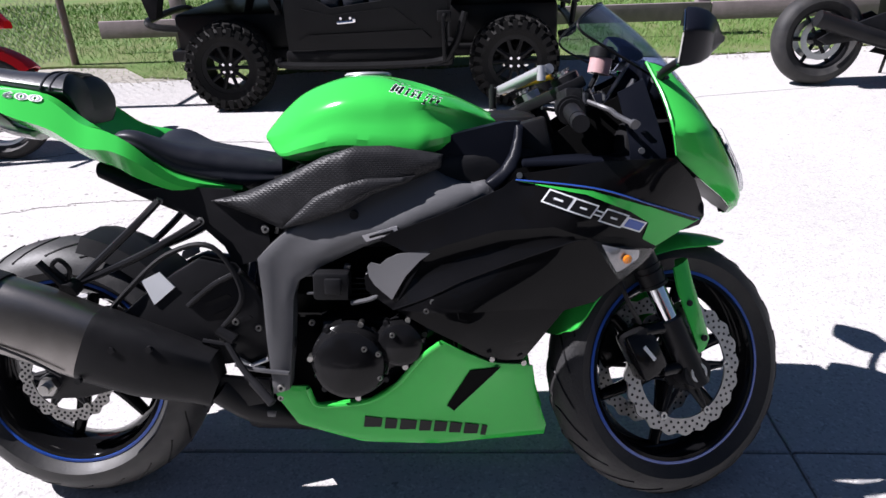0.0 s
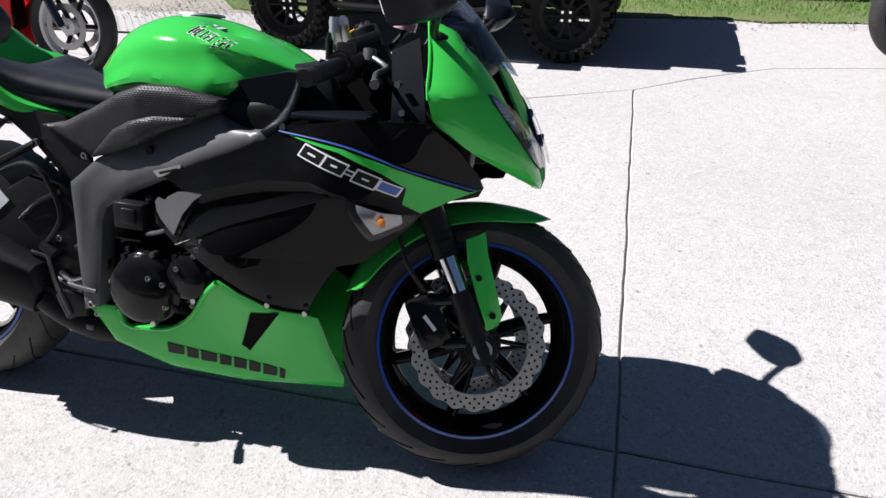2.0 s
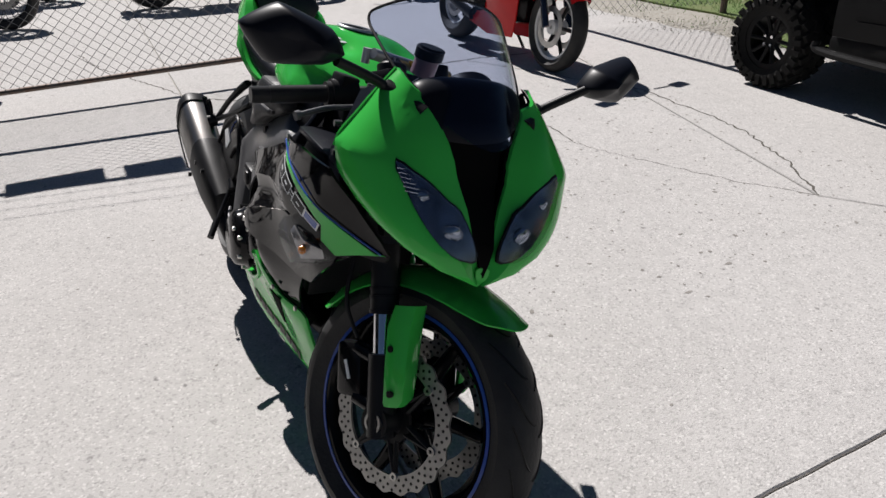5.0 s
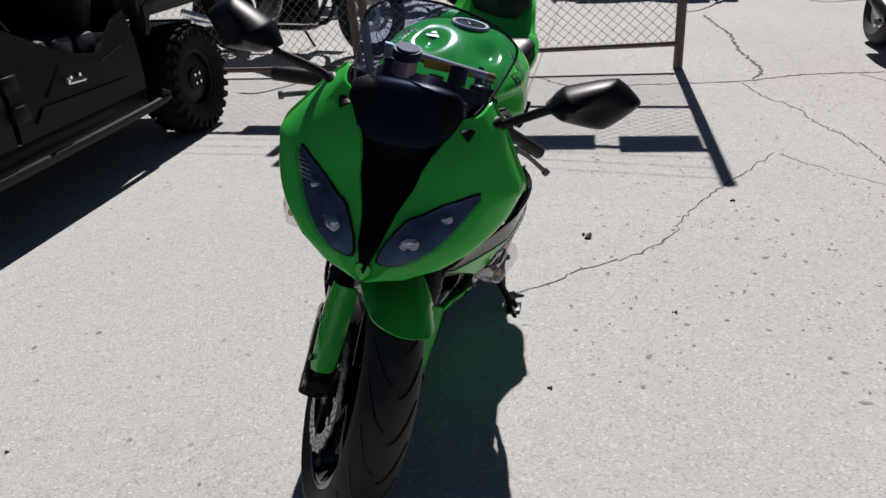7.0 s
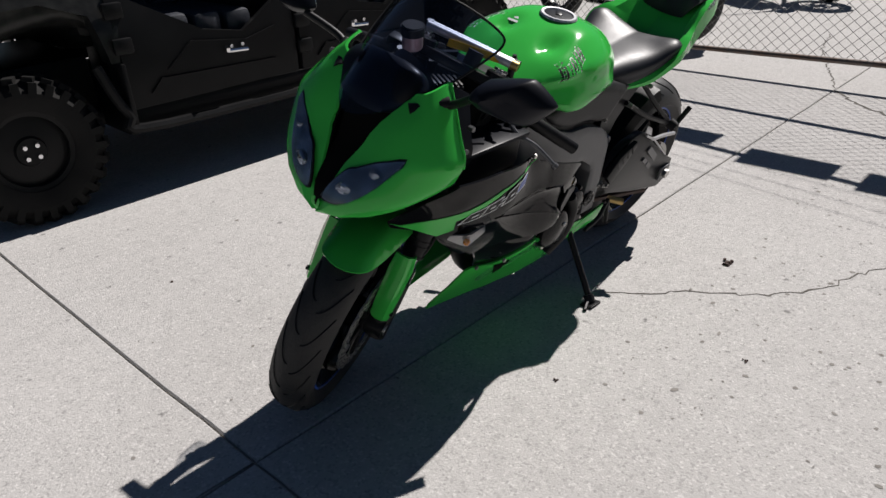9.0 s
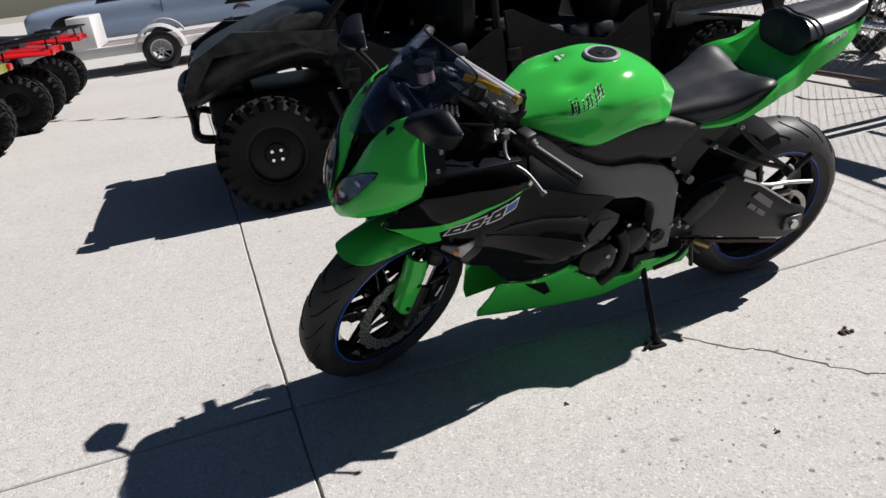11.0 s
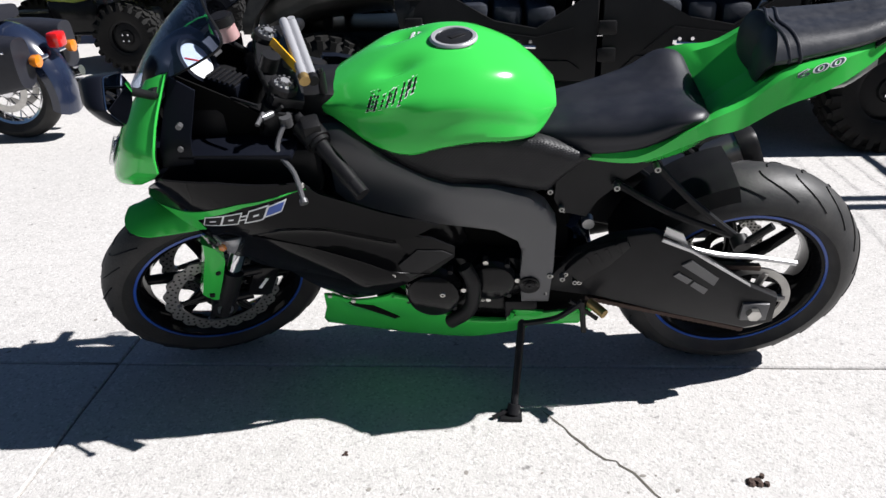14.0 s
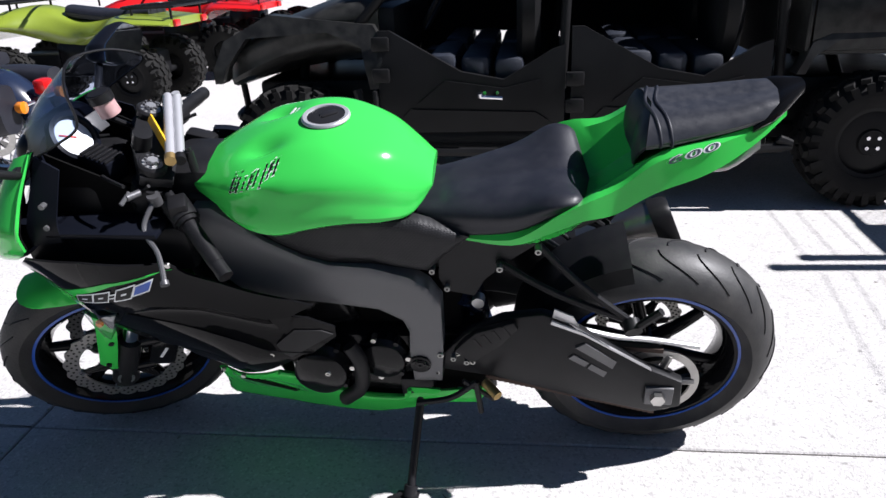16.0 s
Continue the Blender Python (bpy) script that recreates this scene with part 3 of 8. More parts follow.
fence_run("chain_link_gate", "sagging galvanised chain-link gate with barbed wire and hung boards", (-2.55, -1.18), (-2.61, 1.01), 1.84, (0.17, 1.03, 1.84), ((-0.05, 2.01), (2.19, 2.29)), ((0.18, 0.62, 1.38, 1.58), (0.71, 1.0, 1.41, 1.61), (1.19, 1.62, 1.54, 1.79), (1.74, 2.15, 1.57, 1.84)), 3, 0.17, 0.174)
fence_run("chain_link_fence", "galvanised chain-link fence beside the gate on concrete", (-2.78, -7.4), (-2.60, -1.30), 1.52, (0.06, 1.52), ((0.0, 1.9), (3.0, 1.9), (6.07, 1.90)), ((5.68, 6.04, 1.34, 1.54),))
fence_run("chain_link_fence", "short galvanised chain-link fence run beside the lawn", (-2.87, 3.49), (-2.74, 5.0), 1.8, (1.8,), ((0.0, 2.1), (1.515, 2.1)))

rail = thing("guard_rail", "low weathered grey wooden guard rail on the lawn", "guard rail", at(-2.69, 5.45, 0, 0, 0, 2.2))
for x0, x1 in ((0.0, 2.80), (2.81, 5.75), (5.76, 8.7)):
    part("plank", box(x0, x1, 0.0, 0.04, 0.155, 0.315, 0.006), WEATHERED, rail)
for x in (0.76, 2.80, 5.70, 8.4):
    part("post", box(x - 0.06, x + 0.06, 0.04, 0.16, 0, 0.60, 0.008), WEATHERED, rail)

# a string of small flags overhead, beyond the parked vehicle
H_FLAG = 3.0
SHIFT = SUN_DIR / SUN_DIR.z * H_FLAG
line = [Vector((4.6, -7.65, 0)), Vector((3.37, -6.65, 0)), Vector((2.5, -5.94, 0)), Vector((1.6, -5.2, 0)), Vector((0.6, -4.4, 0))]
line = [q + SHIFT + Vector((0, 0, 0)) for q in line]
flags = thing("pennant_string", "string of small triangular pennants hung over the lot", "pennants")
part("cord", tube([tuple(q) for q in line] + [(-4.71, -8.17, 3.12)], 0.004, 6, 4), WHITE, flags)
for k in range(11):
    f = 0.04 + 0.92 * k / 10
    p0 = line[0] + (line[-1] - line[0]) * f + Vector((0, 0, -0.004))
    u = (line[-1] - line[0]).normalized() * 0.13
    part("pennant", ([tuple(p0 - u), tuple(p0 + u), tuple(p0 + Vector((0.05, 0.02, -0.26))), tuple(p0 - u + Vector((0, 0.003, 0))), tuple(p0 + u + Vector((0, 0.003, 0))), tuple(p0 + Vector((0.05, 0.023, -0.26)))], [(0, 1, 2), (5, 4, 3), (0, 3, 4, 1), (1, 4, 5, 2), (2, 5, 3, 0)]), RED if k % 2 else WHITE, flags)

# ---- the green sport motorcycle, leaning on its stand ----
LEAN_DEG = 16.47
bike = thing("sport_motorcycle", "lime green and gloss black sport motorcycle on its kickstand", "motorcycle", Matrix.Translation((0.03, -0.058, 0)) @ Matrix.Rotation(radians(1.4), 4, "Z") @ Matrix.Rotation(radians(-LEAN_DEG), 4, "X"))

# from the drawn side elevations into the machine's frame, one for each flank
RIGHT_LAY = Matrix(((0.995, -0.009, 0.040, 0.026), (0.029, 0.966, -0.082, -0.021), (-0.029, 0.074, 0.998, 0.055), (0, 0, 0, 1)))
LEFT_LAY = Matrix(((1.021, 0.022, 0.006, -0.032), (-0.017, 1.047, -0.052, 0.057), (-0.003, 0.086, 1.028, 0.014), (0, 0, 0, 1)))


def flank(p):
    """Each flank by its own elevation, with a short run between them."""
    f = max(0.0, min(1.0, (p.y + 0.10) / 0.10))
    return (RIGHT_LAY @ p).lerp(LEFT_LAY @ p, f)


def paired(p):
    """Both sides by the right-hand elevation."""
    q = RIGHT_LAY @ Vector((p.x, -abs(p.y), p.z))
    return q if p.y < 0 else Vector((q.x, -q.y, q.z))


def even(p):
    """Both sides by the left-hand elevation, closing on the middle plane."""
    h = abs(p.y)
    q = LEFT_LAY @ Vector((p.x, h, p.z))
    mid = (LEFT_LAY @ Vector((p.x, 0, p.z))).y
    y = max(0.0, q.y - mid * max(0.0, 1 - h / 0.06))
    return Vector((q.x, y if p.y >= 0 else -y, q.z))


def by_left(p):
    return LEFT_LAY @ p


def sweep_at(x):
    return float(np.interp(x, (1.05, 1.3, 1.45), (0.2, 0.08, 0.0)))


def swept(geo):
    """Carries the flanks ahead of the middle line."""
    return [(x + sweep_at(x) * abs(y), y, z) for x, y, z in geo[0]], geo[1]


# the front end turns about the steering head
STEER_DEG = 22.6
HEAD_AXIS = Vector((-math.sin(radians(24)), 0, math.cos(radians(24))))
HEAD_FOOT = Vector((1.510, 0, 0))
STEER = Matrix.Translation(HEAD_FOOT) @ Matrix.Rotation(radians(STEER_DEG), 4, HEAD_AXIS) @ Matrix.Translation(-HEAD_FOOT)
AXLE_F = Vector((1.403, 0, 0.303))
AXLE_R = Vector((0.005, 0.0, 0.319))
LEG_UP, LEG_FWD = HEAD_AXIS, Vector((math.cos(radians(24)), 0, math.sin(radians(24))))


def leg(s, f, y):
    """A point by its height s along the fork, f ahead of it and y to the left, before steering."""
    return AXLE_F + LEG_UP * s + LEG_FWD * f + Vector((0, y, 0))


def tyre_profile(r, w, rim_r):
    """Round-shouldered tyre section as a closed loop of (radius, y)."""
    pts = []
    crown = w / 2
    for k in range(-8, 9):
        a = radians(k * 10.5)
        pts.append((r - crown * 0.86 + crown * 0.86 * math.cos(a), crown * math.sin(a) / math.sin(radians(84))))
    side = [(rim_r + 0.012, crown * 0.78), (rim_r - 0.006, crown * 0.62), (rim_r - 0.006, -crown * 0.62), (rim_r + 0.012, -crown * 0.78)]
    return pts + side


def wheel(name, centre, m, r, w, rim_r, spokes, disc_r, disc_y, stripe_mat):
    """Rim with Y spokes as the wheel's own mesh, with tyre, discs, stripes and hub as its parts."""
    here = m @ Matrix.Translation(centre)
    rw = w * 0.36
    rim = lathe([(rim_r + 0.004, rw), (rim_r + 0.004, rw - 0.012), (rim_r - 0.016, rw - 0.02), (rim_r - 0.024, 0), (rim_r - 0.016, -rw + 0.02), (rim_r + 0.004, -rw + 0.012), (rim_r + 0.004, -rw), (rim_r - 0.012, -rw), (rim_r - 0.03, -rw + 0.02), (rim_r - 0.04, 0), (rim_r - 0.03, rw - 0.02), (rim_r - 0.012, rw)], 72)
    geos = [rim, lathe([(0.045, 0.05), (0.045, -0.05), (0.012, -0.05), (0.012, 0.05)], 24)]
    arms = []
    for k in range(spokes):
        a = 2 * math.pi * k / spokes + 0.3
        p0 = Vector((0.035 * math.cos(a), 0, 0.035 * math.sin(a)))
        pm = Vector((0.11 * math.cos(a + 0.05), 0, 0.11 * math.sin(a + 0.05)))
        p1 = Vector(((rim_r - 0.03) * math.cos(a), 0, (rim_r - 0.03) * math.sin(a)))
        arms.append(tube([p0, pm, p1], 0.020, 10, 4, r2=0.013))
    hub = part(name, moved(joined(*geos), here), BLACK, bike, "gloss black alloy wheel with thin blue rim stripe")
    for arm in arms:
        part("spoke", moved(arm, here), BLACK, hub)
    part("tyre", moved(lathe(tyre_profile(r, w, rim_r), 96), here), TREAD_DUST if w > 0.15 else RUBBER, hub, "worn black road tyre")
    for side in (1, -1):
        part("rim_stripe", moved(lathe([(rim_r + 0.0035, side * (rw + 0.0015)), (rim_r - 0.003, side * (rw + 0.0025)), (rim_r - 0.0035, side * (rw + 0.0005)), (rim_r + 0.003, side * (rw - 0.001))], 72), here), stripe_mat, hub, "thin blue rim stripe")
    for y in disc_y:
        hub_disc(hub, here, disc_r, y)
    # tread cuts in a gentle curve
    cuts = []
    for k in range(22):
        a0 = 2 * math.pi * k / 22
        for side in (1, -1):
            line = []
            for j in range(6):
                f = j / 5
                lat = side * w * (0.05 + 0.36 * f)
                ang = a0 + side * 0.07 + 0.30 * f * f + (0.07 if side > 0 else 0)
                crown = w / 2
                s = min(0.99, abs(lat) / crown * math.sin(radians(84)))
                rr = r - crown * 0.86 + crown * 0.86 * math.sqrt(1 - s * s)
                line.append(((rr + 0.0005) * math.cos(ang), lat, (rr + 0.0005) * math.sin(ang)))
            cuts.append(tube(line, 0.0022, 4, 2))
    tagged(part("tread_groove", moved(joined(*cuts), here), INK, hub), kind="stuff")
    return hub


def hub_disc(hub, here, r, y):
    """A petal-edged brake disc with drilled rows, its carrier and bolts."""
    n, t = 120, 0.0025
    inner, vs, fs = r * 0.76, [], []
    for k in range(n):
        a = 2 * math.pi * k / n
        ro = r + 0.0035 * math.cos(a * 20)
        vs += [(ro * math.cos(a), y - t, ro * math.sin(a)), (inner * math.cos(a), y - t, inner * math.sin(a)), (ro * math.cos(a), y + t, ro * math.sin(a)), (inner * math.cos(a), y + t, inner * math.sin(a))]
    for k in range(n):
        i, j = 4 * k, 4 * ((k + 1) % n)
        fs += [(i, j, j + 1, i + 1), (i + 2, i + 3, j + 3, j + 2), (i, i + 2, j + 2, j), (i + 1, j + 1, j + 3, i + 3)]
    d = part("brake_disc", moved((vs, fs), here), DISC, hub, "petal-edged steel brake disc with drilled holes")
    holes = []
    for k in range(40):
        for q, rr in enumerate((0.82, 0.89, 0.955)):
            a = 2 * math.pi * (k + (q % 2) * 0.5) / 40
            for s in (1, -1):
                holes.append(moved(lathe([(0.0032, -0.0004), (0.0032, 0.0004)], 8, False), Matrix.Translation((rr * r * math.cos(a), y + s * (t + 0.0003), rr * r * math.sin(a)))))
    tagged(part("drilled_hole", moved(joined(*holes), here), INK, d), kind="stuff")
    arms, bolts = [lathe([(0.05, y + 0.004), (0.05, y - 0.004), (0.03, y - 0.004), (0.03, y + 0.004)], 32)], []
    for k in range(6):
        a = 2 * math.pi * k / 6
        for da in (-0.22, 0.22):
            part("carrier_arm", moved(tube([(0.045 * math.cos(a + da), y, 0.045 * math.sin(a + da)), (r * 0.77 * math.cos(a), y, r * 0.77 * math.sin(a))], 0.006, 6), here), PLASTIC, hub)
        bolts.append(moved(lathe([(0.009, -0.006), (0.009, 0.006), (0.004, 0.006), (0.004, -0.006)], 12), Matrix.Translation((r * 0.775 * math.cos(a), y, r * 0.775 * math.sin(a)))))
    part("disc_carrier", moved(joined(*arms), here), PLASTIC, d)
    for bolt in bolts:
        part("disc_rivet", moved(bolt, here), STEEL, d)


wheel("front_wheel", AXLE_F, STEER, 0.300, 0.122, 0.221, 6, 0.150, (0.066, -0.066), BLUE)
wheel("rear_wheel", AXLE_R, Matrix.Identity(4), 0.315, 0.182, 0.221, 6, 0.110, (-0.085,), BLUE)

# fork, calipers, fender
for side in (1, -1):
    y = 0.098 * side
    lower = part("fork_lower", moved(joined(tube([leg(-0.03, 0, y), leg(0.135, 0, y)], 0.030, 16), tube([leg(0.0, 0, y - 0.035 * side), leg(0.0, 0, y + 0.022 * side)], 0.034, 20)), STEER), SATIN, bike)
    part("axle_clamp", moved(joined(tube([leg(0, 0, y + 0.021 * side), leg(0, 0, y + 0.027 * side)], 0.021, 20)), STEER), STEEL, lower, "bare steel axle end")
    part("axle_cap", moved(tube([leg(0, 0, y + 0.0265 * side), leg(0, 0, y + 0.0285 * side)], 0.014, 20), STEER), INK, lower)
    part("fork_slider", moved(tube([leg(0.13, 0, y), leg(0.225, 0, y)], 0.0215, 20), STEER), CHROME, bike, "polished chrome fork slider")
    part("fork_tube", moved(joined(tube([leg(0.215, 0, y), leg(0.345, 0, y)], 0.029, 20), tube([leg(0.345, 0, y), leg(0.70, 0, y)], 0.0275, 20), *[tube([leg(h, 0, y), leg(h + 0.007, 0, y)], 0.0312, 20) for h in (0.216, 0.245, 0.26)]), STEER), SATIN, bike)
    part("fork_cap", moved(joined(tube([leg(0.70, 0, y), leg(0.712, 0, y)], 0.021, 20), tube([leg(0.71, 0, y), leg(0.722, 0, y)], 0.011, 6)), STEER), ALLOY, bike)
    cal = part("brake_caliper", moved(joined(moved(box(-0.036, 0.036, -0.03, 0.03, -0.058, 0.058, 0.014), Matrix.Translation(leg(0.095, -0.085, side * 0.082)) @ Matrix.Rotation(radians(-24), 4, "Y")), tube([leg(0.04, -0.07, y), leg(0.02, -0.01, y)], 0.016), tube([leg(0.14, -0.07, y), leg(0.12, -0.01, y)], 0.016)), STEER), ENGINE, bike)
    part("caliper_marking", moved(box(-0.004, 0.004, -0.001, 0.001, -0.02, 0.02), STEER @ Matrix.Translation(leg(0.095, -0.085, side * 0.1125)) @ Matrix.Rotation(radians(-40), 4, "Y")), WHITE, cal)
    part("brake_hose", moved(tube([leg(0.16, -0.07, side * 0.10), leg(0.25, -0.085, side * 0.12), leg(0.40, -0.05, side * 0.10), leg(0.5, -0.01, side * 0.06)], 0.005, 8), STEER), PLASTIC, bike)


def fender_place(a, y, d):
    """Round the front tyre: a in degrees from straight ahead, y across."""
    r = 0.315 + 0.012 * max(0, 80 - a) / 22 - 1.6 * y * y - 0.03 * max(0, abs(y) - 0.05) / 0.03 + d
    return tuple(AXLE_F + Vector((r * math.cos(radians(a)), y, r * math.sin(radians(a)))))


fender_out = [(61, 0), (62, 0.03), (65, 0.055), (74, 0.070), (100, 0.08), (150, 0.074), (160, 0.05), (162, 0), (160, -0.05), (150, -0.074), (100, -0.08), (74, -0.070), (65, -0.055), (62, -0.03)]
fender = part("front_fender", moved(shell([(a / 300, y) for a, y in fender_out], lambda a, y, d: fender_place(a * 300, y, d), 0.004, 0.016, 3), STEER), GREEN, bike)
for side in (1, -1):
    section = [(0.028, 0.134), (0.052, 0.137), (0.074, 0.124), (0.078, 0.100), (0.070, 0.082), (0.062, 0.086), (0.066, 0.101), (0.062, 0.118), (0.048, 0.129), (0.028, 0.128)]
    rows = ((0.035, 0.72, -0.010), (0.05, 0.9, -0.004), (0.12, 1.0, 0.0), (0.19, 1.05, 0.006), (0.235, 1.0, 0.020))
    fb = part("fender_stay", moved(loft([[leg(s, 0.028 + (f - 0.028) * q + df, side * (0.098 + (y - 0.108) * (q if s < 0.2 else 0.85))) for f, y in section] for s, q, df in rows]), STEER), GREEN, fender)
    for s in (0.063, 0.15):
        part("fender_bolt", moved(tube([leg(s, 0.045, side * 0.120), leg(s, 0.045, side * 0.129)], 0.007, 10), STEER), SATIN, fb)

# fairing sides
LAY = paired
SIDE_SHEET = spread([(0.965, 0.344, 0.162), (0.862, 0.228, 0.113), (1.076, 0.137, 0.062), (1.021, 0.343, 0.135), (0.826, 0.514, 0.219), (0.858, 0.42, 0.205), (0.677, 0.544, 0.165), (0.742, 0.491, 0.187), (1.041, 0.717, 0.208), (1.0, 0.755, 0.185), (1.136, 0.634, 0.212), (1.202, 0.57, 0.185), (1.382, 0.665, 0.108), (1.40, 0.655, 0.100), (1.29, 0.79, 0.205), (0.899, 0.459, 0.222), (1.089, 0.684, 0.222), (0.663, 0.225, 0.142), (0.937, 0.155, 0.085), (0.499, 0.259, 0.14), (0.48, 0.279, 0.15), (0.8, 0.66, 0.185), (0.5, 0.6, 0.14), (0.9, 0.70, 0.185), (1.25, 0.72, 0.205)])


def SIDE_W(x, z):
    return max(0.03, SIDE_SHEET(x, z))


def on_side(side):
    return lambda x, z, d: (x, side * (SIDE_W(x, z) + d), z)


LINE_1 = [(0.70, 0.60), (0.817, 0.614), (0.854, 0.627), (0.952, 0.656), (1.06, 0.667), (1.137, 0.643), (1.40, 0.60)]
LINE_A = [(0.70, 0.47), (0.742, 0.486), (0.882, 0.557), (0.975, 0.592), (1.105, 0.641), (1.137, 0.6425), (1.40, 0.60)]
upper_out = [(0.715, 0.630), (0.750, 0.649), (0.832, 0.681), (0.889, 0.705), (0.959, 0.737), (0.991, 0.764), (1.161, 0.796), (1.285, 0.80), (1.338, 0.752), (1.374, 0.695), (1.382, 0.670), (1.374, 0.652), (1.35, 0.647), (1.327, 0.645), (1.273, 0.617), (1.137, 0.643), (1.06, 0.667), (0.952, 0.656), (0.854, 0.627), (0.817, 0.613), (0.77, 0.608)]
valley_out = [(0.817, 0.613), (0.854, 0.627), (0.952, 0.656), (1.06, 0.667), (1.137, 0.643), (1.105, 0.641), (0.975, 0.592), (0.882, 0.557), (0.742, 0.486)]
flank_out = [(0.742, 0.486), (0.882, 0.557), (0.975, 0.592), (1.105, 0.641), (1.137, 0.643), (1.273, 0.617), (1.255, 0.59), (1.157, 0.498), (1.10, 0.483), (0.99, 0.492), (0.882, 0.494)]
lower_out = [(0.742, 0.484), (0.882, 0.491), (0.99, 0.489), (1.10, 0.480), (1.095, 0.475), (1.065, 0.43), (1.012, 0.342), (0.956, 0.358), (0.872, 0.42)]


def line_z(line, x):
    return float(np.interp(x, [q[0] for q in line], [q[1] for q in line]))


def bulge(name, x, z):
    """How far each fairing panel swells or hollows from the fairing's mean sheet."""
    z1, za = line_z(LINE_1, x), line_z(LINE_A, x)
    fade = max(0.0, min(1.0, (1.137 - x) / 0.2)) * max(0.0, min(1.0, (x - 0.70) / 0.12))
    if name == "upper":
        return 0.007 * fade * math.exp(-max(0.0, z - z1) / 0.03)
    if name == "valley":
        f = max(0.0, min(1.0, (z - za) / max(z1 - za, 1e-4)))
        return fade * (0.007 * f + 0.004 * (1 - f) - 0.016 * math.sin(math.pi * f))
    if name == "flank":
        f = max(0.0, (za - z) / 0.12)
        return 0.004 * fade * max(0.0, 1 - f) + 0.007 * math.sin(math.pi * min(1.0, f)) * fade - 0.006 * min(f, 1.2)
    return -0.016 + 0.10 * max(0.0, 0.48 - z) * max(0.0, 1 - (0.48 - z) / 0.14)


def on_panel(side, name):
    at_side = on_side(side)
    return lambda x, z, d: at_side(x, z, d + bulge(name, x, z))


belly_out = [(0.476, 0.29), (0.553, 0.292), (0.569, 0.248), (0.69, 0.265), (0.748, 0.306), (0.802, 0.38), (0.843, 0.421), (0.945, 0.364), (1.042, 0.337), (1.058, 0.249), (1.086, 0.167), (1.083, 0.137), (0.842, 0.126), (0.666, 0.145), (0.525, 0.193), (0.486, 0.258)]
insert_out = [(0.742, 0.486), (0.686, 0.522), (0.683, 0.55), (0.733, 0.594), (0.77, 0.608), (0.817, 0.612)]
stripe_out = [(0.984, 0.752), (1.131, 0.738), (1.25, 0.704), (1.358, 0.662), (1.38, 0.668), (1.327, 0.646), (1.273, 0.619), (1.24, 0.638), (1.248, 0.672), (1.205, 0.698), (1.119, 0.731)]
frame_out = [(0.457, 0.579), (0.521, 0.638), (0.600, 0.682), (0.676, 0.714), (0.713, 0.730), (0.771, 0.752), (0.818, 0.768), (0.848, 0.751), (0.876, 0.740), (0.904, 0.738), (0.926, 0.743), (0.938, 0.732), (0.944, 0.724), (0.861, 0.682), (0.805, 0.663), (0.745, 0.633), (0.677, 0.604), (0.587, 0.56), (0.54, 0.53), (0.529, 0.494), (0.526, 0.413), (0.517, 0.293), (0.484, 0.285), (0.472, 0.406), (0.466, 0.5)]
knee_out = [(0.356, 0.691), (0.431, 0.708), (0.519, 0.748), (0.593, 0.787), (0.661, 0.810), (0.733, 0.813), (0.798, 0.803), (0.84, 0.795), (0.837, 0.772), (0.772, 0.742), (0.705, 0.718), (0.638, 0.682), (0.566, 0.655), (0.506, 0.637), (0.46, 0.655), (0.396, 0.677)]
collar_out = [(0.926, 0.743), (0.958, 0.770), (0.974, 0.797), (0.982, 0.827), (0.985, 0.855), (1.000, 0.853), (0.997, 0.80), (0.988, 0.772), (0.965, 0.738), (0.944, 0.724), (0.938, 0.732)]
neck_out = [(0.735, 0.79), (0.744, 0.804), (0.855, 0.832), (0.962, 0.858), (0.995, 0.86), (0.990, 0.80), (0.965, 0.755), (0.932, 0.732), (0.904, 0.724), (0.87, 0.724), (0.84, 0.738), (0.81, 0.752)]
lip_out = [(0.506, 0.640), (0.579, 0.709), (0.629, 0.734), (0.687, 0.750), (0.757, 0.753), (0.786, 0.757), (0.772, 0.743), (0.705, 0.719), (0.638, 0.683), (0.566, 0.656)]
spar_left = [(0.972, 0.80), (0.927, 0.765), (0.876, 0.722), (0.797, 0.677), (0.746, 0.66), (0.654, 0.652), (0.576, 0.628), (0.537, 0.599), (0.511, 0.556), (0.512, 0.441), (0.52, 0.335), (0.585, 0.335), (0.589, 0.423), (0.585, 0.479), (0.597, 0.513), (0.648, 0.543), (0.722, 0.555), (0.77, 0.562), (0.865, 0.572), (0.95, 0.60), (1.0, 0.65), (1.005, 0.73), (1.015, 0.80)]
knee_left = [(0.885, 0.745), (0.793, 0.762), (0.734, 0.772), (0.658, 0.774), (0.552, 0.762), (0.498, 0.742), (0.443, 0.722), (0.505, 0.668), (0.536, 0.636), (0.60, 0.648), (0.652, 0.664), (0.744, 0.670), (0.795, 0.684), (0.85, 0.714)]


def FRAME_W(x, z):
    turn = max(0.0, min(1.0, (x - 0.50) / 0.10))
    return 0.130 + 0.024 * math.exp(-(min(0.0, x - 0.84) / 0.20) ** 2) - 0.10 * (z - 0.66) - 0.42 * turn * max(-0.03, z - 0.60 - 0.42 * (x - 0.52)) - 0.22 * max(0.0, min(1.0, (0.64 - z) / 0.08)) * (x - 0.495)


def KNEE_W(x, z):
    return 0.108 + 0.052 * max(0.0, min(1.0, (x - 0.40) / 0.25))


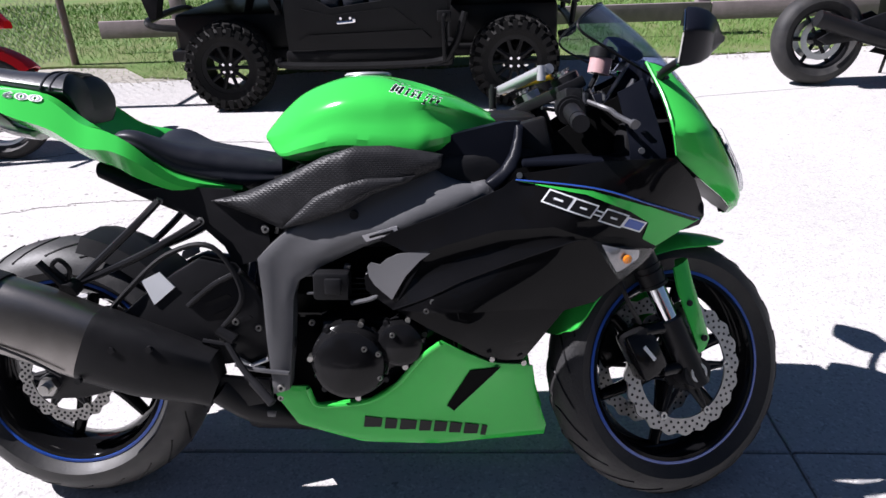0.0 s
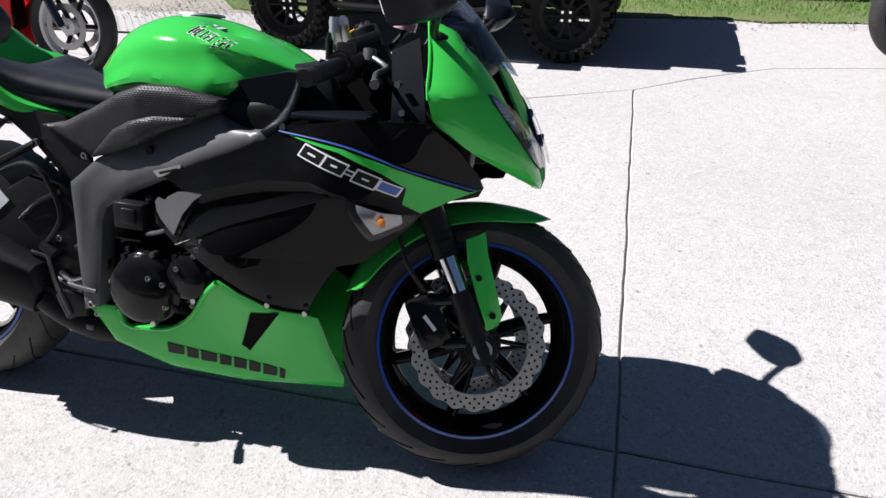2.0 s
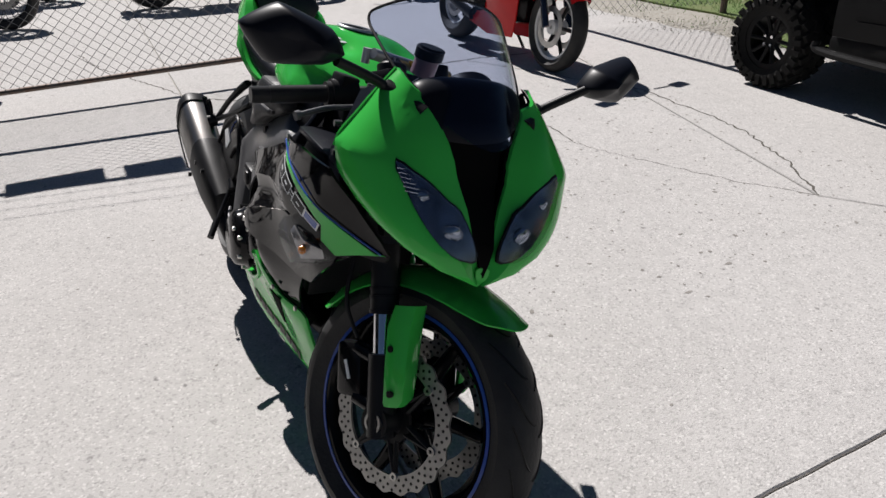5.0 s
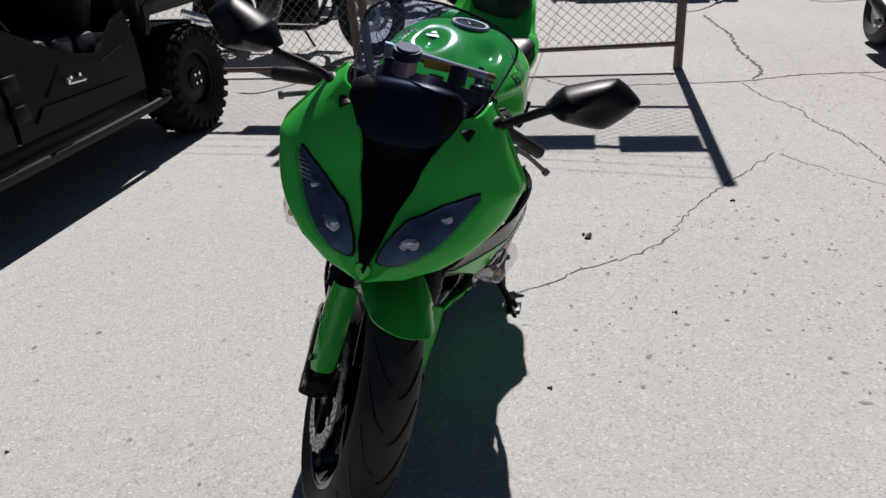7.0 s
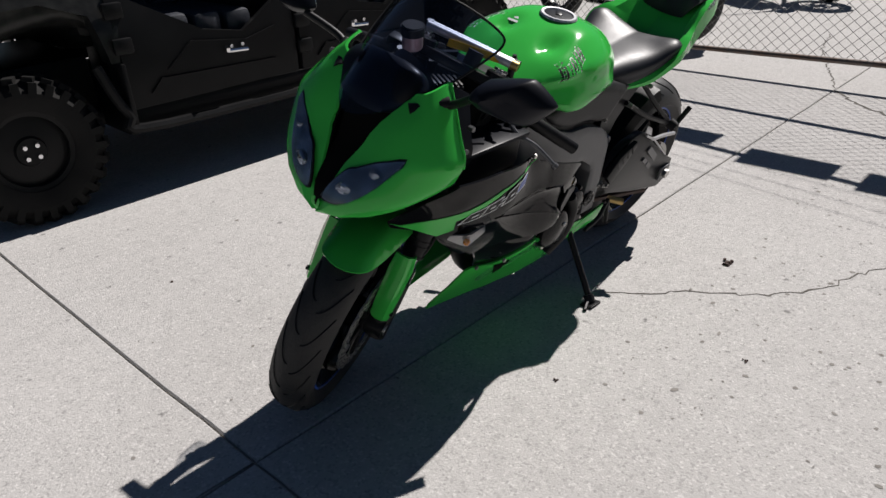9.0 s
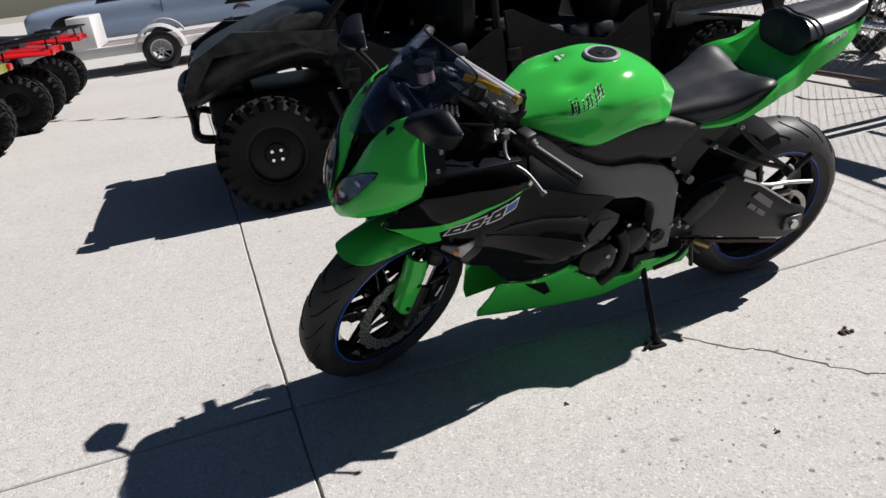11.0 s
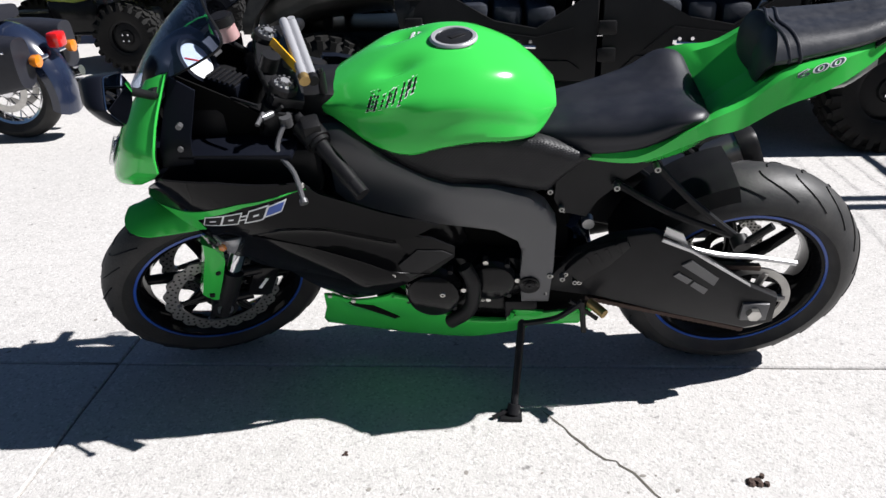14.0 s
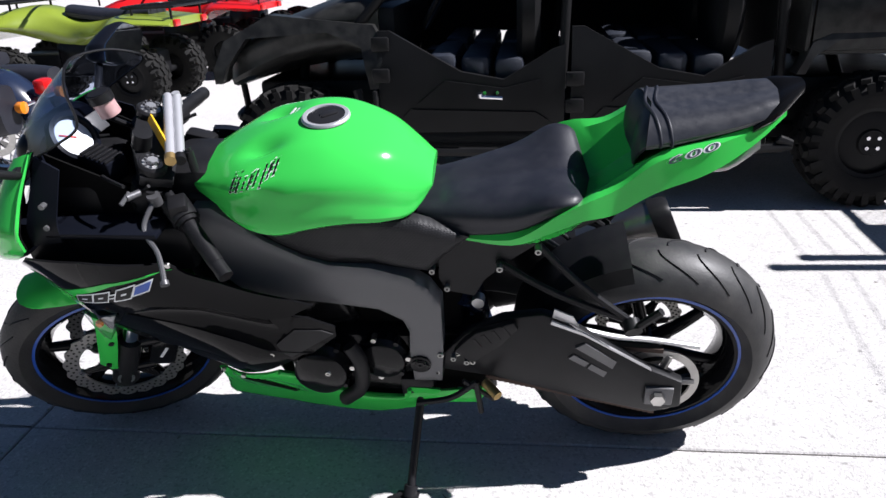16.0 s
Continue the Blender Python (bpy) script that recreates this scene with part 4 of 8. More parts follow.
fairings = {}
for side in (1, -1):
    fairing = part("side_fairing", shell(upper_out, on_panel(side, "upper"), 0.006, 0.0125), BLACK, bike, "gloss black side fairing with green flash")
    part("fairing_hollow", shell(valley_out, on_panel(side, "valley"), 0.006, 0.0125), BLACK, fairing)
    part("fairing_flank", shell(flank_out, on_panel(side, "flank"), 0.006, 0.0125), BLACK, fairing)
    part("fairing_lower_panel", shell(lower_out, on_panel(side, "lower"), 0.006, 0.0125), BLACK, fairing)
    part("fairing_flash", shell(stripe_out, on_side(side), 0.002, 0.025, 0, 0.0022), GREEN, fairing, "bright green flash")
    blue_line = [(0.984, 0.752), (1.131, 0.742), (1.25, 0.708), (1.37, 0.664)]
    if side < 0:
        part("pinstripe", tube([on_side(side)(x, z + 0.002, 0.003) for x, z in blue_line], 0.0018, 6, 8), BLUE, fairing, "thin blue pinstripe")
    part("fairing_corner", shell(insert_out, on_side(side), 0.006, 0.02), BLACK, fairing)
    part("side_insert", shell([(0.742, 0.508), (0.722, 0.522), (0.704, 0.536), (0.693, 0.552), (0.690, 0.572), (0.698, 0.581), (0.716, 0.578), (0.732, 0.592), (0.752, 0.602), (0.785, 0.610), (0.825, 0.613), (0.798, 0.592), (0.770, 0.560)] if side < 0 else [(0.793, 0.489), (0.730, 0.515), (0.690, 0.532), (0.712, 0.552), (0.767, 0.570), (0.811, 0.54)], on_side(side), 0.006, 0.02, 0, 0.004), FRAME if side < 0 else SATIN, fairing, "grey moulded insert")
    belly = part("belly_pan", shell(belly_out, rolled(on_side(side), belly_out, 0.012, 0.005), 0.006, 0.014, 0, -0.002), GREEN, bike)
    lip_line = [(0.553, 0.292), (0.569, 0.252), (0.625, 0.252), (0.69, 0.265), (0.748, 0.306), (0.802, 0.38), (0.843, 0.421)]
    part("belly_lip", tube([on_side(side)(x, z - 0.003, -0.003) for x, z in lip_line], 0.006, 8, 6), GREEN, belly, "rounded upper lip")
    part("belly_slot", shell([(0.905, 0.345), (0.97, 0.352), (0.872, 0.222), (0.856, 0.238)], on_side(side), 0.003, 0.014, 0, 0.001), VOID, belly, "black air slot")
    # maker's mark as plain slanted strokes
    x = 0.672
    for wdt in (0.038, 0.026, 0.036, 0.026, 0.028, 0.026, 0.032, 0.012) if side < 0 else ():
        z0 = 0.205 - (x - 0.672) * 0.16
        part("maker_mark", shell([(x, z0 - 0.014), (x + wdt, z0 - 0.016), (x + wdt + 0.004, z0 + 0.014 - wdt * 0.16), (x + 0.004, z0 + 0.016)], on_side(side), 0.0015, 0.02, 0, 0.0008), INK, belly)
        x += wdt + 0.007
    # sharp crease where the flank turns under the hollow
    part("fairing_crease", tube([on_panel(side, "flank")(x, line_z(LINE_A, x) - 0.0006, 0.0014) for x in np.linspace(0.745, 1.125, 24)], 0.0014, 8, 2), BLACK, fairing, "sharp glossy crease")
    fairings[side] = fairing
    for bx, bz in ((0.826, 0.514), (0.991, 0.762), (0.95, 0.375), (1.02, 0.352)):
        p0, p1 = on_side(side)(bx, bz, -0.002), on_side(side)(bx, bz, 0.004)
        part("fairing_bolt", tube([p0, p1], 0.006, 10), STEEL, fairing)
    def wedge(x, z, d, q=side):
        out = 0.034 * max(0.0, min(1.0, (1.273 - x) / 0.07)) * max(0.0, min(1.0, (0.652 - z) / 0.03))
        return on_side(q)(x, z, d + out)
    signal_out = [(1.137, 0.643), (1.20, 0.632), (1.273, 0.615), (1.247, 0.591), (1.19, 0.565), (1.165, 0.60)]
    ind = part("turn_signal", shell(signal_out, wedge, 0.035, 0.015, 0, 0.006), LENS, bike, "clear wedge-shaped turn signal with amber bulb")
    part("bulb_reflector", shell([(1.155, 0.632), (1.20, 0.622), (1.252, 0.610), (1.236, 0.594), (1.19, 0.574), (1.172, 0.602)], wedge, 0.006, 0.012, 0, -0.018), AMBER_CLEAR, ind, "silvered reflector")
    c = Vector(wedge(1.208, 0.602, -0.010))
    part("bulb", moved(lathe([(0.0, -0.008), (0.007, -0.006), (0.0095, 0.0), (0.007, 0.006), (0.0, 0.008)], 16, False), Matrix.Translation(c)), AMBER, ind, "amber bulb")
    LAY = flank
    at_frame = lambda x, z, d: (x, -(FRAME_W(x, z) + d), z)
    at_knee = lambda x, z, d: (x, -(KNEE_W(x, z) + d), z)
    spar_ring = frame_out if side < 0 else spar_left
    knee_ring = knee_out if side < 0 else knee_left
    if side > 0:
        at_frame = lambda x, z, d: (x, 0.128 + 0.02 * (x - 0.55) - 0.05 * (z - 0.60) + 0.006 + d, z)
        at_knee = lambda x, z, d: (x, 0.122 + 0.03 * (x - 0.5) + d, z)
    part("frame_spar", shell(spar_ring, rolled(at_frame, spar_ring, 0.012, 0.004), 0.045, 0.012), FRAME, bike, "satin dark grey frame spar", 60)
    if side < 0:
        part("frame_collar", shell(collar_out, rolled(at_frame, collar_out, 0.007, 0.004), 0.02, 0.005), POD, bike, "smooth black frame collar", 60)
    knee = part("knee_cover", shell(knee_ring, rolled(at_knee, knee_ring, 0.02, 0.010), 0.03, 0.012), CARBON, bike, "ribbed black plastic knee cover", 60)
    if side < 0:
        part("cover_lip", shell(lip_out, rolled(at_knee, lip_out, 0.010, 0.006), 0.012, 0.010, 0, 0.008), CARBON, knee, "", 60)
    neck_ring = neck_out if side < 0 else [(0.80, 0.765), (0.87, 0.755), (0.93, 0.765), (1.03, 0.72), (1.00, 0.60), (0.87, 0.64), (0.80, 0.68)]
    part("neck_cover", shell(neck_ring, (lambda x, z, d: (x, -(0.108 + d), z)) if side < 0 else (lambda x, z, d: (x, 0.118 + d, z)), 0.02, 0.02), POD, bike, "", 50)
    LAY = paired

# tank, seats, tail
LAY = even


def dimpled(geo):
    """Two thumb-shaped hollows ahead of the filler cap."""
    out = []
    for x, y, z in geo[0]:
        if z > 0.90:
            z -= 0.020 * math.exp(-((x - 0.845) / 0.045) ** 2 - ((abs(y) - 0.075) / 0.028) ** 2)
        # a scoop low on the front shoulder, with a crisp upper lip
        lip = 0.918 - 0.22 * (x - 0.86)
        if abs(y) > 0.05 and x > 0.78:
            fore = max(0.0, min(1.0, (x - 0.78) / 0.10)) * max(0.0, min(1.0, (1.0 - x) / 0.05))
            under = max(0.0, min(1.0, (lip - z) / 0.014)) * max(0.0, min(1.0, (z - lip + 0.062) / 0.035))
            y -= math.copysign(0.013 * fore * under, y)
        out.append((x, y, z))
    return out, geo[1]


LAY = None
tank = part("fuel_tank", dimpled(body([
    (0.505, [(0, 0.874), (0.03, 0.872), (0.05, 0.867), (0.064, 0.860), (0.066, 0.853), (0.052, 0.846), (0, 0.840)]),
    (0.545, [(0, 0.918), (0.045, 0.912), (0.075, 0.897), (0.100, 0.868), (0.110, 0.838), (0.105, 0.812), (0, 0.80)]),
    (0.60, [(0, 0.955), (0.06, 0.950), (0.10, 0.932), (0.132, 0.898), (0.143, 0.860), (0.142, 0.815), (0, 0.785)]),
    (0.68, [(0, 0.981), (0.07, 0.976), (0.118, 0.960), (0.158, 0.925), (0.170, 0.885), (0.166, 0.826), (0, 0.790)]),
    (0.75, [(0, 0.983), (0.075, 0.979), (0.122, 0.966), (0.172, 0.930), (0.183, 0.885), (0.178, 0.822), (0, 0.790)]),
    (0.82, [(0, 0.970), (0.07, 0.968), (0.115, 0.958), (0.172, 0.928), (0.187, 0.885), (0.180, 0.808), (0, 0.790)]),
    (0.88, [(0, 0.950), (0.06, 0.950), (0.100, 0.944), (0.165, 0.922), (0.180, 0.885), (0.172, 0.822), (0, 0.800)]),
    (0.95, [(0, 0.918), (0.045, 0.918), (0.085, 0.912), (0.130, 0.896), (0.140, 0.875), (0.128, 0.845), (0, 0.825)]),
    (1.01, [(0, 0.887), (0.03, 0.887), (0.055, 0.884), (0.082, 0.878), (0.085, 0.868), (0.075, 0.858), (0, 0.850)])], 9, 5)), GREEN, bike, "", 24)
LAY = even
seat = part("rider_seat", swept(body([
    (0.54, [(0, 0.775), (0.04, 0.772), (0.065, 0.765), (0.075, 0.75), (0.075, 0.735), (0.07, 0.72), (0, 0.71)]),
    (0.45, [(0, 0.79), (0.05, 0.787), (0.08, 0.777), (0.095, 0.76), (0.097, 0.74), (0.09, 0.715), (0, 0.70)]),
    (0.33, [(0, 0.808), (0.06, 0.806), (0.105, 0.797), (0.125, 0.78), (0.125, 0.76), (0.11, 0.735), (0, 0.72)]),
    (0.25, [(0, 0.815), (0.06, 0.822), (0.115, 0.828), (0.142, 0.818), (0.145, 0.803), (0.130, 0.785), (0, 0.76)]),
    (0.212, [(0, 0.800), (0.06, 0.815), (0.115, 0.829), (0.138, 0.822), (0.140, 0.812), (0.125, 0.80), (0, 0.775)]),
    (0.195, [(0, 0.790), (0.06, 0.803), (0.11, 0.818), (0.125, 0.816), (0.126, 0.811), (0.115, 0.805), (0, 0.78)])])), VINYL, bike, "black vinyl rider seat")
tail = part("tail_cowl", swept(body([
    (0.455, [(0, 0.72), (0.06, 0.72), (0.085, 0.715), (0.092, 0.71), (0.092, 0.706), (0.085, 0.703), (0, 0.70)]),
    (0.33, [(0, 0.745), (0.08, 0.745), (0.118, 0.742), (0.132, 0.73), (0.128, 0.714), (0.11, 0.702), (0, 0.70)]),
    (0.24, [(0, 0.770), (0.08, 0.775), (0.128, 0.792), (0.158, 0.800), (0.158, 0.768), (0.12, 0.732), (0, 0.712)]),
    (0.19, [(0, 0.795), (0.07, 0.806), (0.118, 0.822), (0.150, 0.826), (0.152, 0.788), (0.105, 0.758), (0, 0.74)]),
    (0.13, [(0, 0.845), (0.06, 0.848), (0.097, 0.858), (0.128, 0.846), (0.138, 0.796), (0.088, 0.778), (0, 0.765)]),
    (0.06, [(0, 0.885), (0.06, 0.887), (0.094, 0.907), (0.113, 0.897), (0.126, 0.836), (0.072, 0.818), (0, 0.805)]),
    (-0.03, [(0, 0.905), (0.055, 0.912), (0.080, 0.927), (0.094, 0.918), (0.106, 0.866), (0.052, 0.854), (0, 0.848)]),
    (-0.10, [(0, 0.935), (0.040, 0.938), (0.056, 0.940), (0.064, 0.934), (0.074, 0.903), (0.033, 0.894), (0, 0.89)]),
    (-0.16, [(0, 0.96), (0.02, 0.962), (0.028, 0.962), (0.032, 0.957), (0.035, 0.948), (0.015, 0.938), (0, 0.935)])], 5, 1)), GREEN, bike, "lime green faceted tail cowl", 16)
pad = part("passenger_seat", swept(body([
    (0.088, [(0, 0.962), (0.045, 0.959), (0.075, 0.945), (0.094, 0.922), (0.094, 0.916), (0.085, 0.906), (0, 0.88)]),
    (0.04, [(0, 0.964), (0.045, 0.961), (0.073, 0.949), (0.090, 0.930), (0.090, 0.923), (0.08, 0.912), (0, 0.89)]),
    (-0.05, [(0, 0.972), (0.040, 0.969), (0.062, 0.960), (0.076, 0.945), (0.076, 0.939), (0.068, 0.930), (0, 0.91)]),
    (-0.11, [(0, 0.982), (0.034, 0.980), (0.050, 0.973), (0.062, 0.956), (0.062, 0.950), (0.054, 0.944), (0, 0.93)]),
    (-0.140, [(0, 0.986), (0.030, 0.984), (0.044, 0.978), (0.054, 0.964), (0.054, 0.958), (0.048, 0.954), (0, 0.945)])])), VINYL_DUSTY, bike, "dusty black vinyl passenger seat")
part("seat_front_roll", swept(body([
    (0.089, [(0, 0.960), (0.045, 0.957), (0.074, 0.943), (0.092, 0.920), (0.092, 0.914), (0.083, 0.904), (0, 0.87)]),
    (0.100, [(0, 0.950), (0.044, 0.946), (0.070, 0.931), (0.085, 0.908), (0.083, 0.897), (0.066, 0.882), (0, 0.855)]),
    (0.109, [(0, 0.931), (0.038, 0.927), (0.060, 0.913), (0.070, 0.886), (0.066, 0.870), (0.048, 0.852), (0, 0.84)]),
    (0.114, [(0, 0.908), (0.028, 0.905), (0.045, 0.894), (0.050, 0.878), (0.046, 0.866), (0.033, 0.854), (0, 0.848)]),
    (0.116, [(0, 0.886), (0.015, 0.884), (0.022, 0.881), (0.025, 0.875), (0.022, 0.869), (0.015, 0.864), (0, 0.862)])])), VINYL, pad, "plain black front roll")
for sx in (0.100, 0.080):
    band = [(0, 0.9625), (0.045, 0.9595), (0.0735, 0.9465), (0.0925, 0.922), (0.091, 0.914)]
    line = [(sx - 0.22 * y, -y, z + (0.098 - sx) * 0.05) for y, z in band[::-1]] + [(sx - 0.22 * y, y, z + (0.098 - sx) * 0.05) for y, z in band[1:]]
    part("seat_welt", tube(line, 0.0034, 8, 4), VINYL, pad, "raised seam across the seat")
part("tail_tip", swept(body([
    (-0.10, [(0, 0.945), (0.045, 0.945), (0.062, 0.944), (0.068, 0.938), (0.066, 0.93), (0.04, 0.91), (0, 0.90)]),
    (-0.145, [(0, 0.985), (0.030, 0.984), (0.046, 0.980), (0.055, 0.966), (0.052, 0.955), (0.03, 0.935), (0, 0.925)]),
    (-0.185, [(0, 1.0), (0.010, 1.0), (0.016, 0.998), (0.018, 0.992), (0.016, 0.986), (0.01, 0.98), (0, 0.978)])], 5, 2)), BLACK, bike, "gloss black tail tip", 25)

# tank cap
LAY = None
cap = part("fuel_cap", moved(joined(lathe([(0.052, 0), (0.051, 0.003), (0.048, 0.0055), (0.041, 0.005), (0.039, 0)], 40)), Matrix.Translation((0.724, 0, 0.9835)) @ Matrix.Rotation(radians(90), 4, "X")), CAP_ALLOY, bike, "silver ringed fuel cap")
part("cap_lid", moved(joined(lathe([(0.0, 0), (0.039, 0), (0.039, 0.003), (0.030, 0.0042), (0.0, 0.0042)], 32), moved(box(-0.026, 0.012, 0.003, 0.0068, -0.009, 0.009, 0.002), Matrix.Rotation(radians(35), 4, "Y"))), Matrix.Translation((0.724, 0, 0.9835)) @ Matrix.Rotation(radians(90), 4, "X")), SATIN, cap)

# nose cowl: level curves of a rounded prow
LAY = even
NOSE = [(0.637, 1.512, 1.522, 0.015), (0.65, 1.498, 1.526, 0.078), (0.675, 1.455, 1.522, 0.142), (0.70, 1.410, 1.513, 0.183), (0.725, 1.374, 1.502, 0.208), (0.75, 1.33, 1.49, 0.228), (0.80, 1.310, 1.46, 0.243), (0.85, 1.302, 1.432, 0.212), (0.90, 1.290, 1.40, 0.180), (0.94, 1.283, 1.365, 0.148), (0.975, 1.278, 1.33, 0.12)]


def nose(s, z, d=0.0):
    """s from -1 (right) to 1 (left) round the prow at the level z."""
    zs = [n[0] for n in NOSE]
    xb, xn, w = (float(np.interp(z, zs, [n[i] for n in NOSE])) for i in (1, 2, 3))
    a = abs(s) * math.pi / 2
    e = 0.78
    y = (w + d) * math.sin(a) ** e
    return (xb + (xn + d - xb) * math.cos(a) ** e if a < 1.5707 else xb, math.copysign(y, s) if s else 0.0, z)


V_EDGE = [(0.012, 0.652), (0.05, 0.725), (0.065, 0.755), (0.10, 0.787), (0.14, 0.825), (0.19, 0.85), (0.26, 0.872), (0.36, 0.894), (0.46, 0.91)]
K = 0.24
V_LINE = [(V_EDGE[i][0] + (V_EDGE[i + 1][0] - V_EDGE[i][0]) * f / 6, V_EDGE[i][1] + (V_EDGE[i + 1][1] - V_EDGE[i][1]) * f / 6) for i in range(8) for f in range(7)]


def on_nose(side, lift=0.0):
    return lambda u, z, d: nose(side * u / K, z, d + lift)


def on_cowl(side):
    """The nose with its sheet bent inwards along the intake."""
    def put(u, z, d):
        edge = min(math.hypot(u - q * K, z - h) for q, h in V_LINE)
        return nose(side * u / K, z, d - 0.016 * max(0.0, 1 - edge / 0.034))
    return put


for side in (1, -1):
    cowl_out = V_EDGE + [(0.62, 0.922), (0.82, 0.934), (0.93, 0.938), (0.935, 0.88), (0.955, 0.815), (0.965, 0.79), (1.0, 0.72), (1.0, 0.66), (1.0, 0.638), (0.5, 0.636), (0.03, 0.637)]
    cowl = part("nose_cowl", shell([(q * K, z) for q, z in cowl_out], on_cowl(side), 0.006, 0.011), GREEN, bike, "lime green nose cowl", 24)
    part("cowl_lining", shell([(q * K, z) for q, z in cowl_out], lambda u, z, d, f=on_cowl(side): f(u, z, d), 0.003, 0.014, 0, -0.0085), VOID, cowl, "black inside of the cowl")
    edge_line = [nose(side * q, z, 0.001) for q, z in ((0.965, 0.79), (0.955, 0.815), (0.945, 0.85), (0.935, 0.88), (0.93, 0.937))]
    part("cowl_edge", tube(edge_line, 0.003, 6, 6), GREEN, cowl)
    lamp_out = [(0.06, 0.685), (0.065, 0.715), (0.12, 0.755), (0.17, 0.765), (0.25, 0.785), (0.33, 0.797), (0.45, 0.807), (0.40, 0.775), (0.36, 0.745), (0.32, 0.715), (0.24, 0.688), (0.14, 0.682)]
    cx, cz = sum(q for q, _ in lamp_out) / 12, sum(z for _, z in lamp_out) / 12
    rim_out = [(cx + (q - cx) * 1.06, cz + (z - cz) * 1.06) for q, z in lamp_out]
    part("headlight_rim", shell([(q * K, z) for q, z in rim_out], on_nose(side), 0.004, 0.012, 2, 0.0012), INK, cowl)
    lamp = part("headlight", shell([(q * K, z) for q, z in lamp_out], on_nose(side), 0.003, 0.010, 2, 0.0030), LAMP, bike, "dark slanted headlight under clear lens")
    for q, z, r in ((0.19, 0.716, 0.018), (0.31, 0.766, 0.012)):
        c = Vector(nose(side * q, z, 0.0005))
        ax = (c - Vector((1.25, 0, 0.75))).normalized()
        rot = ax.to_track_quat("Y", "Z").to_matrix().to_4x4()
        part("projector", moved(lathe([(0.0, 0.006), (r * 0.6, 0.005), (r, 0.0), (r * 1.12, 0.002), (r * 1.15, -0.004), (0, -0.006)], 24, False), Matrix.Translation(c) @ rot), GREYLAMP, lamp, "round projector lamp")
    for k in range(6):
        q0, z0 = 0.405 + 0.006 * k, 0.768 + 0.006 * k
        part("reflector_rib", tube([nose(side * (q0 - 0.10 + 0.012 * k), z0 + 0.001, 0.0035), nose(side * q0, z0, 0.0035)], 0.0012, 5), GREYLAMP, lamp)
    lens = part("headlight_lens", shell([(q * K, z) for q, z in lamp_out], on_nose(side), 0.0015, 0.010, 2, 0.011), LENS, lamp, "clear glossy lens")
    lens.visible_shadow = False
rows = [[nose(-1, z), *[(nose(1, z)[0] - 0.03 * (1 - abs(f)), nose(1, z)[1] * f, z + 0.02 * (1 - abs(f))) for f in (-0.6, -0.2, 0.2, 0.6)], nose(1, z)] for z in np.linspace(0.6375, 0.75, 9)]
part("nose_bulkhead", ([p for row in rows for p in row], [(6 * i + j, 6 * i + j + 1, 6 * i + j + 7, 6 * i + j + 6) for i in range(8) for j in range(5)]), POD, bike, "black panel closing the nose from behind")
part("nose_bridge", shell([(u * K, z) for u, z in ((-0.08, 0.635), (0.08, 0.635), (0.05, 0.664), (0.0, 0.672), (-0.05, 0.664))], lambda u, z, d: nose(u / K, z, d), 0.006, 0.006, 0, -0.006), GREEN, bike)
v_ring = [(-q * K, z) for q, z in V_EDGE[::-1]] + [(q * K, z) for q, z in V_EDGE]
# shallow sheet behind the V; the intake's deep shade is in its black colour
part("intake_duct", shell(v_ring, lambda u, z, d: nose(u / K, z, d - 0.006 - 0.034 * max(0.0, min(1.0, (z - 0.70) / 0.08))), 0.004, 0.008, 0, 0.0), VOID, bike, "black sheet standing in for the shade of the air intake")


LAY = None


def screen(u, v, d=0.0):
    """The windscreen's double curve: u across, v from its foot to its top."""
    xc = 1.458 - 0.222 * v + 0.010 * math.sin(math.pi * v)
    zc = 0.893 + 0.228 * v + 0.010 * math.sin(math.pi * v)
    return (xc - 5.0 * u * u + d * 0.7, u, zc - 1.0 * u * u + d * 0.7)


screen_out = [(0.0, 0.0), (0.05, 0.06), (0.10, 0.20), (0.134, 0.42), (0.152, 0.62), (0.158, 0.76), (0.145, 0.85), (0.09, 0.955), (0.0, 1.0), (-0.09, 0.955), (-0.145, 0.85), (-0.158, 0.76), (-0.152, 0.62), (-0.134, 0.42), (-0.10, 0.20), (-0.05, 0.06)]
wind = part("windscreen", shell([(u, v * 0.34) for u, v in screen_out], lambda u, v, d: screen(u, v / 0.34, d), 0.003, 0.025, 2), SMOKE, bike, "smoked clear windscreen")
part("screen_edge", tube([screen(u, v, 0.0) for u, v in screen_out[2:15]], 0.0028, 6, 4), INK, wind)

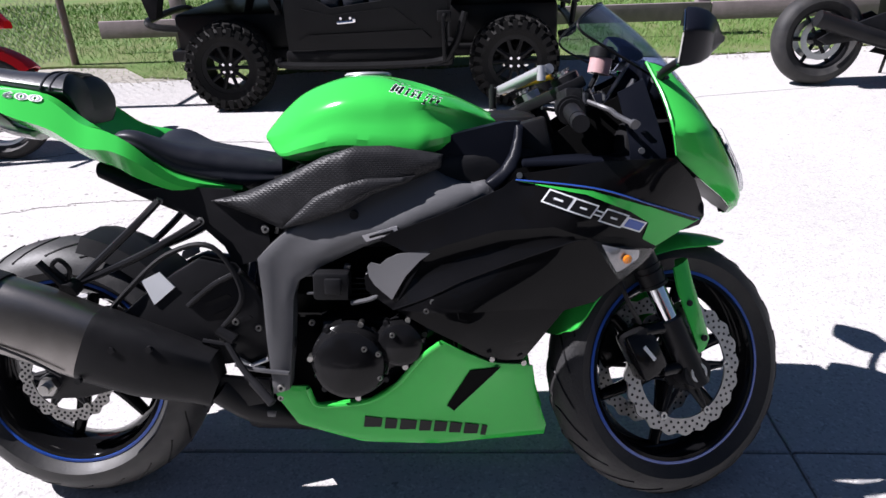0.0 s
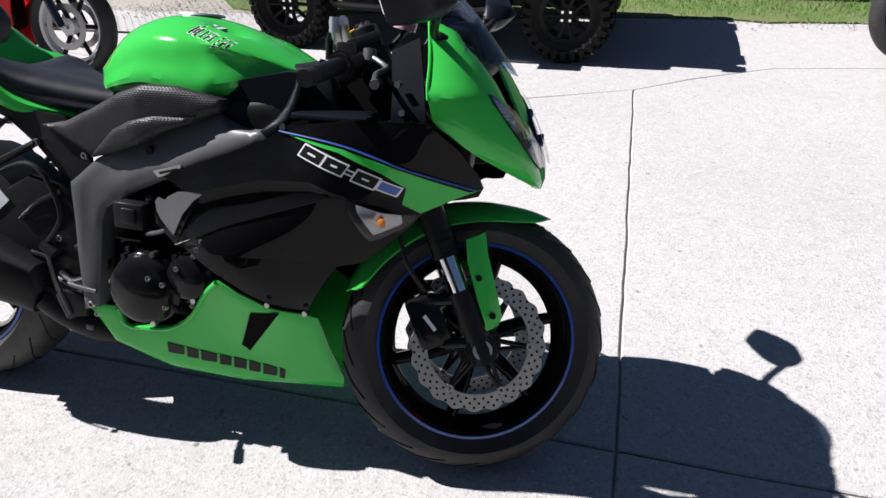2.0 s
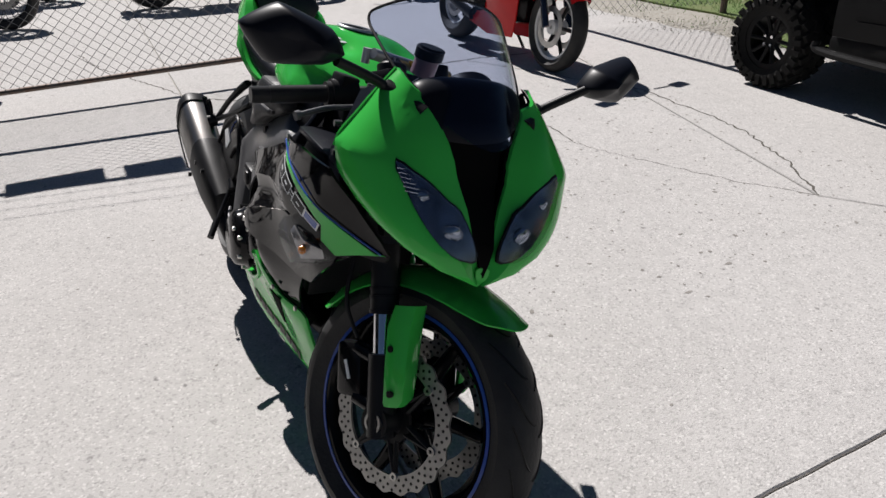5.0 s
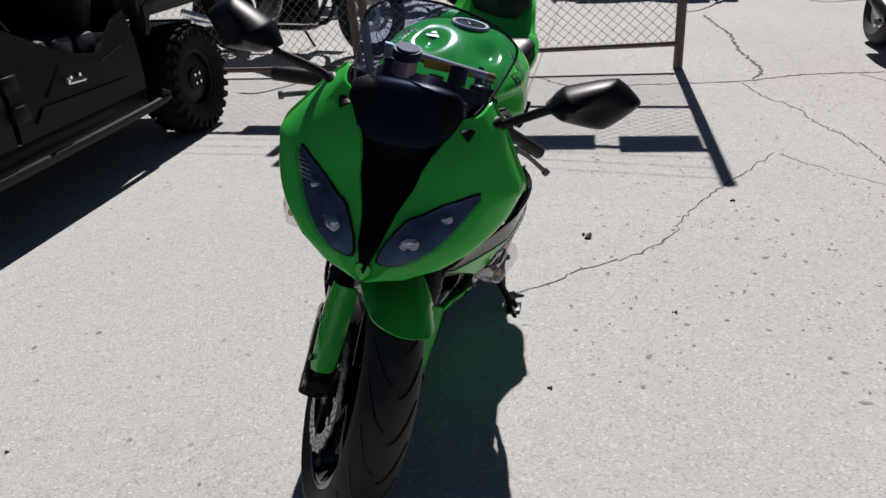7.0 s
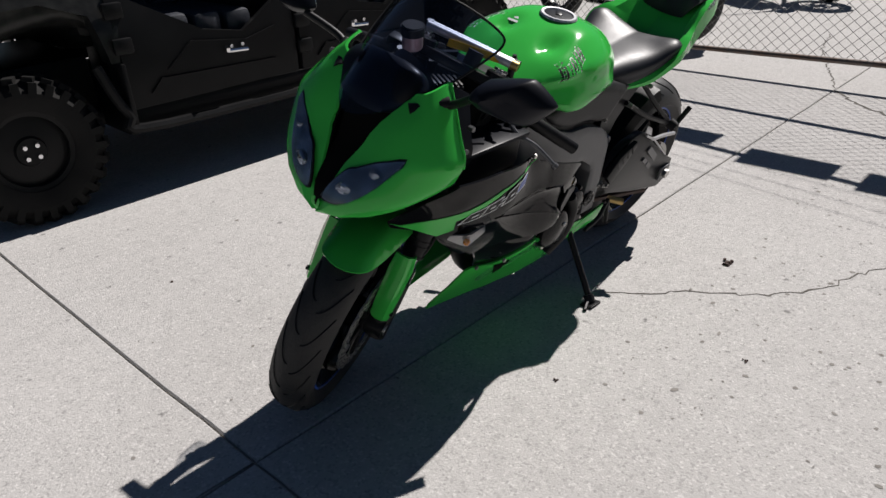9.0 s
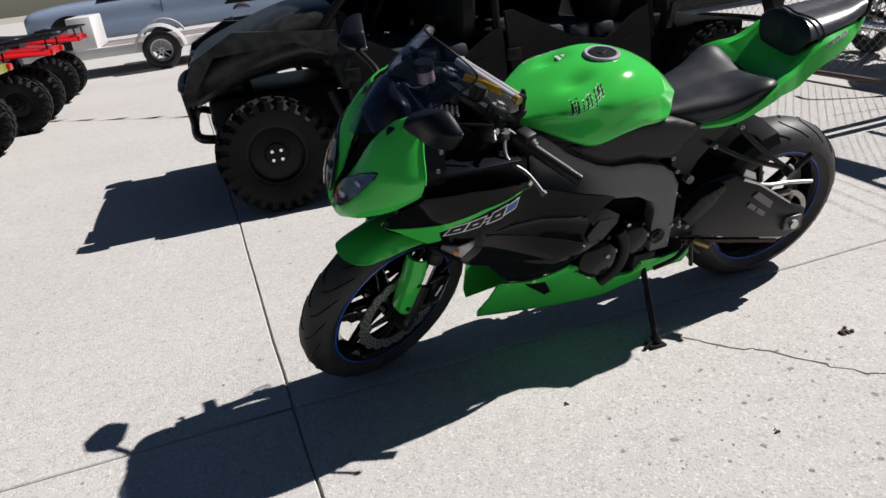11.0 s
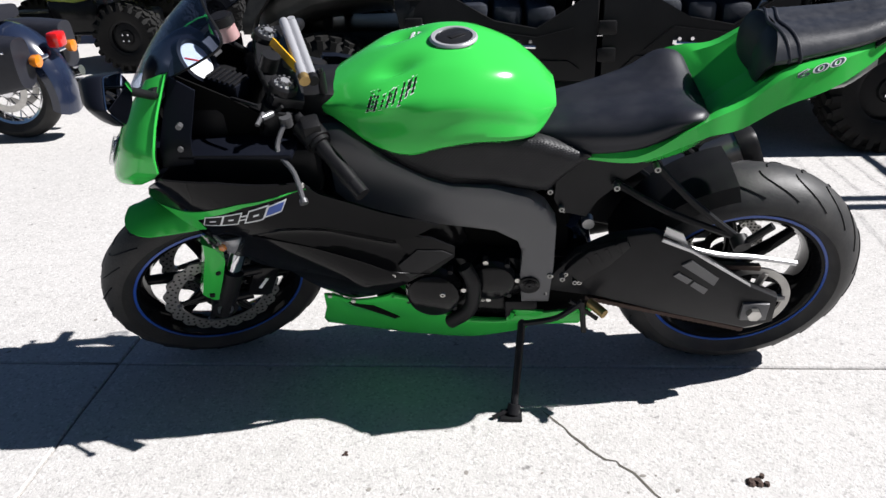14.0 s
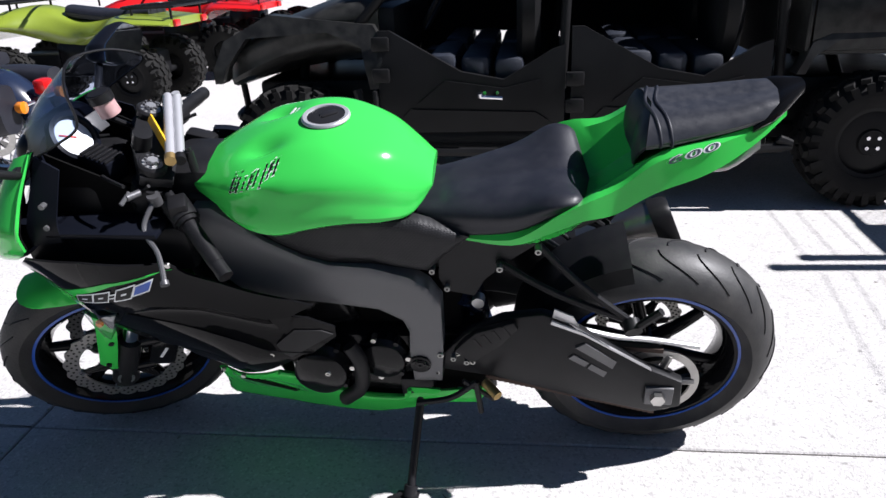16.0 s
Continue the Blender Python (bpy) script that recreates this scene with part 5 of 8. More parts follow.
# mirrors: flat-faced six-sided housings
for side, x0, yc, zc, tip in ((1, 1.318, 0.320, 1.036, 0.008), (-1, 1.318, -0.344, 1.008, -0.004)):
    hexa = [(a * 0.97, b * 0.97 + tip * a / 0.087) for a, b in ((-0.087, -0.013), (-0.062, 0.026), (0.030, 0.055), (0.088, 0.012), (0.036, -0.048), (-0.051, -0.037))]
    hexa = [(p.x, p.z) for p in smooth_line([(a + (c - a) * f, 0, b + (d - b) * f) for (a, b), (c, d) in zip(hexa, hexa[1:] + hexa[:1]) for f in (0.15, 0.85)], 4, True)]
    rings = []
    for dx, s, oy in ((-0.004, 0.97, 0), (0.0, 1.0, 0), (0.014, 0.98, 0), (0.034, 0.88, -0.004), (0.050, 0.68, -0.008), (0.060, 0.42, -0.012), (0.063, 0.2, -0.014)):
        rings.append([(x0 + dx + 0.10 * b - 0.2 * a, yc + side * (a * s + oy), zc + b * s) for a, b in hexa])
    mir = part("mirror", loft(rings), POD, bike, "angular black rear-view mirror on a stalk", 50)
    part("mirror_glass", loft([[(x0 - 0.005 + e + 0.10 * b - 0.2 * a, yc + side * a * s, zc + b * s) for a, b in hexa] for e, s in ((0.0, 0.94), (-0.002, 0.93))]), MIRROR, mir)
    part("mirror_stalk", joined(tube([(1.345, side * 0.130, 0.935), (1.325, side * 0.18, 0.960), (x0 + 0.035, yc - side * 0.070, zc - 0.02)], 0.009, 10), tube([(1.375, side * 0.110, 0.922), (1.335, side * 0.150, 0.946), (1.318, side * 0.165, 0.956)], 0.021, 14, r2=0.013)), PLASTIC, mir)

# handlebars, top yoke, instruments
LAY = None
part("top_yoke", moved(joined(*[plate([(1.06, z) for z in (0,)] * 0 + [(-0.03, -0.13), (0.035, -0.13), (0.05, 0.0), (0.035, 0.13), (-0.03, 0.13), (-0.05, 0.0)], -0.012, 0.012, 0.004)]), STEER @ Matrix.Translation(leg(0.685, -0.012, 0)) @ Matrix.Rotation(radians(-24), 4, "Y") @ Matrix.Rotation(radians(-90), 4, "X")), SATIN, bike)
for side in (1, -1):
    root, tip = leg(0.655, -0.035, side * 0.125), leg(0.628, -0.126, side * 0.30)
    d = (tip - root)
    bar = part("clip_on_bar", moved(joined(tube([root, tip], 0.011, 12), tube([leg(0.625, 0, side * 0.105), leg(0.665, 0, side * 0.105)], 0.036, 20)), STEER), SATIN, bike)
    part("grip", moved(tube([root + d * 0.42, root + d * 1.0], 0.017, 14), STEER), PLASTIC, bar)
    part("bar_end", moved(tube([tip, tip + d.normalized() * 0.035], 0.016, 14), STEER), SATIN, bar)
    part("switch_housing", moved(joined(tube([root + d * 0.14, root + d * 0.40], 0.029, 16), tube([root + d * 0.40, root + d * 0.45], 0.024, 16), moved(box(-0.019, 0.019, -0.022, 0.022, -0.014, 0.022, 0.005), Matrix.Translation(root + d * 0.29 + Vector((0, 0, 0.016))))), STEER), PLASTIC, bar)
    ahead = Vector((0.97, 0.0, -0.22))
    pv = root + d * 0.10 + LEG_FWD * 0.035
    part("lever", moved(joined(tube([pv, pv + d * 0.28 + ahead * 0.055, pv + d * 0.62 + ahead * 0.060, pv + d * 0.96 + ahead * 0.082], 0.0055, 8), tube([pv + d * 0.94 + ahead * 0.081, pv + d * 0.99 + ahead * 0.084], 0.009, 10), tube([pv - Vector((0, 0, 0.012)), pv + Vector((0, 0, 0.012))], 0.014, 10)), STEER), GREYMET, bar, "worn black control lever with a ball end")

SLATE = material("slate_grey_decal", (0.05, 0.06, 0.08), 0.35, 0, 0.3, (0.07, 0.08, 0.10), 30, 0.4)

# decals laid on a curved part
from mathutils.bvhtree import BVHTree


def decal(host, outline, side, mat, name, lift=0.0012):
    """Lays an outline given in x, z onto the flank of a part."""
    me = host.data
    tree = BVHTree.FromPolygons([v.co.copy() for v in me.vertices], [tuple(q.vertices) for q in me.polygons])

    def put(x, z, d):
        hit = tree.ray_cast(Vector((x, side * 0.6, z)), Vector((0, -side, 0)))
        y = hit[0].y if hit[0] is not None else side * 0.1
        return (x, y + side * (lift + d), z)
    return part(name, shell(outline, put, 0.0006, 0.008), mat, host)


def slanted(p0, p1, f0, f1, half, lean, grow=0.0):
    """A slanted letter block from f0 to f1 along a line in x, z."""
    along = Vector((p1[0] - p0[0], p1[1] - p0[1]))
    unit = along.normalized()
    ring = []
    for f, g, up in ((f0, -1, -1), (f1, 1, -1), (f1, 1, 1), (f0, -1, 1)):
        h = up * (half + grow)
        q = Vector(p0) + along * f + unit * (g * grow + lean * h)
        ring.append((q.x, q.y + h))
    return ring


LAY = None
for side in (1, -1):
    # model name on the tank: slanted black strokes with a white edge
    p0, p1 = ((0.897, 0.916), (0.791, 0.957)) if side > 0 else ((0.795, 0.953), (0.897, 0.920))
    stems = ((0.00, 0.055, 0.012, 0.0), (0.075, 0.125, 0.009, 0.0), (0.145, 0.20, 0.012, 0.0), (0.27, 0.315, 0.008, -0.003), (0.39, 0.435, 0.008, -0.003), (0.455, 0.485, 0.006, 0.000), (0.51, 0.555, 0.008, -0.003), (0.645, 0.69, 0.012, -0.006), (0.76, 0.805, 0.0075, -0.003), (0.825, 0.855, 0.005, 0.001), (0.88, 0.93, 0.0075, -0.003))
    for mt, grow, lift in ((WHITE, 0.0014, 0.0003), (INK, 0.0, 0.0008)):
        for f0, f1, half, dz in stems:
            decal(tank, [(x, z + dz) for x, z in slanted(p0, p1, f0, f1, half, 0.5, grow)], side, mt, "model_mark", lift)
    # model mark on the fairing: white-edged black blocks and one blue
    p0, p1 = ((1.275, 0.680), (1.088, 0.733)) if side > 0 else ((1.095, 0.735), (1.283, 0.667))
    for f0, f1, half, mt in ((0.0, 0.23, 0.0125, INK), (0.26, 0.47, 0.0125, INK), (0.485, 0.56, 0.003, INK), (0.58, 0.79, 0.0125, INK), (0.82, 1.0, 0.009, BLUE)):
        decal(fairings[side], slanted(p0, p1, f0, f1, half, 0.6, 0.0032), side, WHITE, "model_mark", 0.0036)
        decal(fairings[side], slanted(p0, p1, f0, f1, half, 0.6, 0.0), side, mt, "model_mark", 0.0042)
        if half > 0.01:
            decal(fairings[side], slanted(p0, p1, f0 + 0.07, f1 - 0.07, half * 0.16, 0.6, 0.0), side, WHITE, "model_mark", 0.0048)
    # displacement number on the tail, dark with a pale edge
    tree = BVHTree.FromPolygons([v.co.copy() for v in tail.data.vertices], [tuple(q.vertices) for q in tail.data.polygons])
    p0, p1 = (Vector((0.040, 0.940)), Vector((-0.044, 0.969))) if side > 0 else (Vector((-0.041, 0.959)), Vector((0.043, 0.940)))
    along = (p1 - p0).normalized()

    out = Vector((0, side * 0.90, 0.436))

    def flank_depth(q):
        base = Vector((q.x, side * 0.115, q.y))
        hit = tree.ray_cast(base + out * 0.3, -out)
        return (hit[0] - base).dot(out) if hit[0] is not None else None

    def bed(mid):
        """The plane on which one figure lies, just clear of the panel."""
        probe = [(f, h, flank_depth(p0.lerp(p1, f) + Vector((0, h)))) for f in np.linspace(mid - 0.2, mid + 0.2, 7) for h in (-0.012, -0.006, 0.0, 0.006, 0.012)]
        probe = [q for q in probe if q[2] is not None]
        fit, _, _, _ = np.linalg.lstsq(np.array([(1, f, h) for f, h, y in probe]), np.array([y for f, h, y in probe]), rcond=None)
        rise = max(y - float(fit[0] + fit[1] * f + fit[2] * h) for f, h, y in probe)
        return float(fit[0]) + rise, float(fit[1]), float(fit[2])

    beds = [bed(0.5 + 0.40 * k) for k in (-1, 0, 1)]
    for slot, (figure, grow, lift, mt) in enumerate((c, g, h, m) for c in "600" for g, h, m in ((0.0016, 0.0004, WHITE), (0.0, 0.0010, SLATE))):
        txt = bpy.data.curves.new("displacement_mark", "FONT")
        txt.body, txt.size, txt.extrude, txt.align_x, txt.align_y = figure, 0.026, 0.0002, "CENTER", "CENTER"
        txt.offset = grow
        tmp = bpy.data.objects.new("tmp", txt)
        scene.collection.objects.link(tmp)
        bpy.context.view_layer.update()
        me = bpy.data.meshes.new_from_object(tmp.evaluated_get(bpy.context.evaluated_depsgraph_get()))
        bpy.data.objects.remove(tmp)
        verts = []
        c0, c1, c2 = beds[slot // 2]
        for v in me.vertices:
            f = 0.5 + (v.co.x * 2.35 + v.co.y * 0.15) / (p1 - p0).length + 0.40 * (slot // 2 - 1)
            h = v.co.y * 0.82
            q = p0.lerp(p1, f) + Vector((0, h))
            verts.append(Vector((q.x, side * 0.115, q.y)) + out * (c0 + c1 * f + c2 * h + 0.0008 + lift + v.co.z))
        part("displacement_mark", (verts, [tuple(q.vertices) for q in me.polygons]), mt, tail, "figure of the number 600, dark with a pale edge")

# engine and covers
LAY = flank
engine = part("engine", box(0.57, 0.88, -0.135, 0.118, 0.31, 0.45, 0.04), ENGINE, bike, "black engine block")
part("crankcase", box(0.56, 0.84, -0.10, 0.10, 0.20, 0.34, 0.03), ENGINE, engine)
part("cylinder_bank", moved(box(-0.11, 0.12, -0.088, 0.088, 0.0, 0.22, 0.03), Matrix.Translation((0.80, 0, 0.42)) @ Matrix.Rotation(radians(22), 4, "Y")), ENGINE, engine)
# black filler blocks close the gaps round the engine and stand for their shade
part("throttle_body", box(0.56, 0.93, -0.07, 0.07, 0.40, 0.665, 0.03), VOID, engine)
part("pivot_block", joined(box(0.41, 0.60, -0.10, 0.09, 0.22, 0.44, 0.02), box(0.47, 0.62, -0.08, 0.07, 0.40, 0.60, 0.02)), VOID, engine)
part("oil_sump", box(0.62, 0.82, -0.07, 0.07, 0.15, 0.24, 0.03), ENGINE, engine)
for k in range(5):
    part("cooling_rib", box(0.60 + 0.0 * k, 0.75, -0.098, -0.08, 0.475 + 0.012 * k, 0.480 + 0.012 * k, 0.0015), ENGINE, engine)


def cover(x, y, z, r, d, side, mat=ENGINE):
    """A domed round engine cover with bolts on its rim."""
    prof = [(r * 1.06, -0.03), (r * 1.06, 0.004), (r, 0.008), (r * 0.92, d * 0.75), (r * 0.7, d), (0.0, d * 1.05)]
    c = part("engine_cover", moved(lathe(prof, 40, False), Matrix.Translation((x, y, z)) @ Matrix.Rotation(0 if side > 0 else math.pi, 4, "Z")), mat, engine, "round black engine cover")
    for k in range(7):
        a = 2 * math.pi * k / 7 + 0.4
        part("cover_bolt", tube([(x + r * 1.08 * math.cos(a), y - 0.01 * side, z + r * 1.08 * math.sin(a)), (x + r * 1.08 * math.cos(a), y + 0.012 * side, z + r * 1.08 * math.sin(a))], 0.0065, 8), STEEL if k % 2 else SATIN, c)
    return c


cover(0.652, -0.165, 0.366, 0.079, 0.045, -1)
cover(0.758, -0.160, 0.405, 0.050, 0.028, -1)
cover(0.795, 0.155, 0.385, 0.066, 0.04, 1)
cover(0.655, 0.13, 0.395, 0.055, 0.025, 1)
part("water_hose", tube([(0.72, 0.165, 0.46), (0.70, 0.17, 0.41), (0.71, 0.165, 0.33), (0.76, 0.15, 0.27)], 0.018, 10), PLASTIC, engine)
part("water_hose", tube([(0.70, -0.15, 0.52), (0.74, -0.165, 0.50), (0.80, -0.165, 0.50), (0.86, -0.15, 0.46)], 0.014, 10), PLASTIC, engine)
part("coolant_pipe", tube([(0.655, -0.16, 0.49), (0.70, -0.172, 0.505), (0.735, -0.17, 0.53)], 0.005, 8), GREYMET, engine)
part("ignition_box", box(0.575, 0.65, -0.165, -0.12, 0.495, 0.555, 0.008), PLASTIC, bike)
part("ignition_box_cap", box(0.60, 0.635, -0.172, -0.163, 0.51, 0.545, 0.004), SATIN, bike)
part("radiator", moved(box(-0.02, 0.02, -0.115, 0.115, -0.16, 0.18, 0.01), Matrix.Translation((1.03, 0, 0.54)) @ Matrix.Rotation(radians(12), 4, "Y")), PLASTIC, bike)
part("inner_duct", joined(box(1.02, 1.30, -0.165, 0.165, 0.66, 0.775, 0.02), box(1.20, 1.36, -0.12, 0.12, 0.68, 0.86, 0.03)), PLASTIC, bike, "black inner air duct")
part("air_box", body([(0.50, [(0, 0.74), (0.05, 0.74), (0.08, 0.73), (0.09, 0.70), (0.09, 0.66), (0.07, 0.62), (0, 0.60)]), (0.75, [(0, 0.78), (0.08, 0.78), (0.12, 0.77), (0.125, 0.72), (0.12, 0.66), (0.1, 0.60), (0, 0.58)]), (1.03, [(0, 0.82), (0.06, 0.82), (0.09, 0.81), (0.1, 0.78), (0.1, 0.74), (0.08, 0.70), (0, 0.68)])], 4, 4), PLASTIC, bike)
# bolts of the frame
for x, y, z, r, mt in ((0.505, -0.135, 0.394, 0.020, STEEL), (0.505, -0.142, 0.394, 0.011, INK), (0.660, -0.136, 0.672, 0.012, INK), (0.467, -0.10, 0.633, 0.010, STEEL), (0.467, -0.118, 0.52, 0.013, STEEL), (0.50, -0.135, 0.30, 0.011, STEEL), (0.43, -0.12, 0.43, 0.010, STEEL), (0.40, -0.12, 0.46, 0.009, STEEL), (0.45, -0.12, 0.40, 0.010, STEEL), (0.527, 0.108, 0.631, 0.008, STEEL), (0.498, 0.10, 0.578, 0.008, STEEL), (0.433, 0.085, 0.527, 0.018, ALLOY), (0.569, 0.142, 0.396, 0.016, SATIN), (0.52, 0.14, 0.415, 0.008, STEEL), (0.49, 0.14, 0.405, 0.008, STEEL), (0.46, 0.14, 0.395, 0.008, STEEL), (0.53, 0.14, 0.36, 0.008, STEEL), (0.382, 0.107, 0.639, 0.009, STEEL), (0.302, 0.112, 0.689, 0.009, STEEL), (0.245, -0.075, 0.688, 0.010, STEEL), (0.33, -0.09, 0.647, 0.010, STEEL)):
    s = 1 if y > 0 else -1
    bolt = part("frame_bolt", tube([(x, y - 0.02 * s, z), (x, y + 0.005 * s, z)], r * 0.78, 14), GALV if mt is STEEL else mt, bike)
    if mt is STEEL:
        part("bolt_socket", tube([(x, y, z), (x, y + 0.0062 * s, z)], r * 0.36, 6), INK, bolt)
part("frame_badge", shell([(0.678, 0.633), (0.75, 0.656), (0.752, 0.643), (0.686, 0.619)], lambda x, z, d: (x, -(FRAME_W(x, z) + d), z), 0.002, 0.02, 0, 0.003), CAP_ALLOY, bike)
part("badge_mark", shell([(0.692, 0.632), (0.742, 0.648), (0.743, 0.643), (0.694, 0.627)], lambda x, z, d: (x, -(FRAME_W(x, z) + d), z), 0.001, 0.02, 0, 0.0038), INK, bike)

# swingarm, chain run, shock
arm_l = part("swingarm", plate([(0.52, 0.40), (0.46, 0.47), (0.38, 0.515), (0.29, 0.53), (0.25, 0.515), (0.05, 0.375), (-0.03, 0.335), (-0.035, 0.255), (0.03, 0.232), (0.24, 0.285), (0.40, 0.335), (0.52, 0.355)], 0.098, 0.128, 0.008), SATIN, bike, "satin black swingarm")
LAY = None
part("swingarm_edge", plate([(0.253, 0.553), (0.250, 0.562), (0.178, 0.526), (0.020, 0.413), (0.017, 0.405), (0.177, 0.517)], 0.166, 0.1715, 0.001), ALLOY, arm_l, "worn bright upper edge")
part("edge_plate", plate([(0.248, 0.562), (0.245, 0.588), (0.203, 0.566), (0.188, 0.534)], 0.155, 0.160, 0.001), ALLOY, arm_l, "bare alloy plate")
part("swingarm_brace", tube([(0.185, 0.135, 0.505), (0.10, 0.135, 0.480), (0.014, 0.132, 0.468), (-0.092, 0.130, 0.446)], 0.007, 8), ALLOY, arm_l, "bare alloy brace")
for ring in ([(0.194, 0.477), (0.172, 0.490), (0.098, 0.434), (0.106, 0.409)], [(0.208, 0.442), (0.196, 0.453), (0.160, 0.428), (0.170, 0.415)], [(0.155, 0.424), (0.163, 0.410), (0.124, 0.380), (0.117, 0.397)]):
    part("arm_label", plate(ring, 0.160, 0.1705), GREYMET, arm_l, "scuffed grey label")
LAY = flank
part("axle_block", joined(box(-0.012, 0.052, 0.126, 0.136, 0.268, 0.322, 0.003)), FRAME, arm_l, "bare alloy axle adjuster")
part("axle_nut", tube([(0.024, 0.135, 0.295), (0.024, 0.150, 0.295)], 0.017, 6), STEEL, arm_l)
LAY = None
vent = part("chain_guard", plate([(0.470, 0.470), (0.453, 0.493), (0.419, 0.531), (0.334, 0.565), (0.324, 0.545), (0.365, 0.488), (0.429, 0.431)], 0.164, 0.182, 0.004), PLASTIC, bike, "ribbed black chain guard")
for k in range(4):
    c = Vector((0.352 + 0.022 * k, 0, 0.540 - 0.013 * k))
    part("vent_slot", plate([(c.x + 0.010, c.z + 0.012), (c.x + 0.004, c.z + 0.015), (c.x - 0.012, c.z - 0.012), (c.x - 0.006, c.z - 0.015)], 0.1815, 0.1835), INK, vent)
LAY = flank
arm_r = part("swingarm", plate([(0.50, 0.39), (0.45, 0.50), (0.40, 0.56), (0.33, 0.575), (0.27, 0.54), (0.20, 0.49), (0.02, 0.33), (-0.05, 0.295), (-0.045, 0.245), (0.05, 0.25), (0.34, 0.33), (0.50, 0.35)], -0.128, -0.098, 0.008), SATIN, bike, "satin black swingarm")
for k in range(4):
    part("vent_slot", plate([(0.31 + 0.022 * k, 0.50 - 0.024 * k), (0.318 + 0.022 * k, 0.494 - 0.024 * k), (0.372 + 0.022 * k, 0.515 - 0.024 * k), (0.364 + 0.022 * k, 0.522 - 0.024 * k)], -0.1295, -0.128), INK, arm_r)
part("arm_label", plate([(0.205, 0.525), (0.245, 0.545), (0.275, 0.512), (0.228, 0.472)], -0.1310, -0.128), WHITE, arm_r, "white torn label")
part("axle_nut", joined(tube([(-0.02, -0.128, 0.283), (-0.02, -0.145, 0.283)], 0.022, 6), tube([(-0.02, -0.14, 0.283), (-0.02, -0.16, 0.283)], 0.012, 12)), STEEL, arm_r)
ring = lathe([(0.100, 0.076), (0.082, 0.076), (0.082, 0.082), (0.100, 0.082)], 60)
sprocket = part("rear_sprocket", moved(joined(ring, lathe([(0.05, 0.076), (0.03, 0.076), (0.03, 0.082), (0.05, 0.082)], 30)), Matrix.Translation((0.02, 0, 0.29))), DISC, bike, "bare alloy rear sprocket")
for k in range(5):
    a = 2 * math.pi * k / 5 + 0.6
    part("sprocket_arm", tube([(0.02 + 0.045 * math.cos(a), 0.079, 0.29 + 0.045 * math.sin(a)), (0.02 + 0.088 * math.cos(a), 0.079, 0.29 + 0.088 * math.sin(a))], 0.009, 6), DISC, sprocket)
chain = []
for k in range(44):
    f = k / 43
    for z0, z1 in ((0.392, 0.43), (0.190, 0.335)):
        chain.append(moved(box(-0.007, 0.007, -0.008, 0.008, -0.006, 0.006, 0), Matrix.Translation((0.02 + 0.56 * f, 0.079, z0 + (z1 - z0) * f))))
tagged(part("drive_chain", joined(*chain), STAIN, bike, "dark oily drive chain"), kind="stuff")
shock = part("rear_shock", joined(tube([(0.42, 0.0, 0.36), (0.47, 0.0, 0.60)], 0.022, 12), tube([(0.44, 0.03, 0.47), (0.47, 0.06, 0.52)], 0.02, 12)), NAVY, bike)
part("shock_spring", tube([(0.424 + 0.0021 * k * 1.0 + 0.0, 0.034 * math.cos(k * 0.9), 0.38 + 0.0048 * k + 0.034 * 0.2 * math.sin(k * 0.9)) for k in range(42)], 0.006, 6, 2), NAVY, shock)
# tyre hugger and inner fender
LAY = None
rings = []
for k in range(22):
    a = radians(16 + 62 * k / 21)
    rings.append([(AXLE_R.x + (0.333 + dr) * math.cos(a), y, AXLE_R.z + (0.333 + dr) * math.sin(a)) for y, dr in ((-0.10, -0.035), (-0.085, 0.0), (0, 0.012), (0.085, 0.0), (0.10, -0.035), (0.08, -0.006), (0, 0.006), (-0.08, -0.006))])
part("rear_hugger", loft(rings), PLASTIC, bike)
LAY = even
part("inner_fender", body([(0.40, [(0, 0.70), (0.03, 0.70), (0.045, 0.69), (0.05, 0.66), (0.05, 0.64), (0.04, 0.62), (0, 0.61)]), (0.25, [(0, 0.73), (0.03, 0.73), (0.045, 0.725), (0.05, 0.71), (0.05, 0.695), (0.045, 0.685), (0, 0.68)]), (0.14, [(0, 0.77), (0.03, 0.77), (0.045, 0.765), (0.05, 0.755), (0.05, 0.745), (0.04, 0.735), (0, 0.73)])], 4, 4), PLASTIC, bike)
part("tail_light", body([(-0.115, [(0, 0.905), (0.02, 0.904), (0.04, 0.90), (0.045, 0.89), (0.045, 0.885), (0.03, 0.878), (0, 0.875)]), (-0.06, [(0, 0.86), (0.03, 0.86), (0.05, 0.858), (0.055, 0.85), (0.05, 0.842), (0.035, 0.836), (0, 0.832)]), (-0.01, [(0, 0.84), (0.02, 0.84), (0.03, 0.838), (0.035, 0.832), (0.03, 0.828), (0.02, 0.824), (0, 0.822)])], 4, 4), AMBER_CLEAR, bike, "clear tail light lens")
# subframe side panels
LAY = flank
for side in (1, -1):
    ring = [(0.40, 0.715), (0.472, 0.66), (0.476, 0.60), (0.459, 0.565), (0.40, 0.548), (0.378, 0.591), (0.328, 0.639), (0.252, 0.693), (0.20, 0.712), (0.30, 0.72)]
    part("subframe_panel", shell(ring, lambda x, z, d, q=side: (x + (0.04 if q > 0 else 0), q * (0.082 + 0.06 * (x - 0.3) + d), z), 0.012, 0.03), SATIN, bike, "black frame side panel")
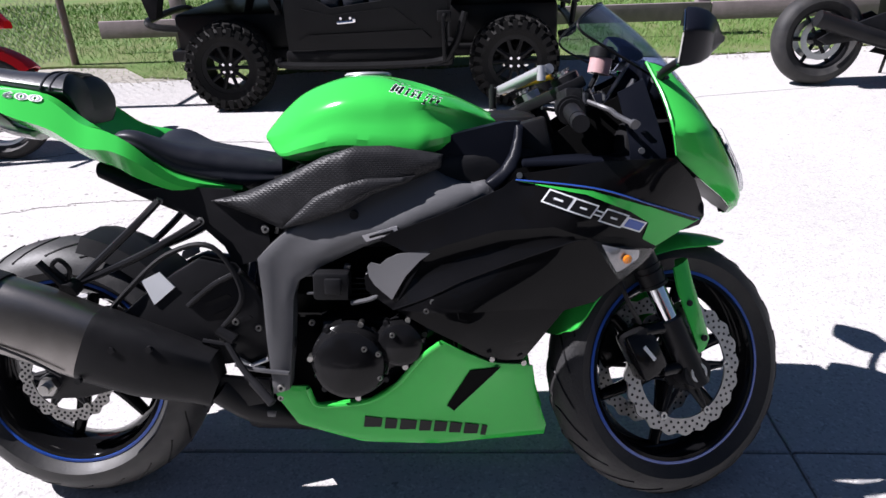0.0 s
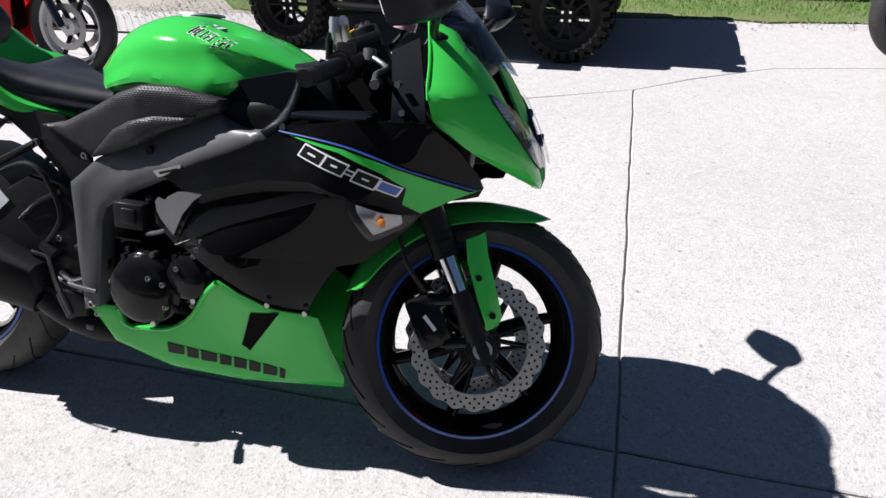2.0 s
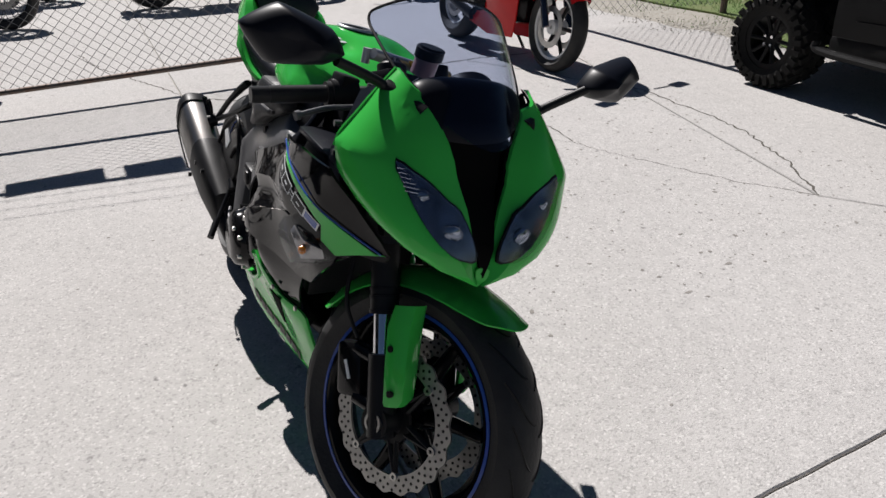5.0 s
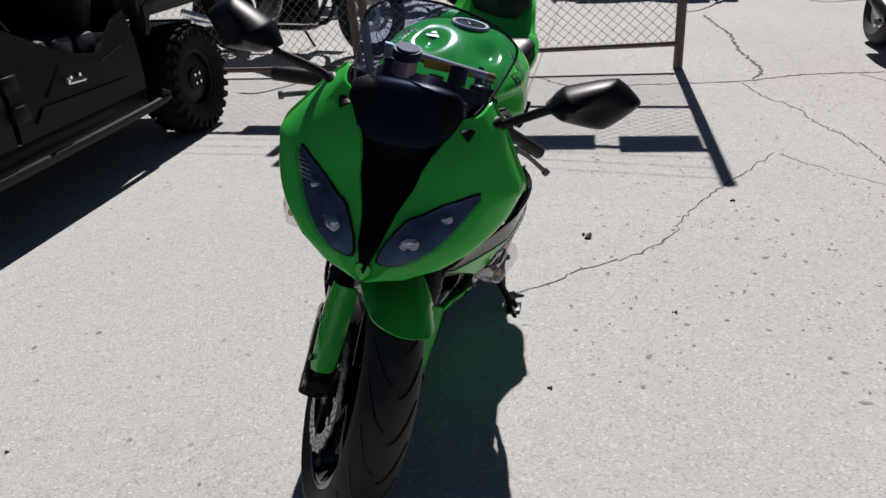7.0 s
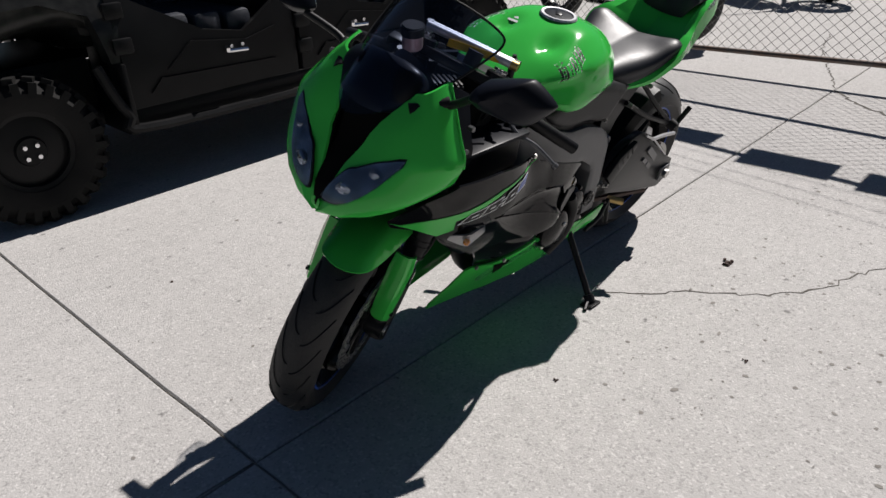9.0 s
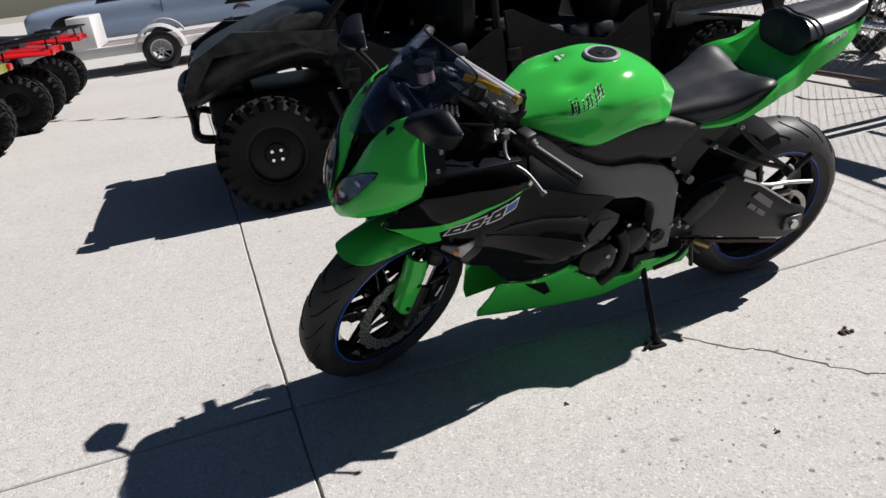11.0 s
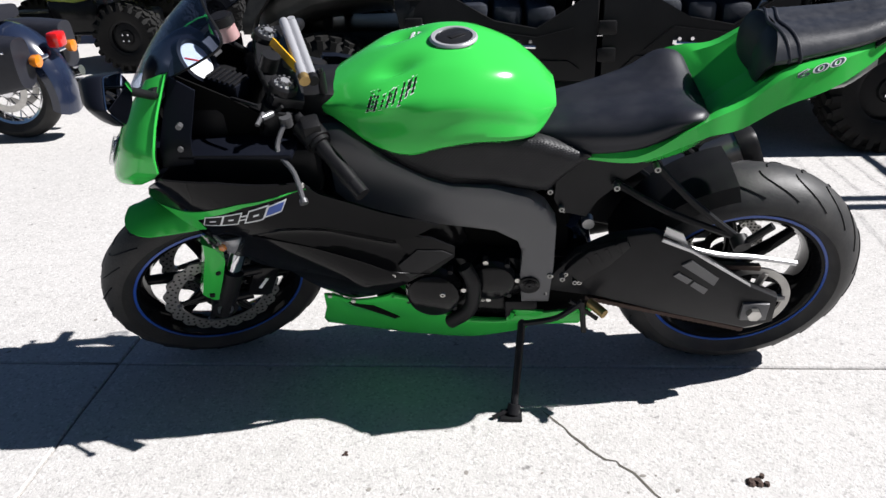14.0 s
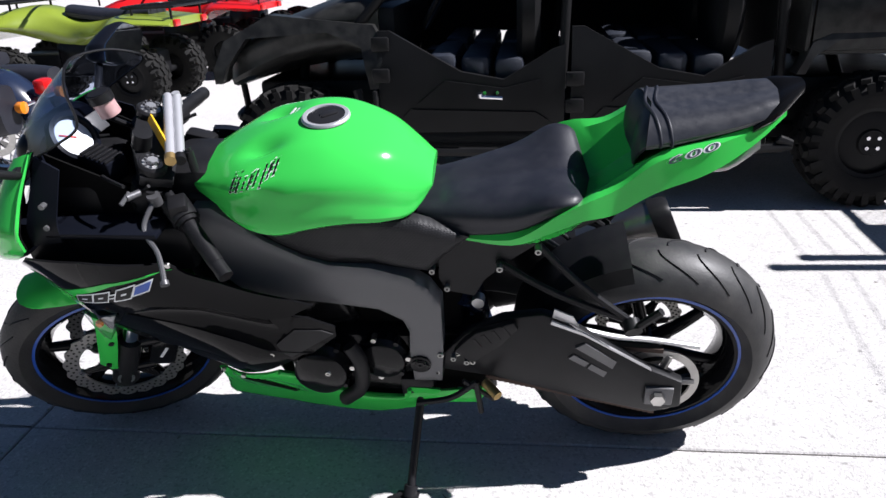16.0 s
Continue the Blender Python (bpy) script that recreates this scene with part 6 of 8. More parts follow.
# passenger peg hangers
for side in (1, -1):
    dx = 0.06 if side > 0 else 0.0
    hub_p = (0.06 + dx * 0.7, side * 0.125, 0.515)
    hanger = part("peg_hanger", joined(tube([(0.242 + dx, side * 0.085, 0.688), (0.15 + dx, side * 0.11, 0.60), hub_p], 0.0085, 8), tube([(0.328 + dx, side * 0.09, 0.645), (0.20 + dx, side * 0.11, 0.575), hub_p], 0.0085, 8)), SATIN, bike)
    part("passenger_peg", joined(tube([hub_p, (hub_p[0] - 0.005, side * 0.15, hub_p[2] - 0.01)], 0.02, 10), tube([(hub_p[0] - 0.01, side * 0.145, hub_p[2]), (hub_p[0] - 0.055, side * 0.155, hub_p[2] + 0.055)], 0.009, 8)), PLASTIC, hanger)
part("hanger_loop", tube([(0.05, -0.14, 0.53), (0.03, -0.15, 0.56), (0.045, -0.15, 0.575), (0.062, -0.145, 0.555), (0.055, -0.14, 0.53)], 0.005, 6), PLASTIC, bike)
# rider controls
part("rearset_plate", joined(plate([(0.345, 0.325), (0.40, 0.32), (0.475, 0.315), (0.48, 0.262), (0.42, 0.25), (0.365, 0.258)], -0.16, -0.146, 0.004)), SATIN, bike)
part("footpeg", joined(tube([(0.385, -0.15, 0.395), (0.43, -0.185, 0.345), (0.495, -0.225, 0.295)], 0.007, 8), tube([(0.45, -0.20, 0.33), (0.497, -0.228, 0.293)], 0.010, 10)), SATIN, bike, "ridged black footpeg")
part("brake_pedal", joined(tube([(0.40, -0.15, 0.345), (0.45, -0.165, 0.34), (0.52, -0.17, 0.335)], 0.005, 8), tube([(0.345, -0.15, 0.36), (0.335, -0.16, 0.30)], 0.005, 8)), GREYMET, bike)
part("brake_cylinder", joined(tube([(0.365, -0.14, 0.42), (0.40, -0.145, 0.40)], 0.014, 10), tube([(0.33, -0.14, 0.395), (0.40, -0.142, 0.385)], 0.006, 8), tube([(0.30, -0.13, 0.47), (0.36, -0.135, 0.52), (0.42, -0.13, 0.55)], 0.006, 8)), SATIN, bike)
part("brake_line", tube([(0.37, -0.14, 0.42), (0.42, -0.14, 0.50), (0.36, -0.13, 0.60), (0.26, -0.12, 0.58), (0.17, -0.13, 0.50), (0.06, -0.13, 0.38)], 0.006, 8), PLASTIC, bike)
part("shift_lever", joined(tube([(0.44, 0.15, 0.34), (0.50, 0.165, 0.30), (0.58, 0.17, 0.285)], 0.007, 8), tube([(0.44, 0.15, 0.34), (0.43, 0.16, 0.25)], 0.007, 8), tube([(0.40, 0.15, 0.285), (0.47, 0.152, 0.345)], 0.006, 8)), SATIN, bike)
part("footpeg", joined(tube([(0.42, 0.14, 0.33), (0.388, 0.178, 0.325)], 0.012, 10)), BRASS, bike, "worn brass-coloured footpeg")
part("belly_rear_guard", plate([(0.40, 0.30), (0.62, 0.265), (0.62, 0.235), (0.44, 0.245)], 0.118, 0.126, 0.002), GREEN, bike)
part("kickstand", joined(tube([(0.575, 0.095, 0.29), (0.580, 0.115, 0.255), (0.600, 0.255, 0.085)], 0.0105, 10), tube([(0.600, 0.255, 0.085), (0.604, 0.272, 0.066)], 0.017, 10), moved(box(-0.025, 0.03, -0.022, 0.022, -0.004, 0.004, 0.002), Matrix.Translation((0.606, 0.275, 0.064)) @ Matrix.Rotation(radians(LEAN_DEG), 4, "X")), tube([(0.602, 0.262, 0.076), (0.655, 0.285, 0.068)], 0.006, 6)), SATIN, bike)
part("stand_bracket", box(0.545, 0.625, 0.085, 0.125, 0.255, 0.315, 0.006), SATIN, bike)
# exhaust
EXH = [Vector((0.34, -0.150, 0.318)), Vector((0.22, -0.155, 0.352)), Vector((0.11, -0.160, 0.392)), Vector((-0.01, -0.165, 0.440)), Vector((-0.12, -0.170, 0.483))]


def oval(c, hw, hh, ang):
    """A squarish oval ring standing across the pipe's slope."""
    ring = []
    for k in range(28):
        a = 2 * math.pi * k / 28
        ca, sa = math.copysign(abs(math.cos(a)) ** 0.7, math.cos(a)), math.copysign(abs(math.sin(a)) ** 0.7, math.sin(a))
        h = hh * sa
        ring.append((c.x + h * math.sin(ang), c.y + hw * ca, c.z + h * math.cos(ang)))
    return ring


tilt = math.atan2(0.125, 0.32)
muffler = part("muffler", loft([oval(EXH[2] + Vector((0.02, 0, -0.006)), 0.050, 0.076, tilt), oval(EXH[2], 0.053, 0.080, tilt), oval(EXH[3], 0.054, 0.082, tilt), oval(EXH[4] + Vector((0.02, 0, -0.01)), 0.052, 0.080, tilt), oval(EXH[4], 0.048, 0.074, tilt), oval(EXH[4] + Vector((0.01, 0, -0.004)), 0.03, 0.05, tilt)]), BRUSHED, bike, "brushed titanium exhaust muffler")
part("muffler_cap", loft([oval(EXH[4] + Vector((0.035, 0, -0.0135)), 0.055, 0.083, tilt), oval(EXH[4] + Vector((0.0, 0, 0.0)), 0.053, 0.081, tilt), oval(EXH[4] + Vector((-0.012, 0, 0.005)), 0.046, 0.072, tilt), oval(EXH[4] + Vector((-0.008, 0, 0.003)), 0.03, 0.05, tilt)]), PLASTIC, muffler, "black end cap")
part("muffler_sleeve", loft([oval(EXH[0] + Vector((0.02, 0.0, -0.03)), 0.035, 0.038, tilt), oval(EXH[0], 0.046, 0.062, tilt), oval(EXH[1], 0.053, 0.078, tilt), oval(EXH[2] + Vector((0.0, 0, 0.0)), 0.055, 0.0825, tilt), oval(EXH[2] + Vector((-0.012, 0, 0.005)), 0.054, 0.081, tilt)]), PLASTIC, muffler, "matte black heat shield")
part("muffler_seam", tube([EXH[2] + Vector((-0.055, -0.052, -0.05)), EXH[3] + Vector((0, -0.0545, -0.055)), EXH[4] + Vector((0, -0.05, -0.05))], 0.003, 6), SATIN, muffler)
for x, y, z in ((0.09, -0.213, 0.332), (0.24, -0.205, 0.40), (0.165, -0.21, 0.40)):
    part("shield_screw", tube([(x, y + 0.006, z), (x, y - 0.004, z)], 0.007, 10), SATIN, muffler)
part("exhaust_pipe", joined(tube([(0.36, -0.150, 0.29), (0.44, -0.12, 0.225), (0.56, -0.05, 0.175), (0.80, 0.0, 0.165), (0.93, 0.0, 0.22), (0.97, 0.0, 0.36)], 0.032, 14), moved(box(-0.10, 0.10, -0.07, 0.07, -0.035, 0.035, 0.03), Matrix.Translation((0.50, -0.03, 0.19)))), PLASTIC, bike)
# cockpit
LAY = by_left
dash = part("instrument_pod", body([
    (1.312, [(0, 0.945), (0.06, 0.943), (0.098, 0.930), (0.106, 0.90), (0.10, 0.88), (0.085, 0.865), (0, 0.855)]),
    (1.335, [(0, 0.958), (0.06, 0.955), (0.100, 0.940), (0.110, 0.905), (0.105, 0.88), (0.09, 0.862), (0, 0.855)]),
    (1.368, [(0, 0.944), (0.055, 0.941), (0.092, 0.926), (0.104, 0.898), (0.10, 0.88), (0.085, 0.862), (0, 0.855)]),
    (1.402, [(0, 0.892), (0.04, 0.890), (0.06, 0.884), (0.07, 0.878), (0.065, 0.868), (0.05, 0.860), (0, 0.855)])], 5, 5), POD, bike, "black instrument pod")
face_way = Vector((-0.84, 0.10, 0.53)).normalized().to_track_quat("Y", "Z").to_matrix().to_4x4()
gauge = part("gauge", moved(lathe([(0.0, 0.002), (0.043, 0.002), (0.047, 0.012), (0.055, 0.010), (0.058, -0.03), (0.0, -0.03)], 36, False), Matrix.Translation((1.285, 0.030, 0.913)) @ face_way), POD, dash, "black-ringed round gauge")
part("gauge_face", moved(lathe([(0.0, 0.0045), (0.041, 0.0045), (0.042, 0.002), (0.0, 0.002)], 36, False), Matrix.Translation((1.285, 0.030, 0.913)) @ face_way), WHITE, gauge, "white gauge face")
part("needle", moved(box(-0.0015, 0.0015, 0.005, 0.0065, -0.004, 0.034, 0.0), Matrix.Translation((1.285, 0.030, 0.913)) @ face_way @ Matrix.Rotation(radians(55), 4, "Y")), RED_LENS, gauge)
part("display", moved(box(-0.030, 0.030, -0.004, 0.004, -0.022, 0.022, 0.003), Matrix.Translation((1.285, -0.052, 0.908)) @ face_way), GREYMET, dash, "grey digital display")
for side in (1, -1):
    part("inner_panel", shell([(1.265, 0.765), (1.335, 0.755), (1.33, 0.80), (1.315, 0.86), (1.295, 0.93), (1.245, 0.905), (1.262, 0.82)], lambda x, z, d, q=side: (x, q * (0.205 - 0.45 * max(0, z - 0.80) + d), z), 0.004, 0.02), POD, bike, "black inner fairing panel")
    # thin black sheet in place of the shaded hollow behind the nose
    part("cockpit_well", shell([(1.05, 0.78), (1.30, 0.76), (1.30, 0.92), (1.20, 0.87), (1.12, 0.82)], lambda x, z, d, q=side: (x, q * (0.115 + d), z), 0.004, 0.04), VOID, bike, "black sheet standing in for the shade behind the nose")
    part("duct_shelf", joined(box(1.06, 1.30, side * 0.16 - 0.045, side * 0.16 + 0.045, 0.772, 0.785, 0.004), box(1.28, 1.385, side * 0.12 - 0.05, side * 0.12 + 0.05, 0.66, 0.785, 0.004)), POD, bike)
    for x, z in ((1.285, 0.80), (1.275, 0.85)):
        part("panel_clip", tube([(x, side * 0.195, z), (x, side * 0.208, z)], 0.006, 8), GREYMET, bike)
part("airbox_cover", box(0.98, 1.10, -0.085, 0.085, 0.74, 0.862, 0.02), PLASTIC, bike)
part("air_duct", moved(box(-0.035, 0.035, -0.02, 0.02, -0.04, 0.04, 0.008), Matrix.Translation((1.085, -0.118, 0.815)) @ Matrix.Rotation(radians(-14), 4, "Y")), SATIN, bike)
part("brake_reservoir", joined(tube([(1.225, -0.036, 0.938), (1.232, -0.032, 0.972)], 0.023, 16)), PINK, bike, "pinkish translucent fluid reservoir")
part("reservoir_cap", joined(tube([(1.232, -0.032, 0.970), (1.235, -0.031, 0.988)], 0.027, 18), tube([(1.235, -0.031, 0.987), (1.2355, -0.0305, 0.991)], 0.022, 18)), PLASTIC, bike)
part("reservoir_hose", tube([(1.225, -0.022, 0.938), (1.19, -0.07, 0.89), (1.14, -0.14, 0.87)], 0.006, 8), PLASTIC, bike)
LAY = None
# steering damper: two parallel tubes across the top yoke, a yellow tag beside them
A, B = Vector((1.097, -0.118, 0.977)), Vector((1.014, 0.102, 0.946))
across = Vector((0.017, 0.007, 0.004))
dmp = part("steering_damper", joined(tube([A, B], 0.0105, 16), tube([A + Vector((0, 0, -0.02)), A + Vector((0, 0, 0.010))], 0.009, 12)), CAP_ALLOY, bike, "polished twin-tube steering damper with yellow tag")
part("damper_tube", tube([A + across, B + across], 0.0105, 16), CAP_ALLOY, dmp)
part("damper_end", tube([B + across - (B - A) * 0.05, B + across + (B - A) * 0.025], 0.0118, 14), BRASS, dmp, "brass end nut")
part("damper_end", tube([B - (B - A) * 0.05, B + (B - A) * 0.02], 0.0118, 14), PLASTIC, dmp)
part("damper_clamp", joined(tube([A + (B - A) * 0.9 + Vector((-0.02, 0, -0.045)), A + (B - A) * 0.9 + Vector((-0.02, 0, 0.004))], 0.009, 10), tube([A + (B - A) * 0.9 + Vector((-0.02, 0, 0.004)), A + (B - A) * 0.9 + Vector((-0.02, 0, 0.012))], 0.006, 6)), SATIN, dmp)
T0, T1 = Vector((1.126, -0.030, 0.972)), Vector((1.050, 0.073, 0.956))
part("damper_tag", moved(box(-0.0025, 0.0025, -0.064, 0.064, -0.009, 0.009, 0.001), Matrix.Translation((T0 + T1) / 2) @ (T1 - T0).to_track_quat("Y", "Z").to_matrix().to_4x4() @ Matrix.Rotation(radians(-35), 4, "Y")), YELLOW, dmp, "yellow warning tag")
# slatted black vent beside the gauge
vent_box = part("cockpit_vent", moved(box(-0.042, 0.042, -0.026, 0.026, -0.05, 0.004, 0.004), Matrix.Translation((1.215, 0.052, 0.926)) @ Matrix.Rotation(radians(-22), 4, "Z") @ Matrix.Rotation(radians(-6), 4, "Y")), POD, bike, "slatted black cockpit vent")
for k in range(6):
    part("slat", moved(box(-0.0035, 0.0035, -0.024, 0.024, 0.003, 0.009, 0.001), Matrix.Translation((1.215, 0.052, 0.926)) @ Matrix.Rotation(radians(-22), 4, "Z") @ Matrix.Rotation(radians(-6), 4, "Y") @ Matrix.Translation((-0.034 + 0.0136 * k, 0, 0))), PLASTIC, vent_box)
# knurled rings on the fork caps
for side in (1, -1):
    collar = part("fork_cap_ring", moved(lathe([(0.030, -0.012), (0.030, 0.004), (0.026, 0.008), (0.022, 0.008), (0.022, -0.012)], 28), STEER @ Matrix.Translation(leg(0.706, 0, 0.098 * side)) @ HEAD_AXIS.to_track_quat("Y", "Z").to_matrix().to_4x4()), SATIN, bike, "dark ring round the fork cap")
    for k in range(8):
        a = k * math.pi / 4
        part("ring_dot", moved(tube([(0.0145 * math.cos(a), 0.012, 0.0145 * math.sin(a)), (0.0145 * math.cos(a), 0.0175, 0.0145 * math.sin(a))], 0.003, 6), STEER @ Matrix.Translation(leg(0.706, 0, 0.098 * side)) @ HEAD_AXIS.to_track_quat("Y", "Z").to_matrix().to_4x4()), GREYMET, collar)
# bright clutch perch
part("lever_perch", moved(joined(tube([leg(0.66, 0.02, 0.135), leg(0.655, 0.045, 0.150)], 0.008, 10), tube([leg(0.662, 0.040, 0.140), leg(0.648, 0.055, 0.165)], 0.005, 8)), STEER), GREYMET, bike, "worn alloy lever perch")
part("ignition_switch", moved(joined(tube([leg(0.70, 0.02, 0.03), leg(0.735, 0.02, 0.03)], 0.02, 16)), STEER), PLASTIC, bike)
part("stem_nut", moved(joined(tube([leg(0.695, -0.035, 0.0), leg(0.712, -0.035, 0.0)], 0.019, 6)), STEER), ALLOY, bike)
part("kill_switch", moved(box(-0.006, 0.006, -0.008, 0.008, -0.004, 0.006, 0.002), STEER @ Matrix.Translation(leg(0.66, -0.05, -0.18))), RED_LENS, bike)
LAY = by_left
for k, (p0, p1, p2) in enumerate((((1.12, 0.16, 0.87), (1.20, 0.10, 0.86), (1.15, 0.03, 0.78)), ((1.10, -0.16, 0.88), (1.18, -0.11, 0.85), (1.12, -0.04, 0.77)), ((1.08, 0.14, 0.86), (1.14, 0.12, 0.80), (1.05, 0.06, 0.74)))):
    part("control_cable", tube([p0, p1, p2], 0.004, 6), PLASTIC, bike)

LAY = None
# small fasteners seated on whatever part lies outermost on the engine and frame
pts, tris = [], []
for ob in bike.children_recursive:
    if ob.type == "MESH" and ob.name.split(".")[0] in ("frame_spar", "engine", "engine_cover", "crankcase", "swingarm", "side_insert", "rearset_plate", "pivot_block", "subframe_panel", "chain_guard", "fairing_flank", "fairing_lower_panel", "belly_pan"):
        base = len(pts)
        pts += [v.co.copy() for v in ob.data.vertices]
        tris += [tuple(i + base for i in q.vertices) for q in ob.data.polygons]
flank_tree = BVHTree.FromPolygons(pts, tris)
RIGHT_SCREWS = ((0.442, 0.468, 0.008), (0.41, 0.43, 0.008), (0.49, 0.453, 0.008), (0.598, 0.454, 0.007), (0.701, 0.507, 0.008), (0.727, 0.426, 0.006), (0.754, 0.412, 0.006), (0.783, 0.449, 0.006), (0.738, 0.477, 0.005), (0.755, 0.359, 0.006), (0.756, 0.331, 0.006), (0.537, 0.326, 0.009), (0.526, 0.292, 0.007), (0.857, 0.508, 0.006), (0.60, 0.33, 0.005), (0.51, 0.66, 0.006))
LEFT_SCREWS = ((0.502, 0.45, 0.007), (0.465, 0.444, 0.007), (0.43, 0.418, 0.007), (0.514, 0.366, 0.007), (0.428, 0.355, 0.008), (0.762, 0.441, 0.007), (0.886, 0.441, 0.006), (0.727, 0.375, 0.005), (0.666, 0.329, 0.005), (0.752, 0.326, 0.005), (0.514, 0.676, 0.006), (0.472, 0.588, 0.006), (0.467, 0.275, 0.013))
for side, spots in ((-1, RIGHT_SCREWS), (1, LEFT_SCREWS)):
    for x, z, r in spots:
        hit = flank_tree.ray_cast(Vector((x, side * 0.6, z)), Vector((0, -side, 0)))
        if hit[0] is not None and hit[0].y * side > 0.06:
            screw = part("engine_screw", lathe([(0.0, 0.001), (r * 0.45, 0.001), (r * 0.5, 0.004), (r * 0.85, 0.004), (r, 0.002), (r, -0.006), (0.0, -0.006)], 12, False), STEEL, bike, "small bright screw head")
            screw.matrix_local = Matrix.Translation((x, hit[0].y, z)) @ Matrix.Rotation(math.pi if side < 0 else 0, 4, "Z")
            part("screw_socket", tube([(0, 0.0005, 0), (0, 0.0022, 0)], r * 0.4, 6), INK, screw)
# shift and brake linkage, clamps and brackets beside the engine
part("linkage_rod", tube([(0.435, -0.165, 0.386), (0.465, -0.167, 0.368), (0.497, -0.166, 0.360)], 0.0065, 8), ALLOY, bike, "bright linkage rod")
part("linkage_rod", tube([(0.450, -0.168, 0.360), (0.480, -0.17, 0.374), (0.506, -0.166, 0.383)], 0.005, 8), ALLOY, bike, "bright linkage rod")
part("heel_guard", plate([(0.375, 0.345), (0.445, 0.332), (0.452, 0.316), (0.385, 0.322)], -0.172, -0.166, 0.002), GREYMET, bike, "bare metal heel guard")
part("heel_guard", plate([(0.413, 0.270), (0.515, 0.262), (0.512, 0.248), (0.42, 0.254)], -0.165, -0.160, 0.002), GREYMET, bike, "bare metal guard strip")
part("swingarm_clip", tube([(0.424, -0.145, 0.578), (0.436, -0.148, 0.550), (0.448, -0.145, 0.526)], 0.005, 8), ALLOY, bike, "bright hose clip")
part("swingarm_clip", tube([(0.423, -0.145, 0.501), (0.453, -0.147, 0.517)], 0.005, 8), GREYMET, bike)
part("hose_clamp", lathe([(0.017, -0.006), (0.0185, -0.006), (0.0185, 0.006), (0.017, 0.006)], 20), ALLOY, bike, "hose clamp").matrix_local = Matrix.Translation((0.735, -0.165, 0.555)) @ Matrix.Rotation(radians(80), 4, "Z")
part("box_bracket", joined(box(0.596, 0.646, -0.176, -0.170, 0.566, 0.574, 0.002), box(0.60, 0.646, -0.176, -0.171, 0.527, 0.533, 0.002), tube([(0.680, -0.165, 0.565), (0.690, -0.17, 0.590)], 0.007, 8)), GREYMET, bike, "bare metal bracket")
pivot = part("pivot_ring", moved(lathe([(0.016, -0.004), (0.027, -0.004), (0.027, 0.004), (0.024, 0.006), (0.016, 0.006)], 28), Matrix.Translation((0.541, -0.157, 0.419)) @ Matrix.Rotation(math.pi, 4, "Z")), SATIN, bike, "black pivot ring")
part("pivot_bolt", moved(lathe([(0.007, 0.004), (0.015, 0.004), (0.015, 0.010), (0.007, 0.010)], 24), Matrix.Translation((0.541, -0.157, 0.419)) @ Matrix.Rotation(math.pi, 4, "Z")), STEEL, pivot, "steel pivot bolt")
pivot = part("pivot_ring", moved(lathe([(0.012, -0.004), (0.026, -0.004), (0.026, 0.006), (0.022, 0.008), (0.012, 0.004)], 28), Matrix.Translation((0.553, 0.176, 0.424))), ENGINE, bike, "black pivot ring")
part("pivot_bolt", moved(lathe([(0.004, 0.002), (0.011, 0.002), (0.011, 0.008), (0.004, 0.008)], 6), Matrix.Translation((0.553, 0.176, 0.424))), SATIN, pivot)

# ---- the vehicles standing round about ----


